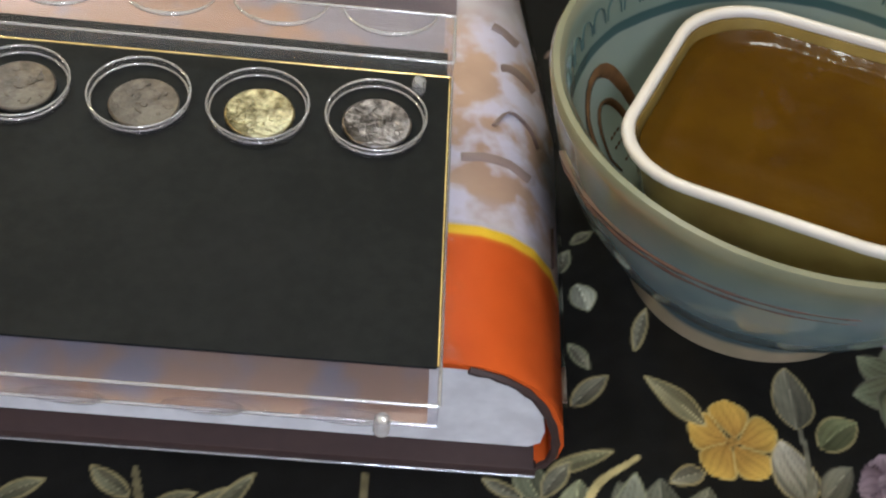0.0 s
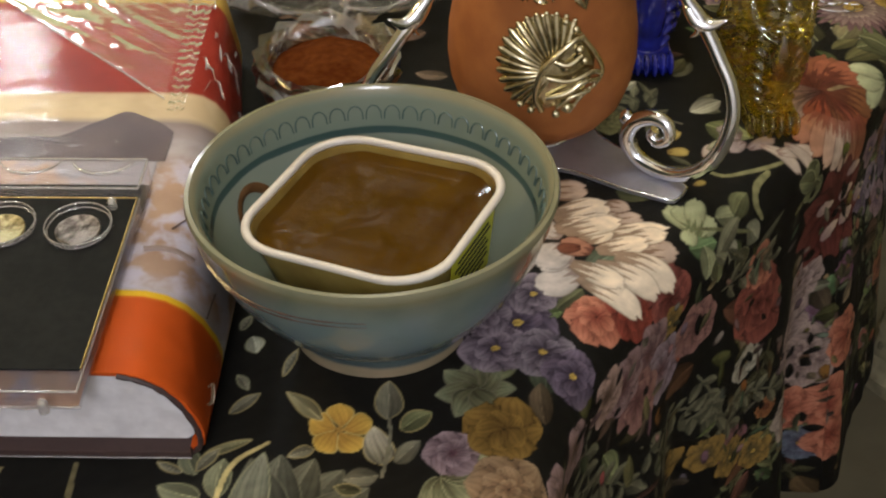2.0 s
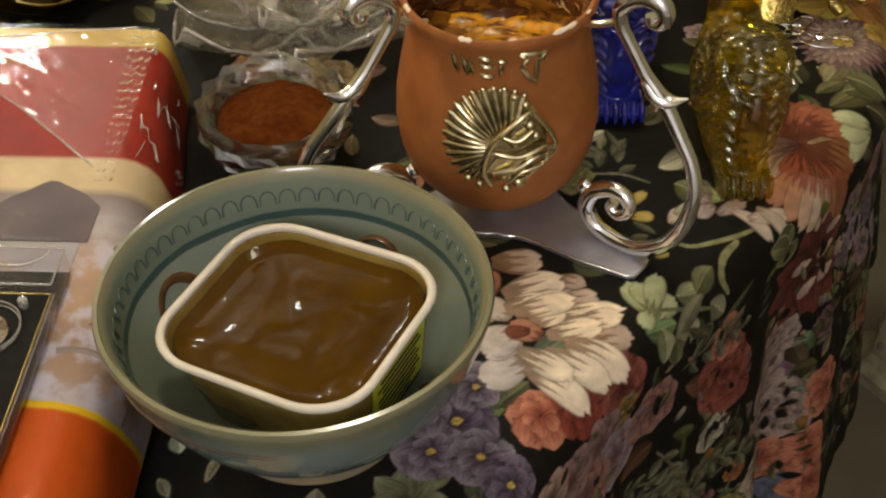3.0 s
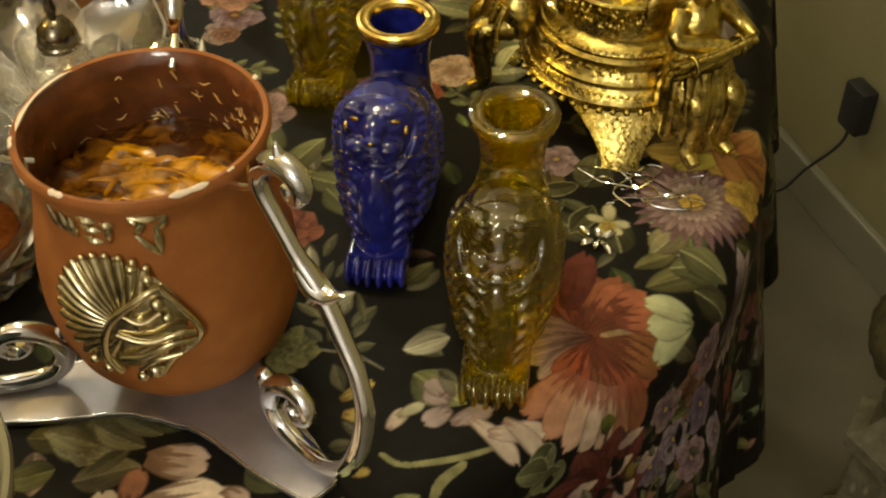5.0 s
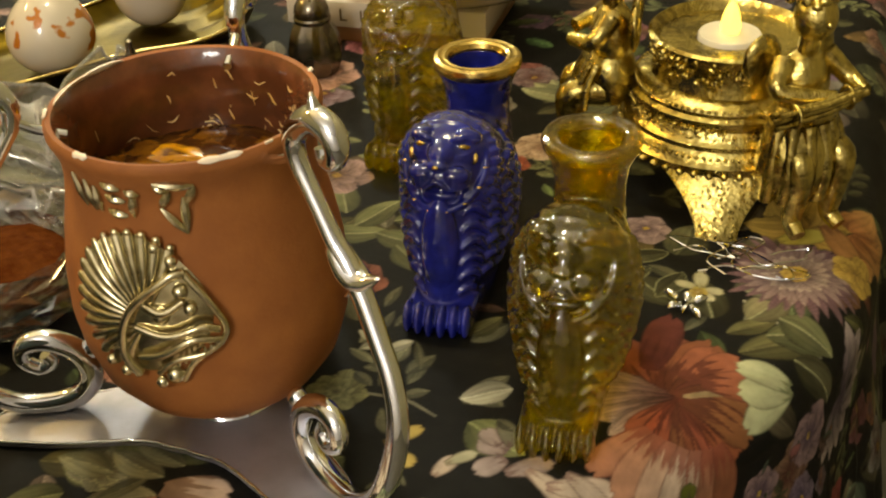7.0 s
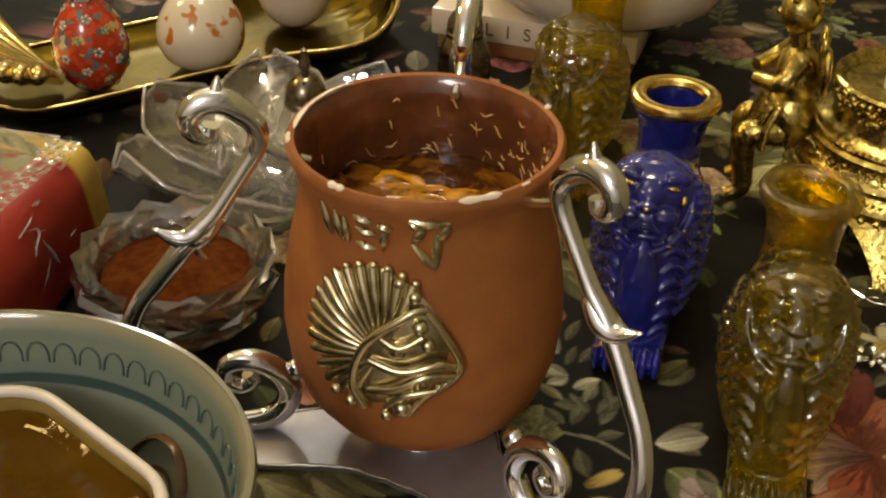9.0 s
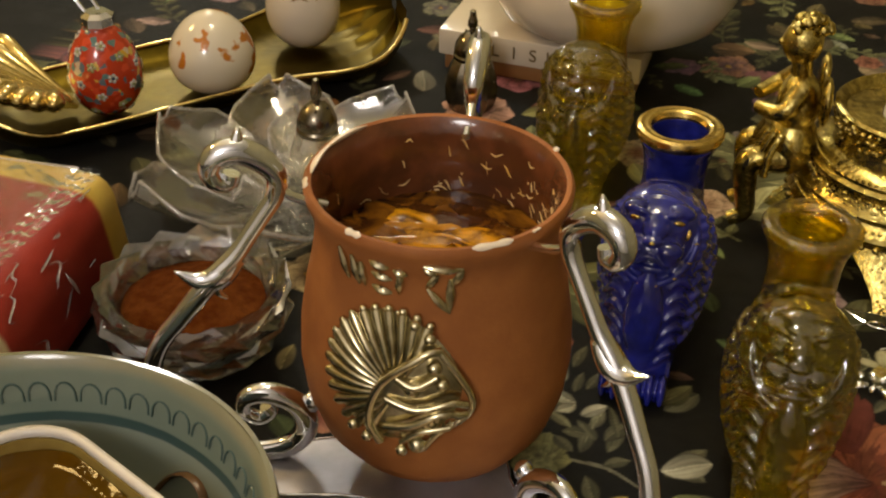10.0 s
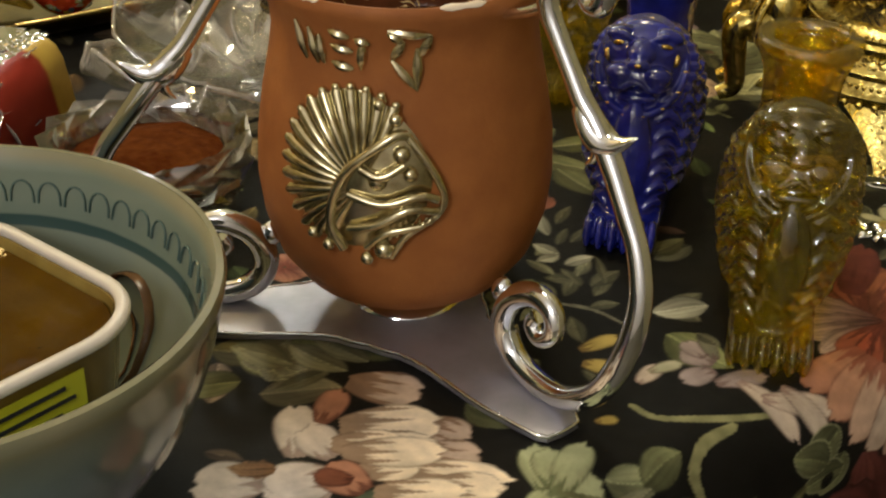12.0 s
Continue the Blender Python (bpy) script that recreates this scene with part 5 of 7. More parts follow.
def coin_display():
    z0 = 0.0672
    cd = thing("coin_display", (0, 0, z0), "clear acrylic coin display with a black card, lying on the book", "display")
    part("base_block", box(bmesh.new(), (-0.33, 0.209, 0.0), (0.0045, 0.3595, 0.0115), 0.001), ACRYLIC, cd, "thick clear acrylic block")
    part("card", box(bmesh.new(), (-0.328, 0.2225, 0.012), (0.003, 0.3575, 0.0135), 0.0004), BLACK_CARD, cd, "matt black card")
    part("bar", box(bmesh.new(), (-0.33, 0.360, 0.0), (0.0045, 0.388, 0.0185), 0.0012), ACRYLIC, cd, "clear acrylic bar")
    part("card", box(bmesh.new(), (-0.328, 0.3605, -0.0014), (0.003, 0.3875, -0.0004), 0.0003), BLACK_CARD, cd, "black card under the bar")
    # Whitish half-round lines along the bar's far edge.
    for px in LENSES:
        arc = [(px + 0.004 + 0.0185 * math.cos(a), 0.3885 + 0.0150 * math.sin(a), 0.0188) for a in np.linspace(-math.pi, 0, 25)]
        part("bar_arc", tube(bmesh.new(), arc, lambda t: 0.0004 + 0.0006 * math.sin(math.pi * t) ** 2, 6), CLEAR_EDGE, cd, "whitish half-round line on the bar's top", smooth=80)
    for pts in ([(-0.33, 0.2092, 0.0115), (0.0043, 0.2092, 0.0115)], [(0.0043, 0.2096, 0.0115), (0.0043, 0.3595, 0.0115)], [(-0.33, 0.2090, 0.0004), (0.0045, 0.2090, 0.0004)],
                [(-0.33, 0.3602, 0.0185), (0.0043, 0.3602, 0.0185)], [(0.0043, 0.3606, 0.0185), (0.0043, 0.3874, 0.0185)], [(0.0043, 0.3878, 0.0185), (-0.33, 0.3878, 0.0185)]):
        part("edge", tube(bmesh.new(), pts, 0.0007, 6), CLEAR_EDGE, cd, "bright polished edge", smooth=80)
    # Brass lines imitate the yellow jacket mirrored along the card's edge.
    for pts in ([(0.0034, 0.2230, 0.0132), (0.0034, 0.3578, 0.0132)], [(0.0034, 0.3578, 0.0132), (-0.328, 0.3578, 0.0132)]):
        part("edge_reflection", tube(bmesh.new(), pts, 0.0006, 6), BRASS, cd, "brass line drawn as the jacket's golden reflection", smooth=80)
    # Clear domes and whitish arcs imitate capsule reflections and glints in the block.
    for px in LENSES:
        bm = bmesh.new()
        ball(bm, (px, 0.2080, 0.0040), (0.0130, 0.0016, 0.0040))
        lens = part("lens", bm, ACRYLIC, cd, "clear dome drawn as a capsule's refracted image", smooth=80)
        arc = [(px + 0.0122 * math.cos(a), 0.2074, 0.0040 + 0.0036 * math.sin(a)) for a in np.linspace(-1.9, 0.5, 18)]
        part("lens_glint", tube(bmesh.new(), arc, lambda t: 0.0001 + 0.0005 * math.sin(math.pi * t), 6), CLEAR_EDGE, lens, "whitish arc drawn as a glint", smooth=80)
    for px, py, pz in ((-0.0085, 0.3485, 0.0125), (-0.013, 0.2062, 0.0005)):
        bm = bmesh.new()
        lathe(bm, [(0, 0), (0.0028, 0), (0.0028, 0.006), (0.002, 0.0072), (0, 0.0076)], 16)
        part("pin", bm, CLEAR_EDGE, cd, "clear round plastic pin", at=pose(px, py, pz))
    return cd


coin_display()
CAPSULES = [(-0.1990, 0.3320), (-0.0235, 0.3300), (-0.0670, 0.3305), (-0.1105, 0.3310), (-0.1545, 0.3315)]


def coin_capsule(place, metal, label, shift):
    cc = thing("coin_capsule", (*place, 0.0809), label, "coin capsule", "coin capsules on the display")
    bm = bmesh.new()
    R = 0.0190
    lathe(bm, [(R - 0.0010, 0.0), (R, 0.0), (R, 0.0030), (R - 0.0003, 0.0036), (R - 0.0008, 0.0036), (R - 0.0010, 0.0030), (R - 0.0010, 0.0)], 48)
    ring = part("ring", bm, ACRYLIC, cc, "clear plastic ring")
    for r, z in ((R - 0.0004, 0.0036), (R - 0.0012, 0.0008)):
        part("lip", tube(bmesh.new(), [(r * math.cos(a), r * math.sin(a), z) for a in np.linspace(0, 2 * math.pi, 49)], 0.00048, 6, caps=False), CLEAR_EDGE, ring, "bright polished lip", smooth=80)
    bm = bmesh.new()
    lathe(bm, [(0, 0.0004), (0.0125, 0.0004), (0.0128, 0.001), (0.0128, 0.0020), (0.0122, 0.0024), (0.0115, 0.0021), (0, 0.0021)], 48)
    rnd = random.Random(int(1e4 * (place[0] + 1)))
    for _ in range(16):
        a, q = rnd.uniform(0, 6.28), 0.0098 * rnd.random() ** 0.6
        ball(bm, (q * math.cos(a), q * math.sin(a), 0.0021), (rnd.uniform(0.0008, 0.0030), rnd.uniform(0.0006, 0.0016), 0.0006), Euler((0, 0, a * 2)).to_matrix().to_4x4(), 1)
    part("coin", bm, metal, cc, "worn metal coin", at=pose(shift[0], shift[1], 0))
    return cc


for xy, m, lb, sh in zip(CAPSULES, (COIN_DULL, COIN_SILVER, COIN_GOLD, COIN_DULL, COIN_DULL),
                         ("dark brown coin in a round clear plastic capsule", "worn silver coin in a round clear plastic capsule", "brassy gold coin in a round clear plastic capsule",
                          "dull grey tarnished coin in a round clear capsule", "dull tarnished coin in a round clear capsule"),
                         ((0.0, -0.002), (0.0005, -0.003), (0.001, -0.0035), (0.0025, -0.004), (0.001, -0.001))):
    coin_capsule(xy, m, lb, sh)


# ---- bowl and the tub in it ----
BOWL = (0.1420, 0.3435)


def bowl():
    b = thing("bowl", (*BOWL, 0), "blue-green glazed stoneware bowl with a bare clay foot", "bowl")
    b.scale = (1.035, 0.957, 1.0)  # thrown by hand, a little out of round
    outer = [(0, 0.004), (0.046, 0.004), (0.048, 0.0), (0.053, 0.0), (0.0545, 0.010), (0.056, 0.016), (0.062, 0.022), (0.074, 0.036), (0.085, 0.054), (0.0925, 0.072), (0.0975, 0.090), (0.0995, 0.100), (0.1005, 0.104),
             (0.0995, 0.1065), (0.0972, 0.1068)]
    inner = [(0.0972, 0.1068), (0.0950, 0.1045), (0.0932, 0.098), (0.0900, 0.083), (0.0868, 0.074), (0.080, 0.058), (0.068, 0.040), (0.050, 0.026), (0.03, 0.020), (0, 0.0185)]
    wob = lambda a, i: 1 + 0.004 * math.sin(2 * a + 0.5) + 0.002 * math.sin(5 * a + i * 0.2)
    part("outside", lathe(bmesh.new(), outer, 96, wob), BOWL_GLAZE, b, "grey-blue glaze over a sandy foot ring", smooth=60)
    part("inside", lathe(bmesh.new(), inner, 96, wob), BOWL_INNER, b, "grey-green inner glaze with a dark band", smooth=60)
    n = 52
    bm = bmesh.new()
    for k in range(n):
        a0 = 2 * math.pi * k / n
        pts = []
        for q in range(9):
            t = math.pi * q / 8
            a = a0 + (0.5 - 0.42 * math.cos(t)) * 2 * math.pi / n
            z = 0.0865 + 0.0085 * math.sin(t) ** 0.7
            r = 0.0908 + (z - 0.0865) * 0.245 - 0.0002
            r = r * wob(a, 2) - 0.0005
            pts.append((r * math.cos(a), r * math.sin(a), z))
        tube(bm, pts, 0.00048, 4, caps=False)
    part("scallop_border", bm, BLUE_LINE, b, "row of dark painted scallops")
    for a0 in (-25, 65, 155, 245):
        bm = bmesh.new()
        for s, wd in ((1.0, 0.0036), (0.62, 0.0022)):
            pts = []
            for q in range(17):
                t = math.pi * q / 16
                a = radians(a0) + 0.27 * s * -math.cos(t)
                z = 0.036 + 0.034 * s * math.sin(t)
                r = np.interp(z, [0.026, 0.040, 0.058, 0.074], [0.050, 0.068, 0.080, 0.0868]) - 0.0003
                pts.append((r * math.cos(a), r * math.sin(a), z))
            tube(bm, pts, lambda t, wd=wd: wd * (0.6 + 0.4 * math.sin(math.pi * t)), 6, flat=0.35)
        part("brush_loop", bm, BROWN_LINE, b, "brown brushed loop")
        bm = bmesh.new()
        for row in range(3):
            for col in range(3):
                a, z = radians(a0 + 2.6 * (col - 1)), 0.036 + 0.0042 * row
                r = np.interp(z, [0.026, 0.040, 0.058, 0.074], [0.050, 0.068, 0.080, 0.0868]) - 0.0002
                ball(bm, (r * math.cos(a), r * math.sin(a), z), (0.0005, 0.0011, 0.0014), Euler((0, 0, a)).to_matrix().to_4x4(), 1)
        part("stamp", bm, BROWN_LINE, b, "small stamped block of brown dots", smooth=60)
    for z, r, wd in ((0.083, 0.0961, 0.0006), (0.079, 0.0949, 0.0005)):
        bm = bmesh.new()
        tube(bm, [(r * math.cos(a), r * math.sin(a), z + 0.002 * math.sin(3 * a)) for a in np.linspace(-2.9, -1.55, 30)], lambda u, wd=wd: wd * (1.9 - 1.6 * u) * (1 + 0.3 * math.sin(40 * u)), 5)
        part("brush_line", bm, SLATE_LINE, b, "thin dark brushed line")
    return b


bowl()
TUB_AT = (0.1484, 0.3381)


def food_tub():
    t = thing("food_tub", (*TUB_AT, 0.0313), "white plastic tub of brown sauce standing in the bowl", "tub")
    t.matrix_world = pose(*TUB_AT, 0.0313, -2.0, -6.1, 0) @ pose(0, 0, 0, 0, 0, -25.6) @ Matrix.Diagonal((1, 1, 1.15, 1))
    long, wide = 1.081, 0.937
    ring = lambda h, c, z: [(x * long, y * wide, z) for x, y in rounded_square(h, c)]
    bm = bmesh.new()
    loft(bm, [ring(0.045, 0.020, 0.0), ring(0.0475, 0.022, 0.004), ring(0.0578, 0.029, 0.0505), ring(0.0565, 0.028, 0.0505), ring(0.0552, 0.0275, 0.045), ring(0.046, 0.020, 0.006)], True, True)
    part("tub_body", bm, TUB_WALL, t, "clear plastic side stained brown", smooth=50)
    bm = bmesh.new()
    loft(bm, [ring(0.0572, 0.0285, 0.0508), ring(0.0608, 0.031, 0.0508), ring(0.0614, 0.0315, 0.0522), ring(0.0608, 0.031, 0.0536), ring(0.0590, 0.030, 0.0540), ring(0.0574, 0.0288, 0.0536), ring(0.0568, 0.0284, 0.0522), ring(0.0572, 0.0285, 0.0508)], False, False)
    part("tub_rim", bm, TUB, t, "rolled white plastic rim", smooth=60)
    bm = bmesh.new()
    h, n, m = 0.0549, 72, 26
    edge = rounded_square(h, 0.028, 17)
    rings = []
    for i in range(1, m + 1):
        f = i / m
        ring_v = []
        for x, y in edge:
            x, y = x * f * long, y * f * wide
            z = 0.0450 + 0.0012 * noise.noise(Vector((x * 42, y * 62, 3.0))) + 0.0006 * noise.noise(Vector((x * 95, y * 95, 1.0))) + 0.0022 * max(0, f - 0.88) / 0.12
            ring_v.append(bm.verts.new((x, y, z)))
        rings.append(ring_v)
    c = bm.verts.new((0, 0, 0.0452))
    n = len(edge)
    for k in range(n):
        bm.faces.new((c, rings[0][k], rings[0][(k + 1) % n]))
        for a, b in zip(rings, rings[1:]):
            bm.faces.new((a[k], b[k], b[(k + 1) % n], a[(k + 1) % n]))
    part("sauce", bm, SAUCE, t, "glossy brown sauce with an uneven skin", smooth=80)
    lab = bmesh.new()
    slope = (0.0607 - 0.0499) / 0.0465
    q = [((0.0499 + slope * (z - 0.004)) * long / 1.044 + 0.0006, y, z) for y, z in ((-0.026, 0.010), (0.026, 0.010), (0.026, 0.046), (-0.026, 0.046))]
    v = [lab.verts.new(p) for p in q] + [lab.verts.new((p[0] - 0.0004, p[1], p[2])) for p in q]
    for f in ((0, 1, 2, 3), (7, 6, 5, 4), (0, 4, 5, 1), (1, 5, 6, 2), (2, 6, 7, 3), (3, 7, 4, 0)):
        lab.faces.new([v[k] for k in f])
    lb = part("label", lab, LABEL, t, "yellow-green paper label with small print", smooth=0)
    for row in range(8):
        z = 0.0425 - row * 0.0042
        x = (0.0499 + slope * (z - 0.004)) * long / 1.044 + 0.0009
        wide = (0.019, 0.022, 0.017, 0.021, 0.020, 0.022, 0.018, 0.013)[row]
        bm = box(bmesh.new(), (x - 0.0002, -wide, z - 0.0006), (x + 0.0002, wide, z + 0.0006))
        part("print_line", bm, INK, lb, smooth=0)
    return t


food_tub()

# ---- loving cup: clay pot in a silver three-handled stand ----
CUP = (0.2445, 0.539)
POT = [(0.020, 0.012), (0.036, 0.015), (0.049, 0.024), (0.058, 0.037), (0.0632, 0.054), (0.0650, 0.071), (0.0640, 0.090), (0.0608, 0.110), (0.0572, 0.127), (0.0556, 0.138), (0.0560, 0.147), (0.0582, 0.154), (0.0600, 0.158), (0.0602, 0.161), (0.0588, 0.163),
       (0.0565, 0.1625)]
POT_R, POT_Z = [p[0] for p in POT[:13]], [p[1] for p in POT[:13]]


def on_pot(az, z, lift=0.0):
    """A place on the pot's wall, az in degrees."""
    r = np.interp(z, POT_Z, POT_R) + lift
    return Vector((r * math.cos(radians(az)), r * math.sin(radians(az)), z))


def relief(bm, pts, radius, flat=0.6, n=8):
    """A ridge lying on the pot, points as (degrees, height, lift)."""
    return tube(bm, [on_pot(*p) for p in glide(pts, 4)], radius, n, flat=flat)


def loving_cup():
    c = thing("loving_cup", (*CUP, 0), "terracotta pot in a three-handled silver stand with a brass lion badge", "cup")
    part("pot", lathe(bmesh.new(), [(0, 0.0125)] + POT, 96), TERRACOTTA, c, "matt terracotta pot", smooth=60)
    inner = [(0.0565, 0.1625), (0.0545, 0.160), (0.0525, 0.152), (0.0518, 0.140), (0.0545, 0.122), (0.0580, 0.100), (0.060, 0.075), (0.052, 0.04), (0, 0.03)]
    part("lining", lathe(bmesh.new(), inner, 96), GLAZE_BROWN, c, "shiny dark brown glazed lining", smooth=60)
    return c


cup = loving_cup()

# ---- the cup's stand, handles, badge and contents ----
TIPS = (-36.0, 204.0, 84.0)


def base_outline():
    pts = []
    for a in np.linspace(-180, 180, 217)[:-1]:
        off = min(abs((a - t + 180) % 360 - 180) for t in TIPS)
        pts.append((a, np.interp(off, [0, 5, 8.4, 12.5, 17, 23, 30, 38, 60], [0.113, 0.1125, 0.096, 0.081, 0.065, 0.052, 0.0445, 0.040, 0.0365])))
    return [(0.003 + r * math.cos(radians(a)), -0.012 + r * math.sin(radians(a))) for a, r in pts]


part("base_plate", slab(bmesh.new(), base_outline(), 0.0, 0.0032, 0.0008), SILVER_PLATE, cup, "flat three-pointed silver base", smooth=30)
rim_line = [(x, y, 0.0030) for x, y in base_outline()]
part("plate_edge", tube(bmesh.new(), rim_line + rim_line[:1], 0.0009, 6, caps=False), SILVER, cup, "bright polished edge of the base", smooth=80)
bm = bmesh.new()
lathe(bm, [(0, 0.0033), (0.027, 0.0033), (0.025, 0.006), (0.020, 0.008), (0.021, 0.0115), (0.026, 0.0135), (0, 0.0135)], 48)
part("collar", bm, SILVER, cup, "silver collar under the pot")
LOWER = [(0.0865, 0.1545), (0.0925, 0.1455), (0.1000, 0.1345), (0.1085, 0.1255), (0.1170, 0.1150), (0.1276, 0.1005), (0.1365, 0.0880), (0.1425, 0.0725), (0.1430, 0.0565), (0.1392, 0.0390), (0.1305, 0.0235), (0.1130, 0.0105), (0.0950, 0.0080),
         (0.0800, 0.0125), (0.0733, 0.0245), (0.0775, 0.0387), (0.0900, 0.0470), (0.1010, 0.0450), (0.1035, 0.0360), (0.0965, 0.0300), (0.0905, 0.0335), (0.0925, 0.0385)]
UPPER = [(0.0985, 0.1760), (0.1000, 0.1718), (0.1048, 0.1725), (0.1072, 0.1790), (0.1035, 0.1850), (0.0950, 0.1865), (0.0860, 0.1815), (0.0800, 0.1735), (0.0808, 0.1640), (0.0865, 0.1545)]
HANDLE_LINE = UPPER[:-1] + LOWER
TOP_AZ, LOW_AZ = -30.0, -36.5


def handle_place(r, z, az=0.0):
    """A place in the handle's slightly twisted plane; the right-hand handle has az 0."""
    a = radians(np.interp(z, [0.03, 0.12], [LOW_AZ, TOP_AZ]) + az)
    return (0.0048 + (r - 0.0056) * math.cos(a), (r - 0.0056) * math.sin(a) - 0.0028, z)


def handle(az):
    at = lambda r, z: handle_place(r, z, az)
    bm = bmesh.new()
    line = glide([at(*p) for p in HANDLE_LINE], 5)

    def thick(t):
        return 0.0035 + 0.0024 * math.exp(-((t - 0.16) / 0.10) ** 2) + 0.0012 * math.exp(-((t - 0.42) / 0.07) ** 2) + 0.0026 * math.exp(-((t - 0.78) / 0.10) ** 2) + 0.0016 * math.exp(-((t - 0.6) / 0.1) ** 2)
    tube(bm, line, thick, 14)
    h = part("handle", bm, SILVER, cup, "scrolled silver handle", smooth=80)
    for nm, c, r in (("finial", (0.0940, 0.1965), 0.0036), ("finial", (0.0700, 0.0395), 0.0048)):
        b = bmesh.new()
        if c[1] > 0.1:
            tube(b, glide([at(0.0965, 0.1850), at(0.0955, 0.1905), at(0.0940, 0.1975)], 4), lambda u: 0.0046 * (1 - u) ** 0.8 + 0.0006, 10)
            part(nm, b, SILVER, h, "pointed silver tip", smooth=80)
            continue
        ball(b, at(*c), (r, r, r * 1.25), sub=2)
        tube(b, [at(*c), at(c[0] + 0.003, c[1] - 0.010)], lambda t, r=r: r * (0.8 - 0.3 * t), 10)
        part(nm, b, SILVER, h, "round silver bud")
    b = bmesh.new()
    tube(b, glide([at(0.100, 0.1330), at(0.1085, 0.1235), at(0.1170, 0.1225), at(0.1270, 0.1290)], 5), lambda t: 0.0062 * math.sin(math.pi * min(1, 0.25 + 0.75 * t)) + 0.0004, 12, flat=0.75)
    tube(b, glide([at(0.110, 0.1240), at(0.1090, 0.1150), at(0.1050, 0.1105)], 4), lambda t: 0.0030 * (1 - t) + 0.0005, 8)
    part("leaf_thorn", b, SILVER, h, "pointed silver leaf", smooth=80)
    b = bmesh.new()
    tube(b, glide([at(0.0590, 0.1560), at(0.0700, 0.1600), at(0.0805, 0.1660)], 4), 0.0022, 10)
    part("bracket", b, SILVER, h)
    return h


for az in (0.0, -120.0, 129.0):
    handle(az)


def badge():
    c0, z0 = -90.0, 0.0965
    bm = bmesh.new()
    # backing, domed on the wall
    rings = []
    for q in range(1, 7):
        f = q / 6
        ring = []
        for k in range(48):
            t = 2 * math.pi * k / 48
            w = 27.5 if math.cos(t) < 0 else 29.0 - 4.0 * max(0, math.sin(t))
            hgt = 0.0330 * (1 - 0.12 * max(0, math.cos(t)) * abs(math.sin(t)))
            ring.append(on_pot(c0 + f * w * math.cos(t), z0 + f * hgt * math.sin(t), 0.0028 * (1 - f ** 3) + 0.0004))
        rings.append(ring)
    vs = [[bm.verts.new(p) for p in r] for r in rings]
    mid = bm.verts.new(on_pot(c0, z0, 0.0032))
    for k in range(48):
        bm.faces.new((mid, vs[0][k], vs[0][(k + 1) % 48]))
        for a, b in zip(vs, vs[1:]):
            bm.faces.new((a[k], b[k], b[(k + 1) % 48], a[(k + 1) % 48]))
    # mane: rays that swell and end in a bead
    for i in range(17):
        t = radians(56 + i * 12.4)
        root = (c0 + 3.0 + 5.0 * math.cos(t), z0 - 0.003 + 0.006 * math.sin(t), 0.0030)
        tip = (c0 + 27.6 * math.cos(t), z0 + 0.0328 * math.sin(t), 0.0012)
        bend = ((root[0] + tip[0]) / 2 + 0.8 * math.sin(t), (root[1] + tip[1]) / 2 + 0.0008, 0.0034)
        relief(bm, [root, bend, tip], lambda u: 0.0007 + 0.0023 * u ** 0.8, 0.9)
        ball(bm, on_pot(c0 + 28.6 * math.cos(t), z0 + 0.0340 * math.sin(t), 0.0016), 0.0020, sub=2)
    # head in profile
    for pts, r in (([(-92, 0.064, 0.004), (-96, 0.078, 0.0055), (-91, 0.098, 0.006), (-76, 0.113, 0.005), (-70, 0.114, 0.003)], 0.0022),
                   ([(-86, 0.100, 0.004), (-79, 0.098, 0.006), (-71, 0.103, 0.005)], 0.0020),
                   ([(-90, 0.089, 0.004), (-78, 0.087, 0.006), (-66, 0.091, 0.006), (-60, 0.088, 0.004)], 0.0019),
                   ([(-90, 0.074, 0.004), (-80, 0.078, 0.006), (-70, 0.085, 0.006), (-60, 0.083, 0.004)], 0.0019),
                   ([(-84, 0.066, 0.004), (-77, 0.074, 0.005), (-66, 0.077, 0.005)], 0.0016),
                   ([(-70, 0.114, 0.003), (-63, 0.103, 0.004), (-57.5, 0.089, 0.003), (-60, 0.080, 0.002), (-70, 0.072, 0.002), (-76, 0.061, 0.002)], 0.0017)):
        relief(bm, pts, r, 0.9)
    for a, z, r in ((-72, 0.1065, 0.0036), (-80, 0.0955, 0.0040), (-69, 0.0985, 0.0032), (-78, 0.0655, 0.0042), (-84, 0.0605, 0.0030), (-98, 0.0640, 0.0028), (-104, 0.0680, 0.0026), (-74, 0.1200, 0.0030), (-80, 0.1255, 0.0026)):
        ball(bm, on_pot(a, z, 0.0034), (r, r, r), sub=2)
    for k in range(7):
        a = -76 + k * 2.3
        relief(bm, [(a, 0.0705 + k * 0.0011, 0.003), (a + 0.8, 0.0755 + k * 0.0011, 0.004)], 0.0007, 1.0, 6)
    part("lion_badge", bm, PEWTER_BRASS, cup, "cast brass lion head badge with a rayed mane", smooth=70)


badge()


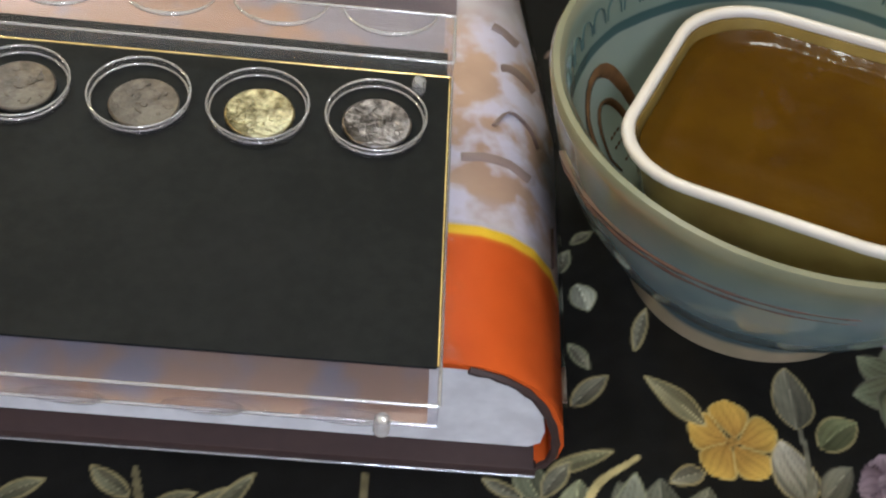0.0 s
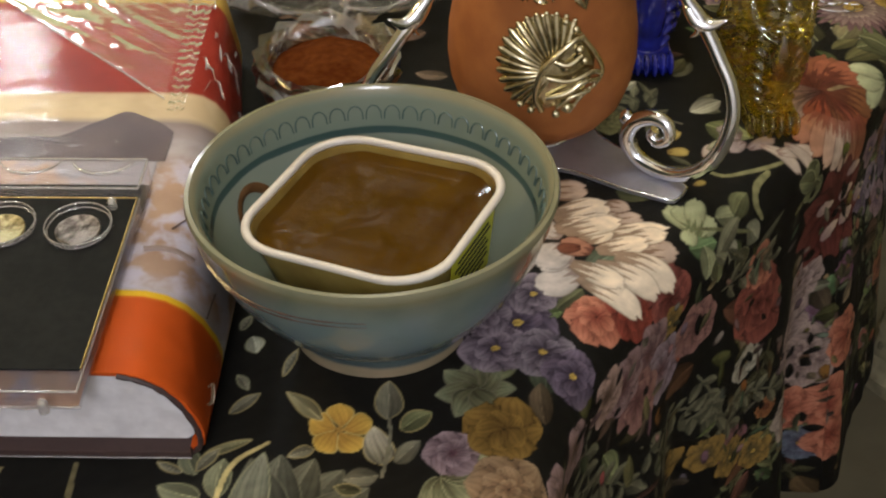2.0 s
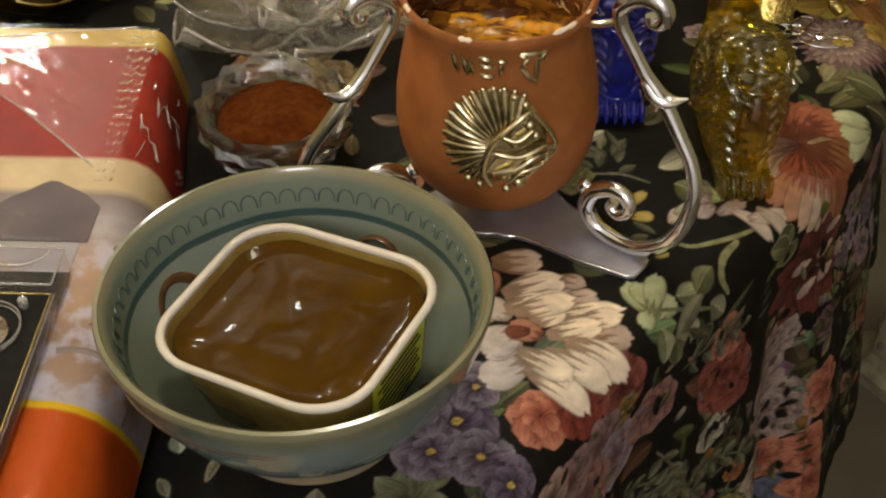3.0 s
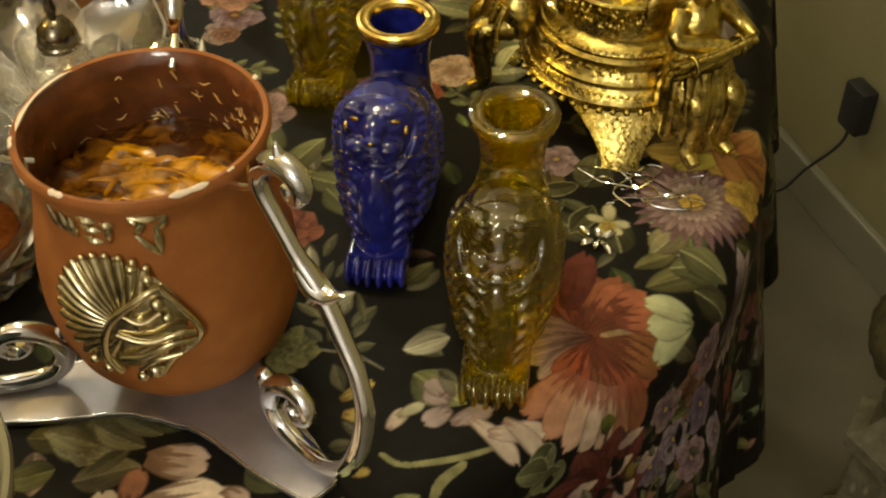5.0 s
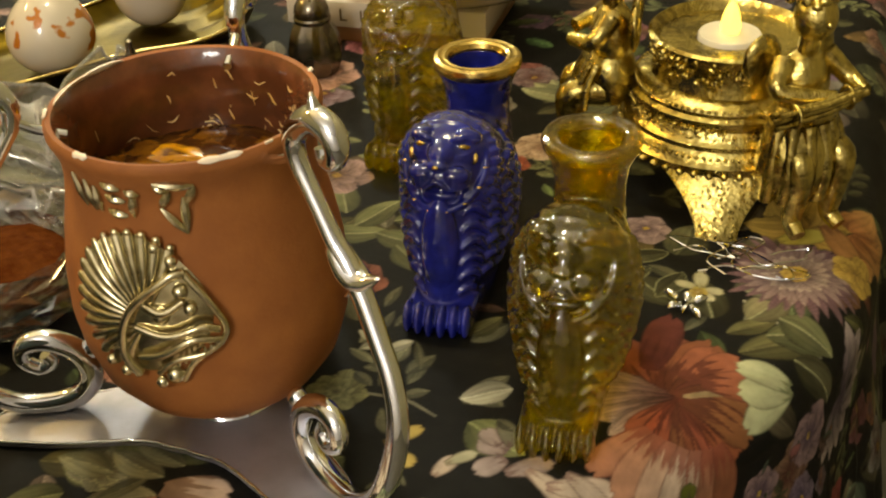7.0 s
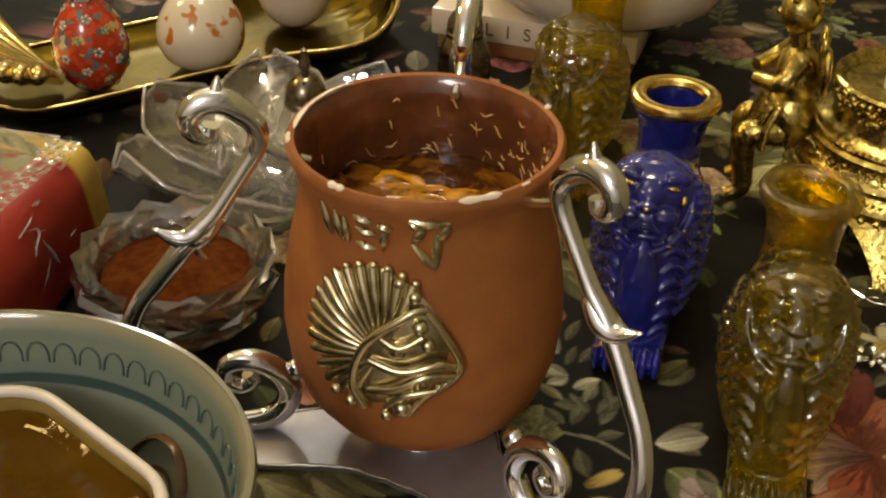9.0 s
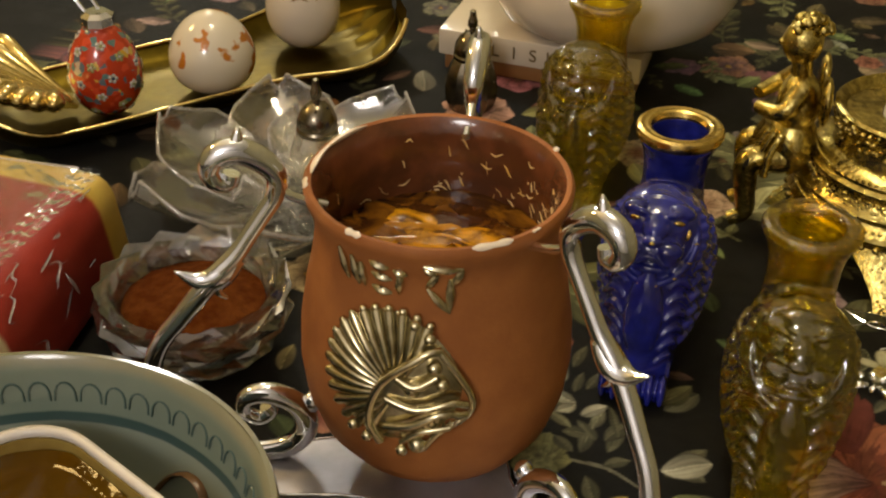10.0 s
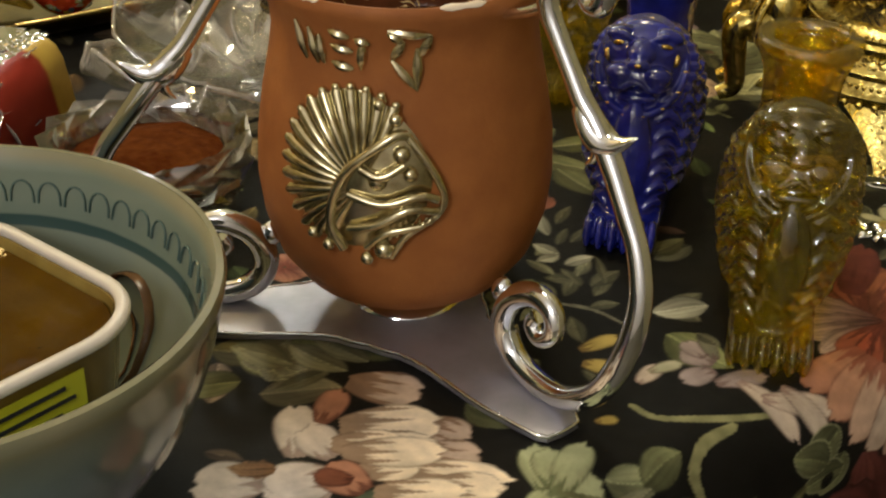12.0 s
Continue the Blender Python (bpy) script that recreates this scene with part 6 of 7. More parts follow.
def rim_marks():
    """Raised metal signs under the rim, and dabs of paint along it."""
    for strokes in ([(-117, 0.1525, -113, 0.1370), (-110.5, 0.1510, -107, 0.1365), (-106, 0.1490, -104, 0.1370)],
                    [(-100.5, 0.1520, -92, 0.1500), (-100.5, 0.1455, -91, 0.1440), (-100.5, 0.1385, -91, 0.1370), (-90, 0.1500, -84, 0.1480), (-87, 0.1490, -88, 0.1370)],
                    [(-77, 0.1545, -61, 0.1525), (-77, 0.1535, -71, 0.1500), (-71, 0.1500, -76, 0.1420), (-76, 0.1420, -66, 0.1300), (-61, 0.1525, -65, 0.1430), (-66, 0.1470, -66, 0.1310)]):
        for a0, z0, a1, z1 in strokes:
            bm = relief(bmesh.new(), [(a0, z0, 0.0004), ((a0 + a1) / 2, (z0 + z1) / 2, 0.0010), (a1, z1, 0.0004)], lambda u: 0.0007 + 0.0014 * math.sin(math.pi * u), 0.9, 8)
            part("raised_stroke", bm, PEWTER_BRASS, cup, "small raised brass stroke")
    rnd = random.Random(5)
    for a0, a1, r, w in ((146, 198, 0.0566, 0.0030), (-158, -150, 0.0590, 0.0015), (-112, -104, 0.0590, 0.0015), (-58, -40, 0.0590, 0.0015), (-30, -26, 0.0590, 0.0015), (42, 45, 0.0590, 0.0015)):
        bm = bmesh.new()
        mid = [(r * math.cos(radians(a)), r * math.sin(radians(a)), 0.1630) for a in np.linspace(a0, a1, 9)]
        tube(bm, mid, lambda u, w=w: 0.0004 + w * math.sin(math.pi * u) ** 0.5 * (0.8 + 0.3 * math.sin(9 * u)), 8, flat=0.45)
        part("paint_dab", bm, CREAM_PAINT, cup, "dried cream paint on the rim")
    bm = bmesh.new()
    inner = lambda z: np.interp(z, [0.10, 0.122, 0.140, 0.152], [0.0578, 0.0543, 0.0516, 0.0523])
    for k in range(80):
        a, z, run, rise = rnd.gauss(45, 50), 0.119 + 0.034 * rnd.random() ** 1.8, rnd.uniform(0.6, 8.0), rnd.uniform(-0.004, 0.007)
        line = []
        for q in range(6):
            u = q / 5
            zz, aa = z + rise * u + 0.001 * math.sin(5 * u + k), radians(a + run * u)
            line.append((inner(zz) * math.cos(aa), inner(zz) * math.sin(aa), zz))
        tube(bm, line, lambda u, w=rnd.uniform(0.0001, 0.0005): 0.00012 + w * math.sin(math.pi * u), 5, flat=0.5)
    tagged(part("splash", bm, CREAM_WAX, cup, "dried cream streaks inside the rim"), kind="stuff")
    # dried wax at the bottom of what can be seen
    bm = bmesh.new()
    n, m = 64, 14
    rings = []
    for i in range(1, m + 1):
        f = i / m
        ring = []
        for k in range(n):
            t = 2 * math.pi * k / n
            x, y = f * math.cos(t), f * math.sin(t)
            z = 0.122 + 0.004 * noise.noise(Vector((x * 1.6, y * 2.6, 0.4))) + 0.002 * noise.noise(Vector((x * 5, y * 7, 2.0)))
            ring.append(bm.verts.new((0.0556 * x, 0.0556 * y, z)))
        rings.append(ring)
    c = bm.verts.new((0, 0, 0.122))
    for k in range(n):
        bm.faces.new((c, rings[0][k], rings[0][(k + 1) % n]))
        for a, b in zip(rings, rings[1:]):
            bm.faces.new((a[k], b[k], b[(k + 1) % n], a[(k + 1) % n]))
    part("wax", bm, WAX, cup, "dark brown oily wax", smooth=80)
    level = lambda x, y: 0.122 + 0.004 * noise.noise(Vector((x / 0.056 * 1.6, y / 0.056 * 2.6, 0.4))) + 0.002 * noise.noise(Vector((x / 0.056 * 5, y / 0.056 * 7, 2.0)))
    for cx, cy, rx, ry, seed, mat in ((0.012, 0.006, 0.034, 0.017, 3.0, CREAM_FILM), (0.002, -0.018, 0.026, 0.010, 8.0, CREAM_FILM), (-0.020, 0.020, 0.012, 0.008, 5.0, CREAM_FILM)):
        bm = bmesh.new()
        rings = []
        for i in range(1, 9):
            f = i / 8
            ring = []
            for k in range(56):
                t = 2 * math.pi * k / 56
                q = f * (1 + 0.34 * noise.noise(Vector((1.6 * math.cos(t), 1.6 * math.sin(t), seed))) + 0.16 * noise.noise(Vector((5 * math.cos(t), 5 * math.sin(t), seed))))
                x, y = cx + rx * q * math.cos(t), cy + ry * q * math.sin(t)
                d = math.hypot(x, y)
                if d > 0.0535:
                    x, y = x * 0.0535 / d, y * 0.0535 / d
                ring.append(bm.verts.new((x, y, level(x, y) + 0.0012 - 0.0010 * f ** 4)))
            rings.append(ring)
        c = bm.verts.new((cx, cy, level(cx, cy) + 0.0012))
        for k in range(56):
            bm.faces.new((c, rings[0][k], rings[0][(k + 1) % 56]))
            for a, b in zip(rings, rings[1:]):
                bm.faces.new((a[k], b[k], b[(k + 1) % 56], a[(k + 1) % 56]))
        part("wax_film", bm, mat, cup, "pale shiny film of wax", smooth=80)
    rnd = random.Random(14)
    for k in range(10):
        ang, r0 = rnd.uniform(-0.9, 2.4), 0.010 + 0.036 * rnd.random()
        cx, cy, sweep = 0.006 + rnd.uniform(-0.008, 0.008), -0.008 + rnd.uniform(-0.008, 0.008), rnd.uniform(0.5, 1.7)
        line = []
        for q in range(14):
            u = q / 13
            t = ang + sweep * u
            x, y = cx + r0 * (1 + 0.25 * u) * math.cos(t), cy + 0.72 * r0 * math.sin(t) + 0.002 * math.sin(7 * u + k)
            if math.hypot(x, y) < 0.053:
                line.append((x, y, level(x, y) + 0.0006))
        if len(line) > 4:
            bm = tube(bmesh.new(), line, lambda u, w=rnd.uniform(0.0008, 0.0026): 0.0003 + w * math.sin(math.pi * u) ** 0.7, 8, flat=0.16)
            part("wax_swirl", bm, YELLOW_WAX, cup, "golden swirl of wax", smooth=80)


rim_marks()


# ---- lion bottles ----
def lion_bottle(place, turn, mat, trim, label):
    """A seated lion with a spout rising from its back; it faces -y."""
    v = thing("lion_vase", (*place, 0), label, "vase", "lion vases", turn)
    n = 56
    rows = ((0.0, 0.0195, 0.0080, 0.0560), (0.010, 0.0205, 0.0080, 0.0565), (0.020, 0.0240, 0.0080, 0.0565), (0.034, 0.0280, 0.0080, 0.0560), (0.048, 0.0300, 0.0075, 0.0535), (0.062, 0.0297, 0.0050, 0.0475),
            (0.076, 0.0278, -0.0010, 0.0395), (0.088, 0.0250, -0.0065, 0.0315), (0.097, 0.0215, -0.0100, 0.0240), (0.1035, 0.0160, -0.0115, 0.0170), (0.1070, 0.0085, -0.0120, 0.0085))
    ell = lambda z, rx, yc, ry: [(rx * math.cos(2 * math.pi * k / n), yc + ry * math.sin(2 * math.pi * k / n), z) for k in range(n)]
    zs = [r[0] for r in rows]
    skin = lambda z, az, lift=0.0: ((np.interp(z, zs, [r[1] for r in rows]) + lift) * math.cos(az), np.interp(z, zs, [r[2] for r in rows]) + (np.interp(z, zs, [r[3] for r in rows]) + lift) * math.sin(az), z)
    bm = bmesh.new()
    loft(bm, [ell(*q) for q in rows])
    ball(bm, (0, -0.0150, 0.0935), (0.0220, 0.0225, 0.0140), sub=4)
    ball(bm, (0, 0.036, 0.046), (0.0255, 0.0320, 0.0430), sub=4)
    # smooth chest, swelling above the paws
    ball(bm, (0, -0.0425, 0.046), (0.0105, 0.0085, 0.0300))
    box(bm, (-0.0185, -0.0560, 0.0), (0.0185, 0.01, 0.0150), 0.003)
    for k in range(6):
        x = -0.0158 + 0.00632 * k
        ball(bm, (x, -0.0575 + 0.22 * abs(x), 0.0088), (0.0030, 0.0088, 0.0098), sub=2)
    # face: muzzle, bridge, nose, mouth, chin
    ball(bm, (0, -0.0310, 0.0872), (0.0158, 0.0135, 0.0092))
    ball(bm, (0, -0.0300, 0.0975), (0.0078, 0.0125, 0.0066))
    ball(bm, (0, -0.0425, 0.0950), (0.0062, 0.0032, 0.0028), sub=2)
    tube(bm, glide([(-0.0155, -0.0360, 0.0880), (-0.0080, -0.0440, 0.0828), (0, -0.0452, 0.0872), (0.0080, -0.0440, 0.0828), (0.0155, -0.0360, 0.0880)], 5), 0.0013, 6)
    ball(bm, (0, -0.0400, 0.0775), (0.0100, 0.0040, 0.0030), sub=2)
    # ruff round the face
    ring_line = []
    for t in np.linspace(0, 2 * math.pi, 49):
        z = 0.0880 + 0.0185 * math.cos(t)
        ring_line.append((0.0212 * math.sin(t), -0.0438 + (z - 0.0695) * 0.72 + 0.0050 * math.sin(t) ** 2, z))
    tube(bm, ring_line, 0.0020, 8, caps=False)
    for s in (-1, 1):
        tilt = Euler((0, s * 0.25, s * 0.45)).to_matrix().to_4x4()
        ball(bm, (s * 0.0115, -0.0290, 0.1005), (0.0046, 0.0026, 0.0025), tilt, 2)
        tube(bm, glide([(s * 0.0040, -0.0310, 0.1035), (s * 0.0100, -0.0300, 0.1050), (s * 0.0170, -0.0225, 0.1025)], 4), lambda u: 0.0007 + 0.0014 * math.sin(math.pi * u), 6)
        tube(bm, glide([(s * 0.0050, -0.0335, 0.0985), (s * 0.0115, -0.0325, 0.0970), (s * 0.0170, -0.0265, 0.0990)], 4), lambda u: 0.0005 + 0.0009 * math.sin(math.pi * u), 6)
        ball(bm, (s * 0.0085, -0.0395, 0.0892), (0.0076, 0.0056, 0.0046), sub=3)
        ball(bm, (s * 0.0125, -0.0235, 0.1035), (0.0070, 0.0060, 0.0036), tilt, 3)
        for k in range(4):
            tube(bm, glide([(s * 0.0050, -0.0455 + 0.0004 * k, 0.0915 - k * 0.0020), (s * 0.0105, -0.0445, 0.0900 - k * 0.0022), (s * 0.0165, -0.0370, 0.0910 - k * 0.0026)], 3), lambda u: 0.0003 + 0.0007 * math.sin(math.pi * u), 6)
        # short locks that stand off the ruff
        for k in range(11):
            t = radians(35 + 13 * k)
            c, q = math.sin(t) * s, math.cos(t)
            z = 0.0880 + 0.0185 * q
            y = -0.0438 + (z - 0.0695) * 0.72 + 0.0050 * math.sin(t) ** 2
            tube(bm, glide([(0.0215 * c, y + 0.001, z), (0.0248 * c, y + 0.0062, z - 0.0012), (0.0272 * c, y + 0.0150, z - 0.0052)], 3), lambda u: 0.0007 + 0.0022 * math.sin(math.pi * (0.12 + 0.80 * u)), 6)
        # mane in rows of curved locks from the chest round the flanks
        for col in range(6):
            for k in range(7):
                z0 = 0.0745 - 0.0092 * k + 0.0046 * (col % 2)
                if z0 < 0.017:
                    continue
                a0 = radians(-68 + col * 21)
                pts = []
                for q in range(8):
                    f = q / 7
                    x, y, z = skin(max(0.010, z0 + 0.0042 * math.sin(math.pi * min(1, f * 1.25)) - 0.0075 * f ** 2.2), a0 + radians(29) * f, 0.0004)
                    pts.append((s * x, y, z))
                tube(bm, pts, lambda u: 0.0005 + 0.0023 * math.sin(math.pi * (0.10 + 0.84 * u)) ** 0.9, 6)
    lathe(bm, [(0, 0.050), (0.0215, 0.052), (0.0192, 0.066), (0.0178, 0.080), (0.0180, 0.090), (0.0195, 0.099), (0.0222, 0.106), (0.0225, 0.110), (0.0162, 0.1105), (0.0146, 0.104), (0.0130, 0.090), (0.0125, 0.080), (0, 0.079)], 40, centre=(0, 0.050, 0))
    body = part("body", bm, mat, v, smooth=0)
    md = body.modifiers.new("skin", "REMESH")
    md.mode, md.voxel_size, md.use_smooth_shade = "VOXEL", 0.0007, True
    sm = body.modifiers.new("soften", "SMOOTH")
    sm.factor, sm.iterations = 0.5, (1 if mat.name == "cobalt_glaze" else 5)
    bm = bmesh.new()
    lathe(bm, [(0.0165, 0.1085), (0.0225, 0.1075), (0.0245, 0.1092), (0.0250, 0.1120), (0.0240, 0.1142), (0.0220, 0.1150), (0.0200, 0.1143), (0.0182, 0.1148), (0.0165, 0.1140), (0.0155, 0.1115), (0.0165, 0.1085)], 48, centre=(0, 0.050, 0))
    part("rim", bm, trim, v, "rounded ring lip")
    if mat.name == "cobalt_glaze":
        bm = bmesh.new()
        lathe(bm, [(0, 0.0935), (0.0136, 0.0937)], 40, centre=(0, 0.050, 0))
        part("mouth", bm, DARK_MOUTH, v, "dark open mouth of the bottle")
    return v, body


DARK_MOUTH = shader("dark_bottle_mouth", (0.02, 0.012, 0.02), 0.3)
blue_vase, blue_body = lion_bottle((0.3295, 0.6660), 2.5, COBALT, GILT, "cobalt blue glazed lion bottle with worn gold details")
for s in (-1, 1):
    bm = bmesh.new()
    ball(bm, (s * 0.0115, -0.0308, 0.1008), (0.0034, 0.0016, 0.0016), Euler((0, s * 0.25, s * 0.45)).to_matrix().to_4x4(), 2)
    part("gold_eye", bm, GILT, blue_vase, "rubbed gold eye")
    bm = bmesh.new()
    ball(bm, (s * 0.0160, -0.0290, 0.0935), (0.0018, 0.0026, 0.0036), Euler((0, s * 0.3, s * 0.7)).to_matrix().to_4x4(), 2)
    part("gold_patch", bm, GILT, blue_vase, "rubbed gold paint on the cheek")
    for k in range(4):
        t = radians(168 - 26 * k)
        z = 0.0880 + 0.0185 * math.cos(t)
        bm = bmesh.new()
        ball(bm, (0.0214 * math.sin(t) * s, -0.0456 + (z - 0.0695) * 0.72 + 0.0050 * math.sin(t) ** 2, z), (0.0014, 0.0006, 0.0006), Euler((0, 0, s * 0.4 * math.sin(t))).to_matrix().to_4x4(), 2)
        part("gold_fleck", bm, GILT, blue_vase, "rubbed gold fleck round the face")
bm = bmesh.new()
ball(bm, (0, -0.0462, 0.0958), (0.0018, 0.0010, 0.0012), sub=2)
part("gold_nose", bm, GILT, blue_vase, "rubbed gold nose")
lion_bottle((0.4093, 0.5880), 3.2, AMBER, AMBER, "pale amber glass lion bottle on the cloth")
lion_bottle((0.2500, 0.8290), 2.0, AMBER, AMBER, "golden amber glass lion bottle behind the cup")


# ---- gilded candle holder with two child figures ----
def candle_holder():
    h = thing("candle_holder", (0.4560, 0.8200, 0), "ornate gilded candle holder on splayed feet with two figures", "candle holder")
    bm = bmesh.new()
    lathe(bm, [(0, 0.030), (0.060, 0.030), (0.0665, 0.033), (0.0672, 0.038), (0.0640, 0.041), (0.0628, 0.044), (0.0610, 0.046), (0.0610, 0.049), (0.0585, 0.051), (0.0560, 0.0565), (0.0575, 0.060), (0.0575, 0.063), (0.0550, 0.065),
               (0.0555, 0.0675), (0.0535, 0.070), (0.0460, 0.073), (0.0445, 0.080), (0.0450, 0.088), (0.0475, 0.094), (0.0485, 0.0975), (0.0465, 0.0990), (0.0430, 0.0965), (0.0410, 0.0935), (0.0202, 0.0932), (0.0198, 0.0926), (0.0198, 0.0815), (0, 0.0815)], 80)
    part("body", bm, GOLD, h, "stepped gilded drum", smooth=35)
    for z, r, n, q in ((0.0688, 0.0548, 84, 0.0014), (0.0430, 0.0640, 96, 0.0014), (0.0335, 0.0672, 48, 0.0026)):
        bm = bmesh.new()
        for k in range(n):
            t = 2 * math.pi * k / n
            ball(bm, (r * math.cos(t), r * math.sin(t), z), q, sub=1)
        tagged(part("beading", bm, GOLD, h, "row of gilded beads", smooth=80), kind="stuff")
    rnd = random.Random(11)
    bm = bmesh.new()
    for k in range(330):
        t, z = rnd.uniform(0, 2 * math.pi), rnd.uniform(0.050, 0.0585)
        r = 0.0575
        ball(bm, (r * math.cos(t), r * math.sin(t), z), (0.0015, 0.0015, 0.0010), Euler((rnd.random(), rnd.random(), t)).to_matrix().to_4x4(), 1)
    for k in range(200):
        t, z = rnd.uniform(0, 2 * math.pi), rnd.uniform(0.081, 0.095)
        r = 0.0455 + (z - 0.081) * 0.18
        ball(bm, (r * math.cos(t), r * math.sin(t), z), (0.0020, 0.0020, 0.0014), Euler((rnd.random(), rnd.random(), t)).to_matrix().to_4x4(), 1)
    tagged(part("frieze", bm, GOLD, h, "leafy raised frieze", smooth=80), kind="stuff")
    for az in (-84, 36, 156):
        bm = bmesh.new()
        rows = []
        for i in range(9):
            f = i / 8
            w = 0.023 * (1 - f) ** 1.5 + 0.0115
            r = 0.058 + 0.024 * f ** 1.2
            z = 0.034 * (1 - f)
            rows.append([(r + 0.003 * (1 - (2 * k / 6 - 1) ** 2), w * (2 * k / 6 - 1), z) for k in range(7)] + [(r - 0.006, w * (1 - 2 * k / 6), z) for k in range(7)])
        loft(bm, rows)
        for k in range(70):
            f = rnd.random()
            w = 0.023 * (1 - f) ** 1.5 + 0.0105
            y = rnd.uniform(-w, w) * 0.8
            ball(bm, (0.058 + 0.024 * f ** 1.2 + 0.003 * (1 - (y / w) ** 2), y, 0.034 * (1 - f)), (0.0008, 0.0008, 0.0018), Euler((rnd.uniform(-1, 1), 0, 0)).to_matrix().to_4x4(), 1)
        part("foot", bm, GOLD, h, "splayed gilded foot with leaf relief", smooth=60, at=pose(0, 0, 0, 0, 0, az))
    # seated figures, each one plain cast shape
    for az, instrument in ((-50, True), (186, False)):
        bm = bmesh.new()
        ball(bm, (0.070, 0, 0.066), (0.016, 0.019, 0.022))
        ball(bm, (0.070, 0, 0.092), (0.0135, 0.0165, 0.022))
        ball(bm, (0.074, 0, 0.1330), (0.0125, 0.0120, 0.0140))
        for k in range(34):
            t, p = rnd.uniform(0, 6.28), rnd.uniform(0.0, 1.25)
            ball(bm, (0.071 + 0.0135 * math.sin(p) * math.cos(t), 0.0135 * math.sin(p) * math.sin(t), 0.1350 + 0.0140 * math.cos(p)), rnd.uniform(0.0032, 0.0046), sub=1)
        ball(bm, (0.0865, 0, 0.1320), (0.0022, 0.0022, 0.0026), sub=1)
        tube(bm, [(0.070, 0, 0.105), (0.073, 0, 0.124)], 0.0062, 8)
        for s in (-1, 1):
            tube(bm, glide([(0.070, s * 0.014, 0.108), (0.080, s * 0.023, 0.096), (0.094, s * 0.010 + (0.014 if instrument else 0), 0.092)], 5), lambda t: 0.0068 - 0.0024 * t, 10)
            tube(bm, glide([(0.074, s * 0.010, 0.058), (0.094, s * 0.014, 0.056), (0.094, s * 0.013, 0.036), (0.092, s * 0.013, 0.018), (0.101, s * 0.014, 0.012)], 5), lambda t: 0.0098 - 0.0052 * t, 10)
            ball(bm, (0.056, s * 0.018, 0.104), (0.004, 0.013, 0.016), sub=2)
        for k in range(16):
            t = rnd.uniform(-1.2, 1.2)
            tube(bm, glide([(0.072 + 0.014 * math.cos(t), 0.018 * math.sin(t), 0.078), (0.078 + 0.014 * math.cos(t), 0.022 * math.sin(t), 0.064), (0.080 + 0.012 * math.cos(t), 0.024 * math.sin(t), 0.050)], 3), 0.0026, 6)
        if instrument:
            ball(bm, (0.086, -0.002, 0.084), (0.010, 0.014, 0.011))
            ball(bm, (0.080, -0.004, 0.052), (0.020, 0.026, 0.030))
            for q in range(6):
                t = -1.3 + 0.52 * q
                tube(bm, glide([(0.078 + 0.013 * math.cos(t), -0.004 + 0.017 * math.sin(t), 0.076), (0.080 + 0.0175 * math.cos(t), -0.004 + 0.0225 * math.sin(t), 0.052), (0.078 + 0.0165 * math.cos(t), -0.004 + 0.022 * math.sin(t), 0.030)], 4), 0.0046, 8)
            # a bundle of reeds held across the lap
            for q, (dx, dz) in enumerate(((0, 0), (0.0030, 0.0020), (-0.0010, 0.0036), (0.0020, -0.0028), (0.0038, 0.0052))):
                tube(bm, [(0.093 + dx, -0.038 + 0.001 * q, 0.0855 + dz), (0.096 + dx, -0.004, 0.0890 + dz * 0.8), (0.098 + dx, 0.022 - 0.002 * q, 0.0940 + dz * 0.6)], 0.0019, 8)
            for y, z in ((-0.024, 0.0885), (0.010, 0.0925)):
                tube(bm, [(0.0968 + 0.0055 * math.cos(a), y, z + 0.0062 * math.sin(a)) for a in np.linspace(0, 6.283, 17)], 0.0013, 6, caps=False)
        part("figure", bm, GOLD, h, "cast gilded child figure", smooth=80, at=pose(0, 0, 0, 0, 0, az))
    return h


candle_holder()


def tealight():
    t = thing("tealight", (0.4560, 0.8200, 0.0817), "white battery tealight with a yellow glowing flame tip", "candle")
    bm = bmesh.new()
    lathe(bm, [(0, 0.0), (0.0188, 0.0), (0.0190, 0.013), (0.0182, 0.0142), (0.0120, 0.0135), (0.0065, 0.0145), (0, 0.0145)], 40)
    part("case", bm, shader("white_tealight_plastic", (0.78, 0.72, 0.58), 0.4), t, "white plastic case")
    bm = bmesh.new()
    lathe(bm, [(0, 0.0130), (0.0052, 0.0140), (0.0060, 0.0180), (0.0054, 0.0240), (0.0036, 0.0300), (0.0014, 0.0340), (0, 0.0346)], 20)
    part("flame_tip", bm, shader("glowing_flame_tip", (1.0, 0.72, 0.12), 0.4, emit=2.2), t, "yellow glowing flame tip")


tealight()


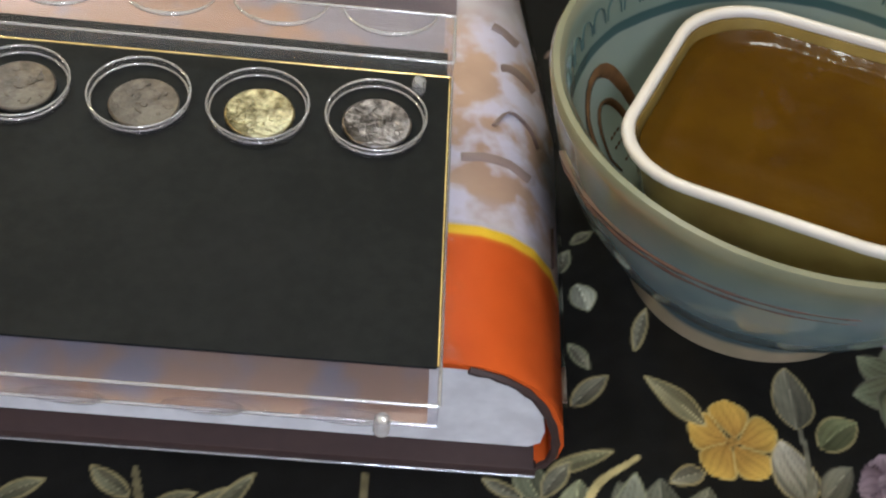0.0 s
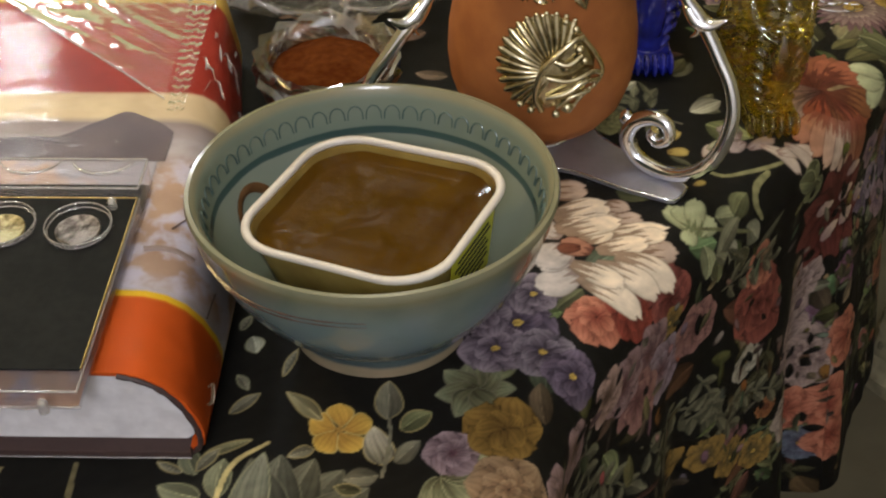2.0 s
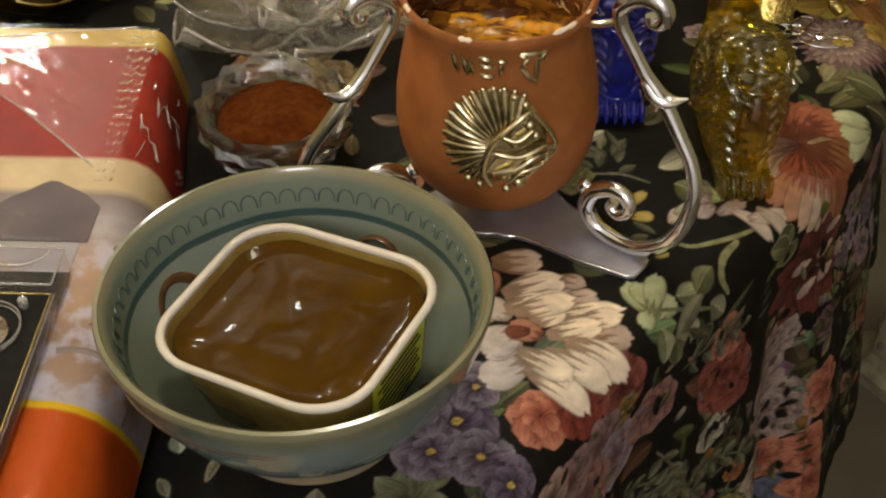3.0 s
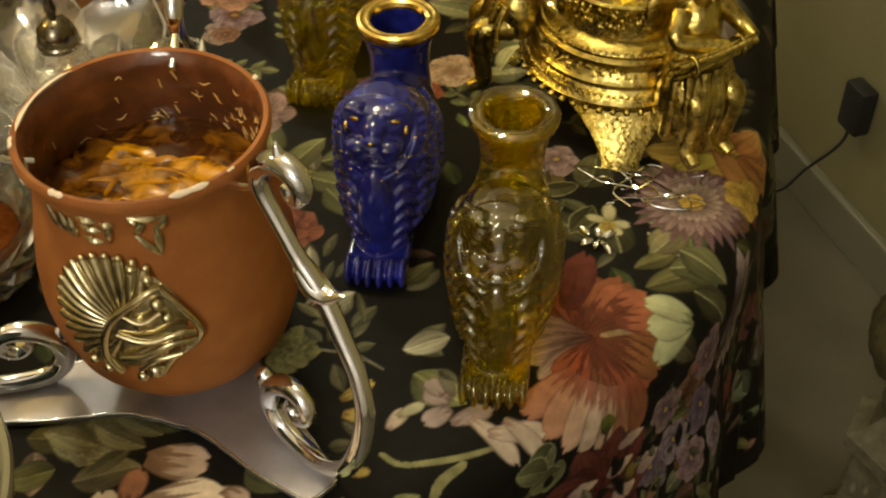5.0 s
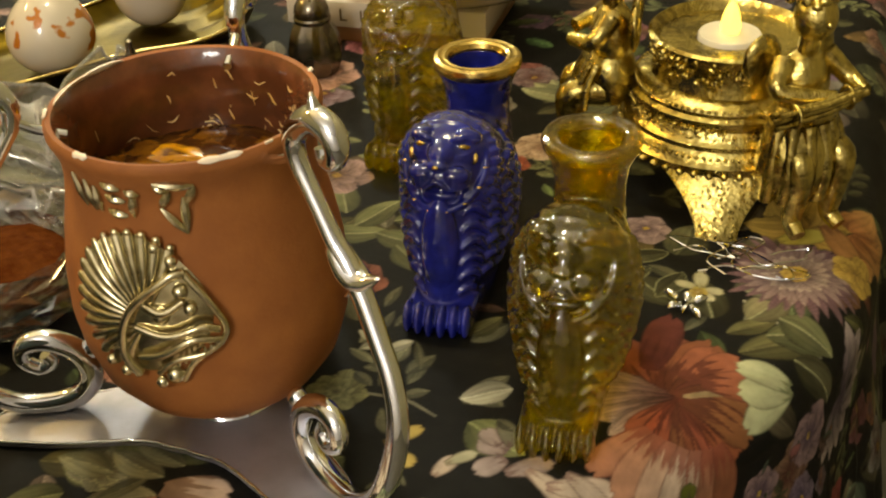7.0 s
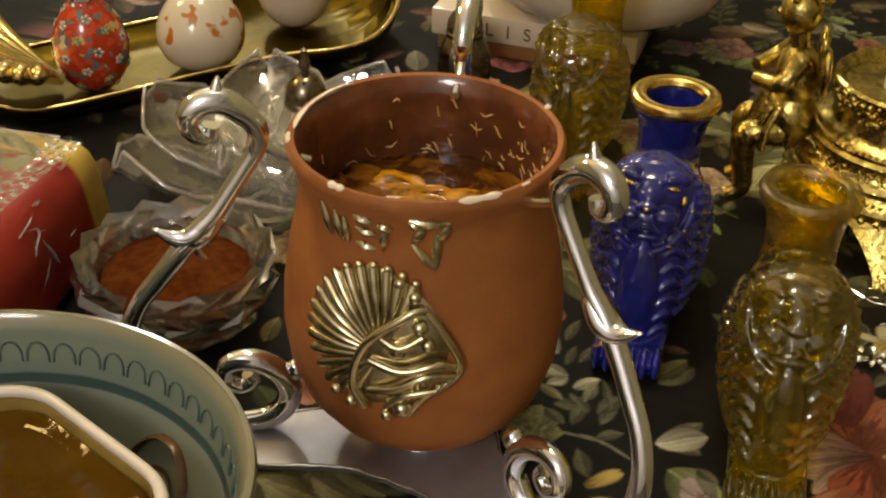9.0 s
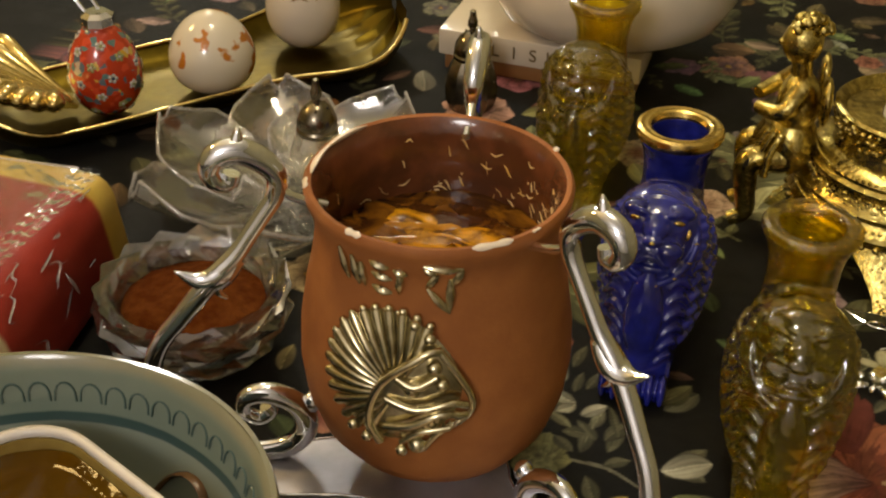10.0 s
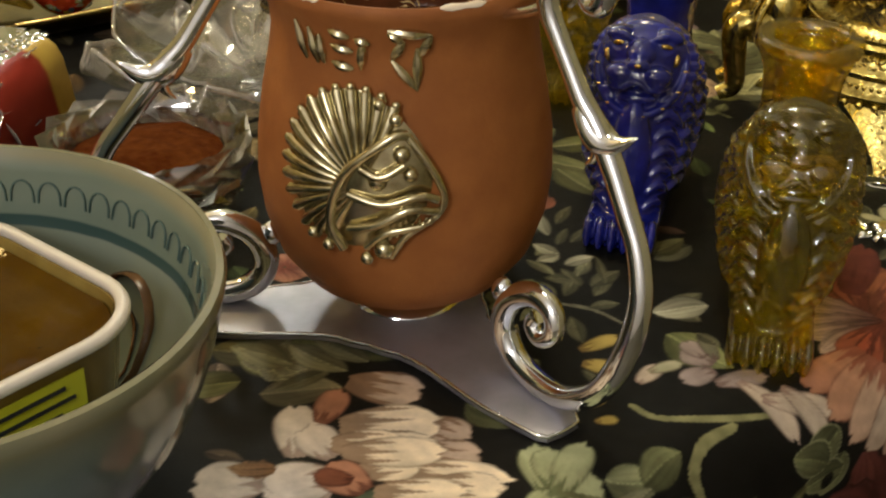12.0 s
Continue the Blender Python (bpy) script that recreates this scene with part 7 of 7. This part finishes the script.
# ---- crystal: spice dish, lotus dish, shakers ----
def spice_dish():
    d = thing("spice_dish", (0.0900, 0.5745, 0), "cut crystal dish filled with red-brown spice powder", "dish", turn=12)
    # two rows of deep diamond cuts under a zigzag rim
    rows = [(0.0, 0.0, 0, 0), (0.033, 0.0, 0, 0), (0.040, 0.005, 0.05, 0), (0.0475, 0.013, 0.10, 0.001), (0.0500, 0.021, 0.09, 0.001), (0.0535, 0.029, 0.10, 0.001), (0.0530, 0.037, 0.06, 0.001), (0.0525, 0.0435, 0.05, 0.0028),
            (0.0465, 0.0435, 0.0, 0.0012), (0.0425, 0.039, 0.03, 0), (0.0405, 0.030, 0.0, 0), (0.0365, 0.016, 0.0, 0), (0.0, 0.0132, 0, 0)]
    bm = bmesh.new()
    n = 30
    grid = []
    for i, (r, z, cut, tooth) in enumerate(rows):
        if r == 0:
            grid.append([bm.verts.new((0, 0, z))] * n)
            continue
        ring = []
        for k in range(n):
            side = 1 if (k + i) % 2 else -1
            a, q = 2 * math.pi * (k + (0.5 if i % 2 else 0.0)) / n, r * (1 + cut * side * 0.5)
            ring.append(bm.verts.new((q * math.cos(a), q * math.sin(a), z + tooth * side)))
        grid.append(ring)
    for i, (low, top) in enumerate(zip(grid, grid[1:])):
        for k in range(n):
            e = (k + 1) % n
            corners = (low[k], low[e], top[e], top[k])
            for tri in ((corners[0], corners[1], corners[2]), (corners[0], corners[2], corners[3])) if i % 2 == 0 else ((corners[0], corners[1], corners[3]), (corners[1], corners[2], corners[3])):
                if len(set(tri)) == 3:
                    bm.faces.new(tri)
    part("crystal", bm, CUT_CRYSTAL, d, "thick faceted clear glass", smooth=0)
    bm = bmesh.new()
    n, m = 40, 10
    rings = []
    for i in range(1, m + 1):
        f = i / m
        rings.append([bm.verts.new((0.0398 * f * math.cos(2 * math.pi * k / n), 0.0398 * f * math.sin(2 * math.pi * k / n),
                                    0.0305 + 0.006 * (1 - f * f) + 0.0022 * noise.noise(Vector((f * 3 * math.cos(2 * math.pi * k / n), f * 3 * math.sin(2 * math.pi * k / n), 5.0))))) for k in range(n)])
    c = bm.verts.new((0, 0, 0.0365))
    for k in range(n):
        bm.faces.new((c, rings[0][k], rings[0][(k + 1) % n]))
        for a, b in zip(rings, rings[1:]):
            bm.faces.new((a[k], b[k], b[(k + 1) % n], a[(k + 1) % n]))
    lathe(bm, [(0.0398, 0.0305), (0.0362, 0.0165), (0, 0.0138)], n)
    part("powder", bm, POWDER, d, "heaped red-brown powder", smooth=80)


spice_dish()


def lotus_dish():
    d = thing("lotus_dish", (0.0840, 0.7260, 0), "clear crystal lotus dish with open pointed petals", "dish")
    for tier, n, r1, z1, wid, a0 in ((0, 7, 0.108, 0.032, 0.037, 173), (1, 5, 0.058, 0.026, 0.022, 38)):
        for k in range(n):
            bm = bmesh.new()
            rows = []
            for i in range(11):
                f = i / 10
                r = 0.016 + (r1 - 0.016) * f
                z = 0.006 + tier * 0.008 + z1 * f ** 1.7
                w = wid * math.sin(math.pi * (0.14 + 0.50 * f)) * (1 if f < 0.75 else 1 - 0.82 * ((f - 0.75) / 0.25) ** 1.3)
                rows.append([(r - 0.006 * (j / 4 - 1) ** 2 * f, w * (j / 4 - 1), z + 0.009 * (j / 4 - 1) ** 2 * (0.4 + f) + 0.0010 * ((i * 7 + j * 5) % 3 - 1)) for j in range(9)])
            top = [[bm.verts.new(p) for p in row] for row in rows]
            low = [[bm.verts.new((p[0] + 0.002, p[1], p[2] - 0.0034)) for p in row] for row in rows]
            for i in range(10):
                for j in range(8):
                    bm.faces.new((top[i][j], top[i + 1][j], top[i + 1][j + 1], top[i][j + 1]))
                    bm.faces.new((low[i][j], low[i][j + 1], low[i + 1][j + 1], low[i + 1][j]))
                bm.faces.new((top[i][0], low[i][0], low[i + 1][0], top[i + 1][0]))
                bm.faces.new((top[i][8], top[i + 1][8], low[i + 1][8], low[i][8]))
            for j in range(8):
                bm.faces.new((top[0][j], top[0][j + 1], low[0][j + 1], low[0][j]))
                bm.faces.new((top[10][j], low[10][j], low[10][j + 1], top[10][j + 1]))
            rim = [rows[i][0] for i in range(11)] + rows[10] + [rows[i][8] for i in range(10, -1, -1)]
            pet = part("petal", bm, CRYSTAL, d, smooth=20, at=pose(0, 0, 0, 0, 0, a0 + 360 * k / n))
            part("petal_edge", tube(bmesh.new(), [(q[0] + 0.001, q[1], q[2] - 0.0015) for q in rim], 0.0014, 6), CLEAR_EDGE, pet, "bright rounded edge", smooth=80)
    bm = bmesh.new()
    lathe(bm, [(0, 0), (0.026, 0), (0.028, 0.004), (0.024, 0.012), (0.019, 0.014), (0, 0.012)], 32)
    part("foot", bm, CRYSTAL, d)


lotus_dish()


def shaker(place, label, lift, body, look_of):
    s = thing("salt_shaker", (*place, lift), label, "shaker", "salt shakers")
    bm = bmesh.new()
    cut = lambda a, i: 1 + 0.05 * math.cos(10 * a) if i in (2, 3, 4) else 1
    lathe(bm, [(0, 0), (0.017, 0), (0.0195, 0.008), (0.020, 0.020), (0.0165, 0.033), (0.0130, 0.040), (0, 0.040)], 40, cut)
    part("body", bm, body, s, look_of, smooth=25)
    bm = bmesh.new()
    lathe(bm, [(0, 0.0402), (0.0138, 0.0402), (0.0142, 0.0430), (0.0132, 0.0445), (0.0136, 0.0470), (0.0126, 0.0520), (0.0098, 0.0570), (0.0055, 0.0602), (0.0030, 0.0612), (0.0026, 0.0640), (0.0040, 0.0662), (0.0036, 0.0700), (0.0026, 0.0730), (0.0022, 0.0775), (0, 0.0790)], 32)
    for k in range(5):
        a = 2 * math.pi * k / 5
        ball(bm, (0.0080 * math.cos(a), 0.0080 * math.sin(a), 0.0588), 0.0012, sub=1)
    part("cap", bm, SHAKER_CAP, s, "domed dark silver cap with a finial")


SHAKER_CAP = shader("tarnished_silver_cap", (0.22, 0.19, 0.14), 0.26, 1.0, second=(0.20, 0.17, 0.12), scale=150, spread=(0.35, 0.55))
shaker((0.0935, 0.7400), "crystal salt shaker with a domed tarnished silver cap", 0.0135, CRYSTAL, "cut crystal body")
shaker((0.1450, 0.9100), "dark tarnished silver salt shaker standing on the cloth", 0.0, SHAKER_CAP, "dark fluted silver body")


# ---- brass leaf tray with eggs ----
def leaf_tray():
    t = thing("leaf_tray", (-0.0594, 0.8596, 0), "long brass leaf-shaped tray with fluted ends", "tray", turn=52)
    bm = bmesh.new()
    n, m = 60, 16
    grid = {}
    for i in range(n + 1):
        u = -1 + 2 * i / n
        for j in range(m + 1):
            w = -1 + 2 * j / m
            half = 0.0515 * (1 - abs(u) ** 8) ** 0.5 + 0.016 * math.exp(-((u - 0.6) / 0.22) ** 2) + 0.003
            flute = 0.0045 * math.cos(w * 19) * max(0, u - 0.48) / 0.52
            z = 0.007 + 0.014 * abs(w) ** 6 + 0.020 * max(0, abs(u) - 0.72) ** 2 / 0.08 + flute
            grid[i, j] = (0.176 * u, half * w, z)
    top = {k: bm.verts.new(p) for k, p in grid.items()}
    low = {k: bm.verts.new((p[0], p[1], p[2] - 0.003)) for k, p in grid.items()}
    for i in range(n):
        for j in range(m):
            bm.faces.new((top[i, j], top[i + 1, j], top[i + 1, j + 1], top[i, j + 1]))
            bm.faces.new((low[i, j], low[i, j + 1], low[i + 1, j + 1], low[i + 1, j]))
    for i in range(n):
        bm.faces.new((top[i, 0], low[i, 0], low[i + 1, 0], top[i + 1, 0]))
        bm.faces.new((top[i, m], top[i + 1, m], low[i + 1, m], low[i, m]))
    for j in range(m):
        bm.faces.new((top[0, j], top[0, j + 1], low[0, j + 1], low[0, j]))
        bm.faces.new((top[n, j], low[n, j], low[n, j + 1], top[n, j + 1]))
    part("leaf", bm, TRAY_BRASS, t, smooth=60)
    for j in (0, m):
        part("rolled_edge", tube(bmesh.new(), [(grid[i, j][0], grid[i, j][1], grid[i, j][2] + 0.0004) for i in range(2, n - 1)], 0.0019, 8), BRASS, t, "polished rolled brass edge", smooth=80)
    bm = bmesh.new()
    for k in range(11):
        a = radians(-75 + k * 15)
        tube(bm, glide([(-0.100, 0, 0.014), (-0.116 - 0.026 * math.cos(a), 0.036 * math.sin(a), 0.040), (-0.120 - 0.046 * math.cos(a), 0.068 * math.sin(a), 0.052)], 4), lambda u: (0.0030 + 0.0070 * u) * min(1.0, 4 * (1.02 - u)) ** 0.5, 10)
    part("shell_grip", bm, BRASS, t, "ribbed brass shell grip", smooth=80)
    bm = bmesh.new()
    lathe(bm, [(0, 0), (0.035, 0), (0.03, 0.005), (0, 0.005)], 32)
    part("foot", bm, TRAY_BRASS, t)
    return t


leaf_tray()


def speckled(name, base, spots, scale):
    """Glazed surface patterned with small cells of several colours."""
    m = shader(name, base, 0.14, coat=0.5, vary=0.05)
    nt = m.node_tree
    b = nt.nodes["Principled BSDF"]
    tc = next(n for n in nt.nodes if n.type == "TEX_COORD")
    vo = nt.nodes.new("ShaderNodeTexVoronoi")
    vo.inputs["Scale"].default_value = scale
    nt.links.new(tc.outputs["Object"], vo.inputs["Vector"])
    sep = nt.nodes.new("ShaderNodeSeparateColor")
    nt.links.new(vo.outputs["Color"], sep.inputs[0])
    ramp = nt.nodes.new("ShaderNodeValToRGB")
    ramp.color_ramp.interpolation = "CONSTANT"
    e = ramp.color_ramp.elements
    e[0].position, e[0].color = 0.0, (*base, 1)
    e[1].position, e[1].color = spots[0][0], (*spots[0][1], 1)
    for p, c in spots[1:]:
        e.new(p).color = (*c, 1)
    nt.links.new(sep.outputs[0], ramp.inputs[0])
    nt.links.new(ramp.outputs[0], b.inputs["Base Color"])
    return m


MILLEFIORI = speckled("millefiori_glass", (0.38, 0.035, 0.010), [(0.62, (0.10, 0.12, 0.13)), (0.70, (0.46, 0.36, 0.24)), (0.73, (0.50, 0.30, 0.03)), (0.76, (0.52, 0.06, 0.02)), (0.92, (0.10, 0.16, 0.14))], 210)
MARBLED = banded(shader("marbled_enamel", (0.60, 0.54, 0.42), 0.12, second=(0.42, 0.15, 0.02), scale=34, spread=(0.437, 0.447), coat=0.5, detail=3), [(0.0, (0.42, 0.26, 0.03)), (0.22, (0.62, 0.42, 0.08)), (0.34, (1.0, 0.95, 0.85)), (1.0, (1.0, 1.0, 1.0))], axis=2, low=0.0, high=0.064, wobble=0.02)


def egg(bm, r, h, lift=0.0):
    prof = []
    for k in range(25):
        t = math.pi * k / 24
        z = h / 2 * (1 - math.cos(t))
        prof.append((0 if k in (0, 24) else r * math.sin(t) * (1 + 0.13 * math.cos(t)), z + lift))
    return lathe(bm, prof, 48)


WHITE_ENAMEL = shader("white_enamel", (0.50, 0.47, 0.40), 0.2)
BLUE_ENAMEL = shader("grey_blue_enamel", (0.06, 0.08, 0.13), 0.2)
LEAF_ENAMEL = shader("yellow_green_enamel", (0.32, 0.32, 0.12), 0.2)
e1 = thing("decorative_egg", (-0.0970, 0.7900, 0.0085), "red egg covered in small flower mosaic with a silver clasp", "egg", "eggs on the brass tray")
part("shell", egg(bmesh.new(), 0.0265, 0.072), MILLEFIORI, e1, "red flower-patterned glass")
for k in range(34):
    up, a = 0.10 + 0.80 * (k + 0.5) / 34, 2.39996 * k
    t = math.acos(1 - 2 * up)
    r = 0.0265 * math.sin(t) * (1 + 0.13 * math.cos(t))
    bm = bmesh.new()
    for q in range(5):
        ball(bm, (0.0024 * math.cos(1.2566 * q), 0.0024 * math.sin(1.2566 * q), 0), (0.0016, 0.0016, 0.0006), sub=1)
    out = Vector((math.sin(t) * math.cos(a) / 0.0265, math.sin(t) * math.sin(a) / 0.0265, -math.cos(t) / 0.036)).normalized()
    at = Matrix.Translation((r * math.cos(a), r * math.sin(a), 0.036 * (1 - math.cos(t)))) @ out.to_track_quat("Z", "Y").to_matrix().to_4x4()
    flower = part("flower", bm, (WHITE_ENAMEL, WHITE_ENAMEL, LEAF_ENAMEL)[k % 3], e1, at=at, smooth=80)
    part("flower_heart", ball(bmesh.new(), (0, 0, 0.0003), (0.0013, 0.0013, 0.0007), sub=1), (BLUE_ENAMEL, LEAF_ENAMEL, WHITE_ENAMEL)[k % 3], flower, smooth=80)
bm = bmesh.new()
lathe(bm, [(0, 0.069), (0.010, 0.067), (0.0125, 0.071), (0.0120, 0.077), (0.008, 0.080), (0, 0.080)], 8)
tube(bm, glide([(-0.010, 0, 0.078), (-0.018, 0.003, 0.086), (-0.010, 0.004, 0.092), (0.002, 0, 0.082)], 5), 0.0016, 6)
part("clasp", bm, SILVER, e1, "small silver clasp", smooth=20)
e2 = thing("decorative_egg", (-0.0420, 0.8500, 0.0085), "cream, gold and red marbled round egg on the tray", "egg", "eggs on the brass tray")
part("shell", egg(bmesh.new(), 0.0325, 0.064), MARBLED, e2, "marbled enamel")
e3 = thing("decorative_egg", (-0.0110, 0.9480, 0.0085), "cream egg with gilded bands standing on the tray", "egg", "eggs on the brass tray")
part("shell", egg(bmesh.new(), 0.0300, 0.078), CERAMIC, e3, "cream glaze")
for z, r in ((0.006, 0.0165), (0.050, 0.0272)):
    bm = bmesh.new()
    tube(bm, [(r * math.cos(a), r * math.sin(a), z + (0.002 * math.sin(a * 9) if z > 0.02 else 0)) for a in np.linspace(0, 2 * math.pi, 60)], 0.0009, 5)
    part("gold_band", bm, GILT, e3, "thin gilded band")


# ---- footed cream pot with lettering ----
def text_mesh(words, size, depth):
    cu = bpy.data.curves.new("lettering", "FONT")
    cu.body, cu.size, cu.extrude, cu.align_x = words, size, depth, "CENTER"
    ob = bpy.data.objects.new("lettering", cu)
    scene.collection.objects.link(ob)
    me = bpy.data.meshes.new_from_object(ob.evaluated_get(bpy.context.evaluated_depsgraph_get()))
    bpy.data.objects.remove(ob)
    return me


def cream_pot():
    c = thing("cream_pot", (0.2250, 1.0300, 0), "cream ceramic footed pot with gilded scrolls and lettering", "pot")
    bm = bmesh.new()
    lathe(bm, [(0, 0.0345), (0.050, 0.0345), (0.072, 0.0370), (0.090, 0.048), (0.100, 0.068), (0.097, 0.090), (0.088, 0.108), (0.086, 0.118), (0.089, 0.124), (0.086, 0.126), (0.081, 0.120), (0.084, 0.100), (0.090, 0.07), (0.06, 0.044), (0, 0.04)], 72)
    part("body", bm, CERAMIC, c, "cream glazed body", smooth=60)
    part("plinth", box(bmesh.new(), (-0.125, -0.067, 0.0125), (0.040, 0.05, 0.0345), 0.002), CERAMIC, c, "square cream plinth with gilded letters", smooth=40)
    part("plinth_base", box(bmesh.new(), (-0.120, -0.064, 0.0), (0.036, 0.045, 0.0125), 0.001), BROWN_SLAB, c, "brown base strip", smooth=40)
    bm = bmesh.new()
    tube(bm, [(0.0885 * math.cos(a), 0.0885 * math.sin(a), 0.118 + 0.006 * abs(math.sin(a * 4))) for a in np.linspace(0, 2 * math.pi, 90)], 0.0032, 8)
    part("gilded_scroll", bm, GILT, c, "wavy gilded edge")
    bm = bmesh.new()
    for k in range(20):
        a = 2 * math.pi * k / 20
        ball(bm, (0.0865 * math.cos(a), 0.0865 * math.sin(a), 0.129), 0.0062, sub=2)
    part("gilded_knobs", bm, GILT, c, "ring of gilded knobs", smooth=80)
    for k, ch in enumerate("LISH"):
        me = text_mesh(ch, 0.0145, 0.0004)
        me.materials.append(LETTER)
        ob = new("letter", me)
        ob.parent = c
        ob.matrix_local = pose(-0.077 + 0.0155 * k, -0.0672, 0.0185, 90, 0, 0)
        tagged(ob, "dark gilded capital letter")


BROWN_SLAB = shader("brown_base_strip", (0.26, 0.12, 0.04), 0.4)
LETTER = shader("dark_gilt_lettering", (0.16, 0.11, 0.04), 0.4, 0.4)
cream_pot()


# ---- small jewellery on the cloth ----
def jewellery():
    ch = thing("chain", (0.4600, 0.7080, 0), "fine silver chain dropped in loops on the cloth", "chain")
    pts = [(-0.018, 0.012, 0.0006), (-0.004, 0.020, 0.0010), (0.008, 0.010, 0.0006), (0.020, 0.019, 0.0010), (0.034, 0.006, 0.0006), (0.046, 0.010, 0.0008), (0.050, -0.002, 0.0006), (0.030, -0.004, 0.0012), (0.016, 0.006, 0.0016), (0.026, 0.022, 0.0012),
           (0.032, 0.034, 0.0006), (0.022, 0.036, 0.0008), (0.012, 0.022, 0.0014), (0.002, 0.006, 0.0012), (0.014, -0.006, 0.0006)]
    bm = bmesh.new()
    tube(bm, glide(pts, 8), 0.00055, 5)
    part("strand", bm, SILVER, ch)
    for a0, cx, cy, rx, ry in ((0.4, 0.004, 0.020, 0.022, 0.010), (2.0, 0.030, 0.012, 0.024, 0.012), (4.1, 0.044, 0.020, 0.016, 0.009), (5.2, 0.016, 0.000, 0.018, 0.007)):
        loop = [(cx + rx * (1 + 0.25 * math.sin(3 * t + a0)) * math.cos(t + a0), cy + ry * (1 + 0.3 * math.cos(2 * t + a0)) * math.sin(t), 0.0008 + 0.0005 * math.sin(5 * t)) for t in np.linspace(0, 5.2, 30)]
        part("strand", tube(bmesh.new(), loop, 0.0005, 5), SILVER, ch)
    pin = thing("crystal_pin", (0.4565, 0.6690, 0), "small silver brooch set with clear stones", "brooch")
    for x, y, a, ln in ((-0.006, 0.003, 150, 0.009), (-0.001, 0.002, 100, 0.007), (0.004, 0.002, 40, 0.008), (-0.003, -0.003, 215, 0.008), (0.003, -0.004, 300, 0.010), (0.000, -0.002, 260, 0.008)):
        c, q = math.cos(radians(a)), math.sin(radians(a))
        bm = tube(bmesh.new(), glide([(x, y, 0.0012), (x + 0.6 * ln * c, y + 0.6 * ln * q, 0.0026), (x + ln * c, y + ln * q, 0.0014)], 3), lambda t: 0.0006 + 0.0016 * math.sin(math.pi * (0.15 + 0.8 * t)), 6, flat=0.6)
        part("petal", bm, SILVER, pin, smooth=60)
    for x, y, r in ((-0.007, 0.004, 0.0020), (0.000, 0.002, 0.0026), (0.006, 0.004, 0.0018), (0.003, -0.005, 0.0022), (-0.004, -0.004, 0.0017)):
        part("stone", ball(bmesh.new(), (x, y, 0.0030), (r, r, r * 0.7), sub=1), CRYSTAL, pin, "clear cut stone", smooth=0)


jewellery()


# ---- beside the table: wall foot, plug and lead, garden pedestal ----
PLUG_AT = (0.7740, 1.5754, -0.5167)


def beside():
    d = thing("plug", PLUG_AT, "black mains adaptor on the wall with a thin lead hanging down", "plug", turn=-60)
    part("adaptor", box(bmesh.new(), (-0.004, -0.026, -0.036), (0.040, 0.0, 0.036), 0.005), BLACK_PLASTIC, d, smooth=40)
    drop = FLOOR - PLUG_AT[2]
    bm = bmesh.new()
    tube(bm, glide([(0.016, -0.014, -0.035), (0.006, -0.018, -0.075), (-0.035, -0.028, 0.62 * drop), (-0.085, -0.040, drop + 0.006), (-0.160, -0.090, drop + 0.004)], 8), 0.0022, 8)
    part("lead", bm, BLACK_PLASTIC, d, "thin black lead")
    p = thing("garden_pedestal", (0.790, 1.005, FLOOR), "weathered six-sided stone pedestal with carved panels on the floor", "pedestal", turn=10)
    bm = bmesh.new()
    lathe(bm, [(0, 0), (0.066, 0), (0.066, 0.02), (0.054, 0.032), (0.046, 0.045), (0.044, 0.17), (0.050, 0.185), (0.060, 0.195), (0.060, 0.212), (0.040, 0.222), (0.026, 0.24), (0, 0.24)], 6)
    part("shaft", bm, PEDESTAL, p, "carved six-sided stone", smooth=20)
    for k in range(6):
        a = radians(30 + 60 * k)
        bm = bmesh.new()
        for j in range(7):
            ball(bm, (0, -0.015 + 0.005 * j, 0.065 + 0.013 * ((j * 5) % 7)), (0.004, 0.005, 0.010), sub=1)
        part("carving", bm, PEDESTAL, p, smooth=60, at=pose(0.0385 * math.cos(a), 0.0385 * math.sin(a), 0, 0, 0, math.degrees(a)))
    bm = bmesh.new()
    for k in range(5):
        a = 2 * math.pi * k / 5
        ball(bm, (0.017 * math.cos(a), 0.017 * math.sin(a), 0.264), (0.016, 0.016, 0.032), sub=2)
    part("stone_buds", bm, PEDESTAL, p, "ring of stone buds", smooth=80)
    bm = bmesh.new()
    bmesh.ops.create_icosphere(bm, subdivisions=4, radius=1.0)
    for v in bm.verts:
        v.co = v.co * 0.066 * (1 + 0.06 * noise.noise(v.co * 9) + 0.03 * noise.noise(v.co * 24)) + Vector((0, 0, 0.36))
    part("moss_ball", bm, MOSS, p, "dark brown mossy ball", smooth=80)


beside()
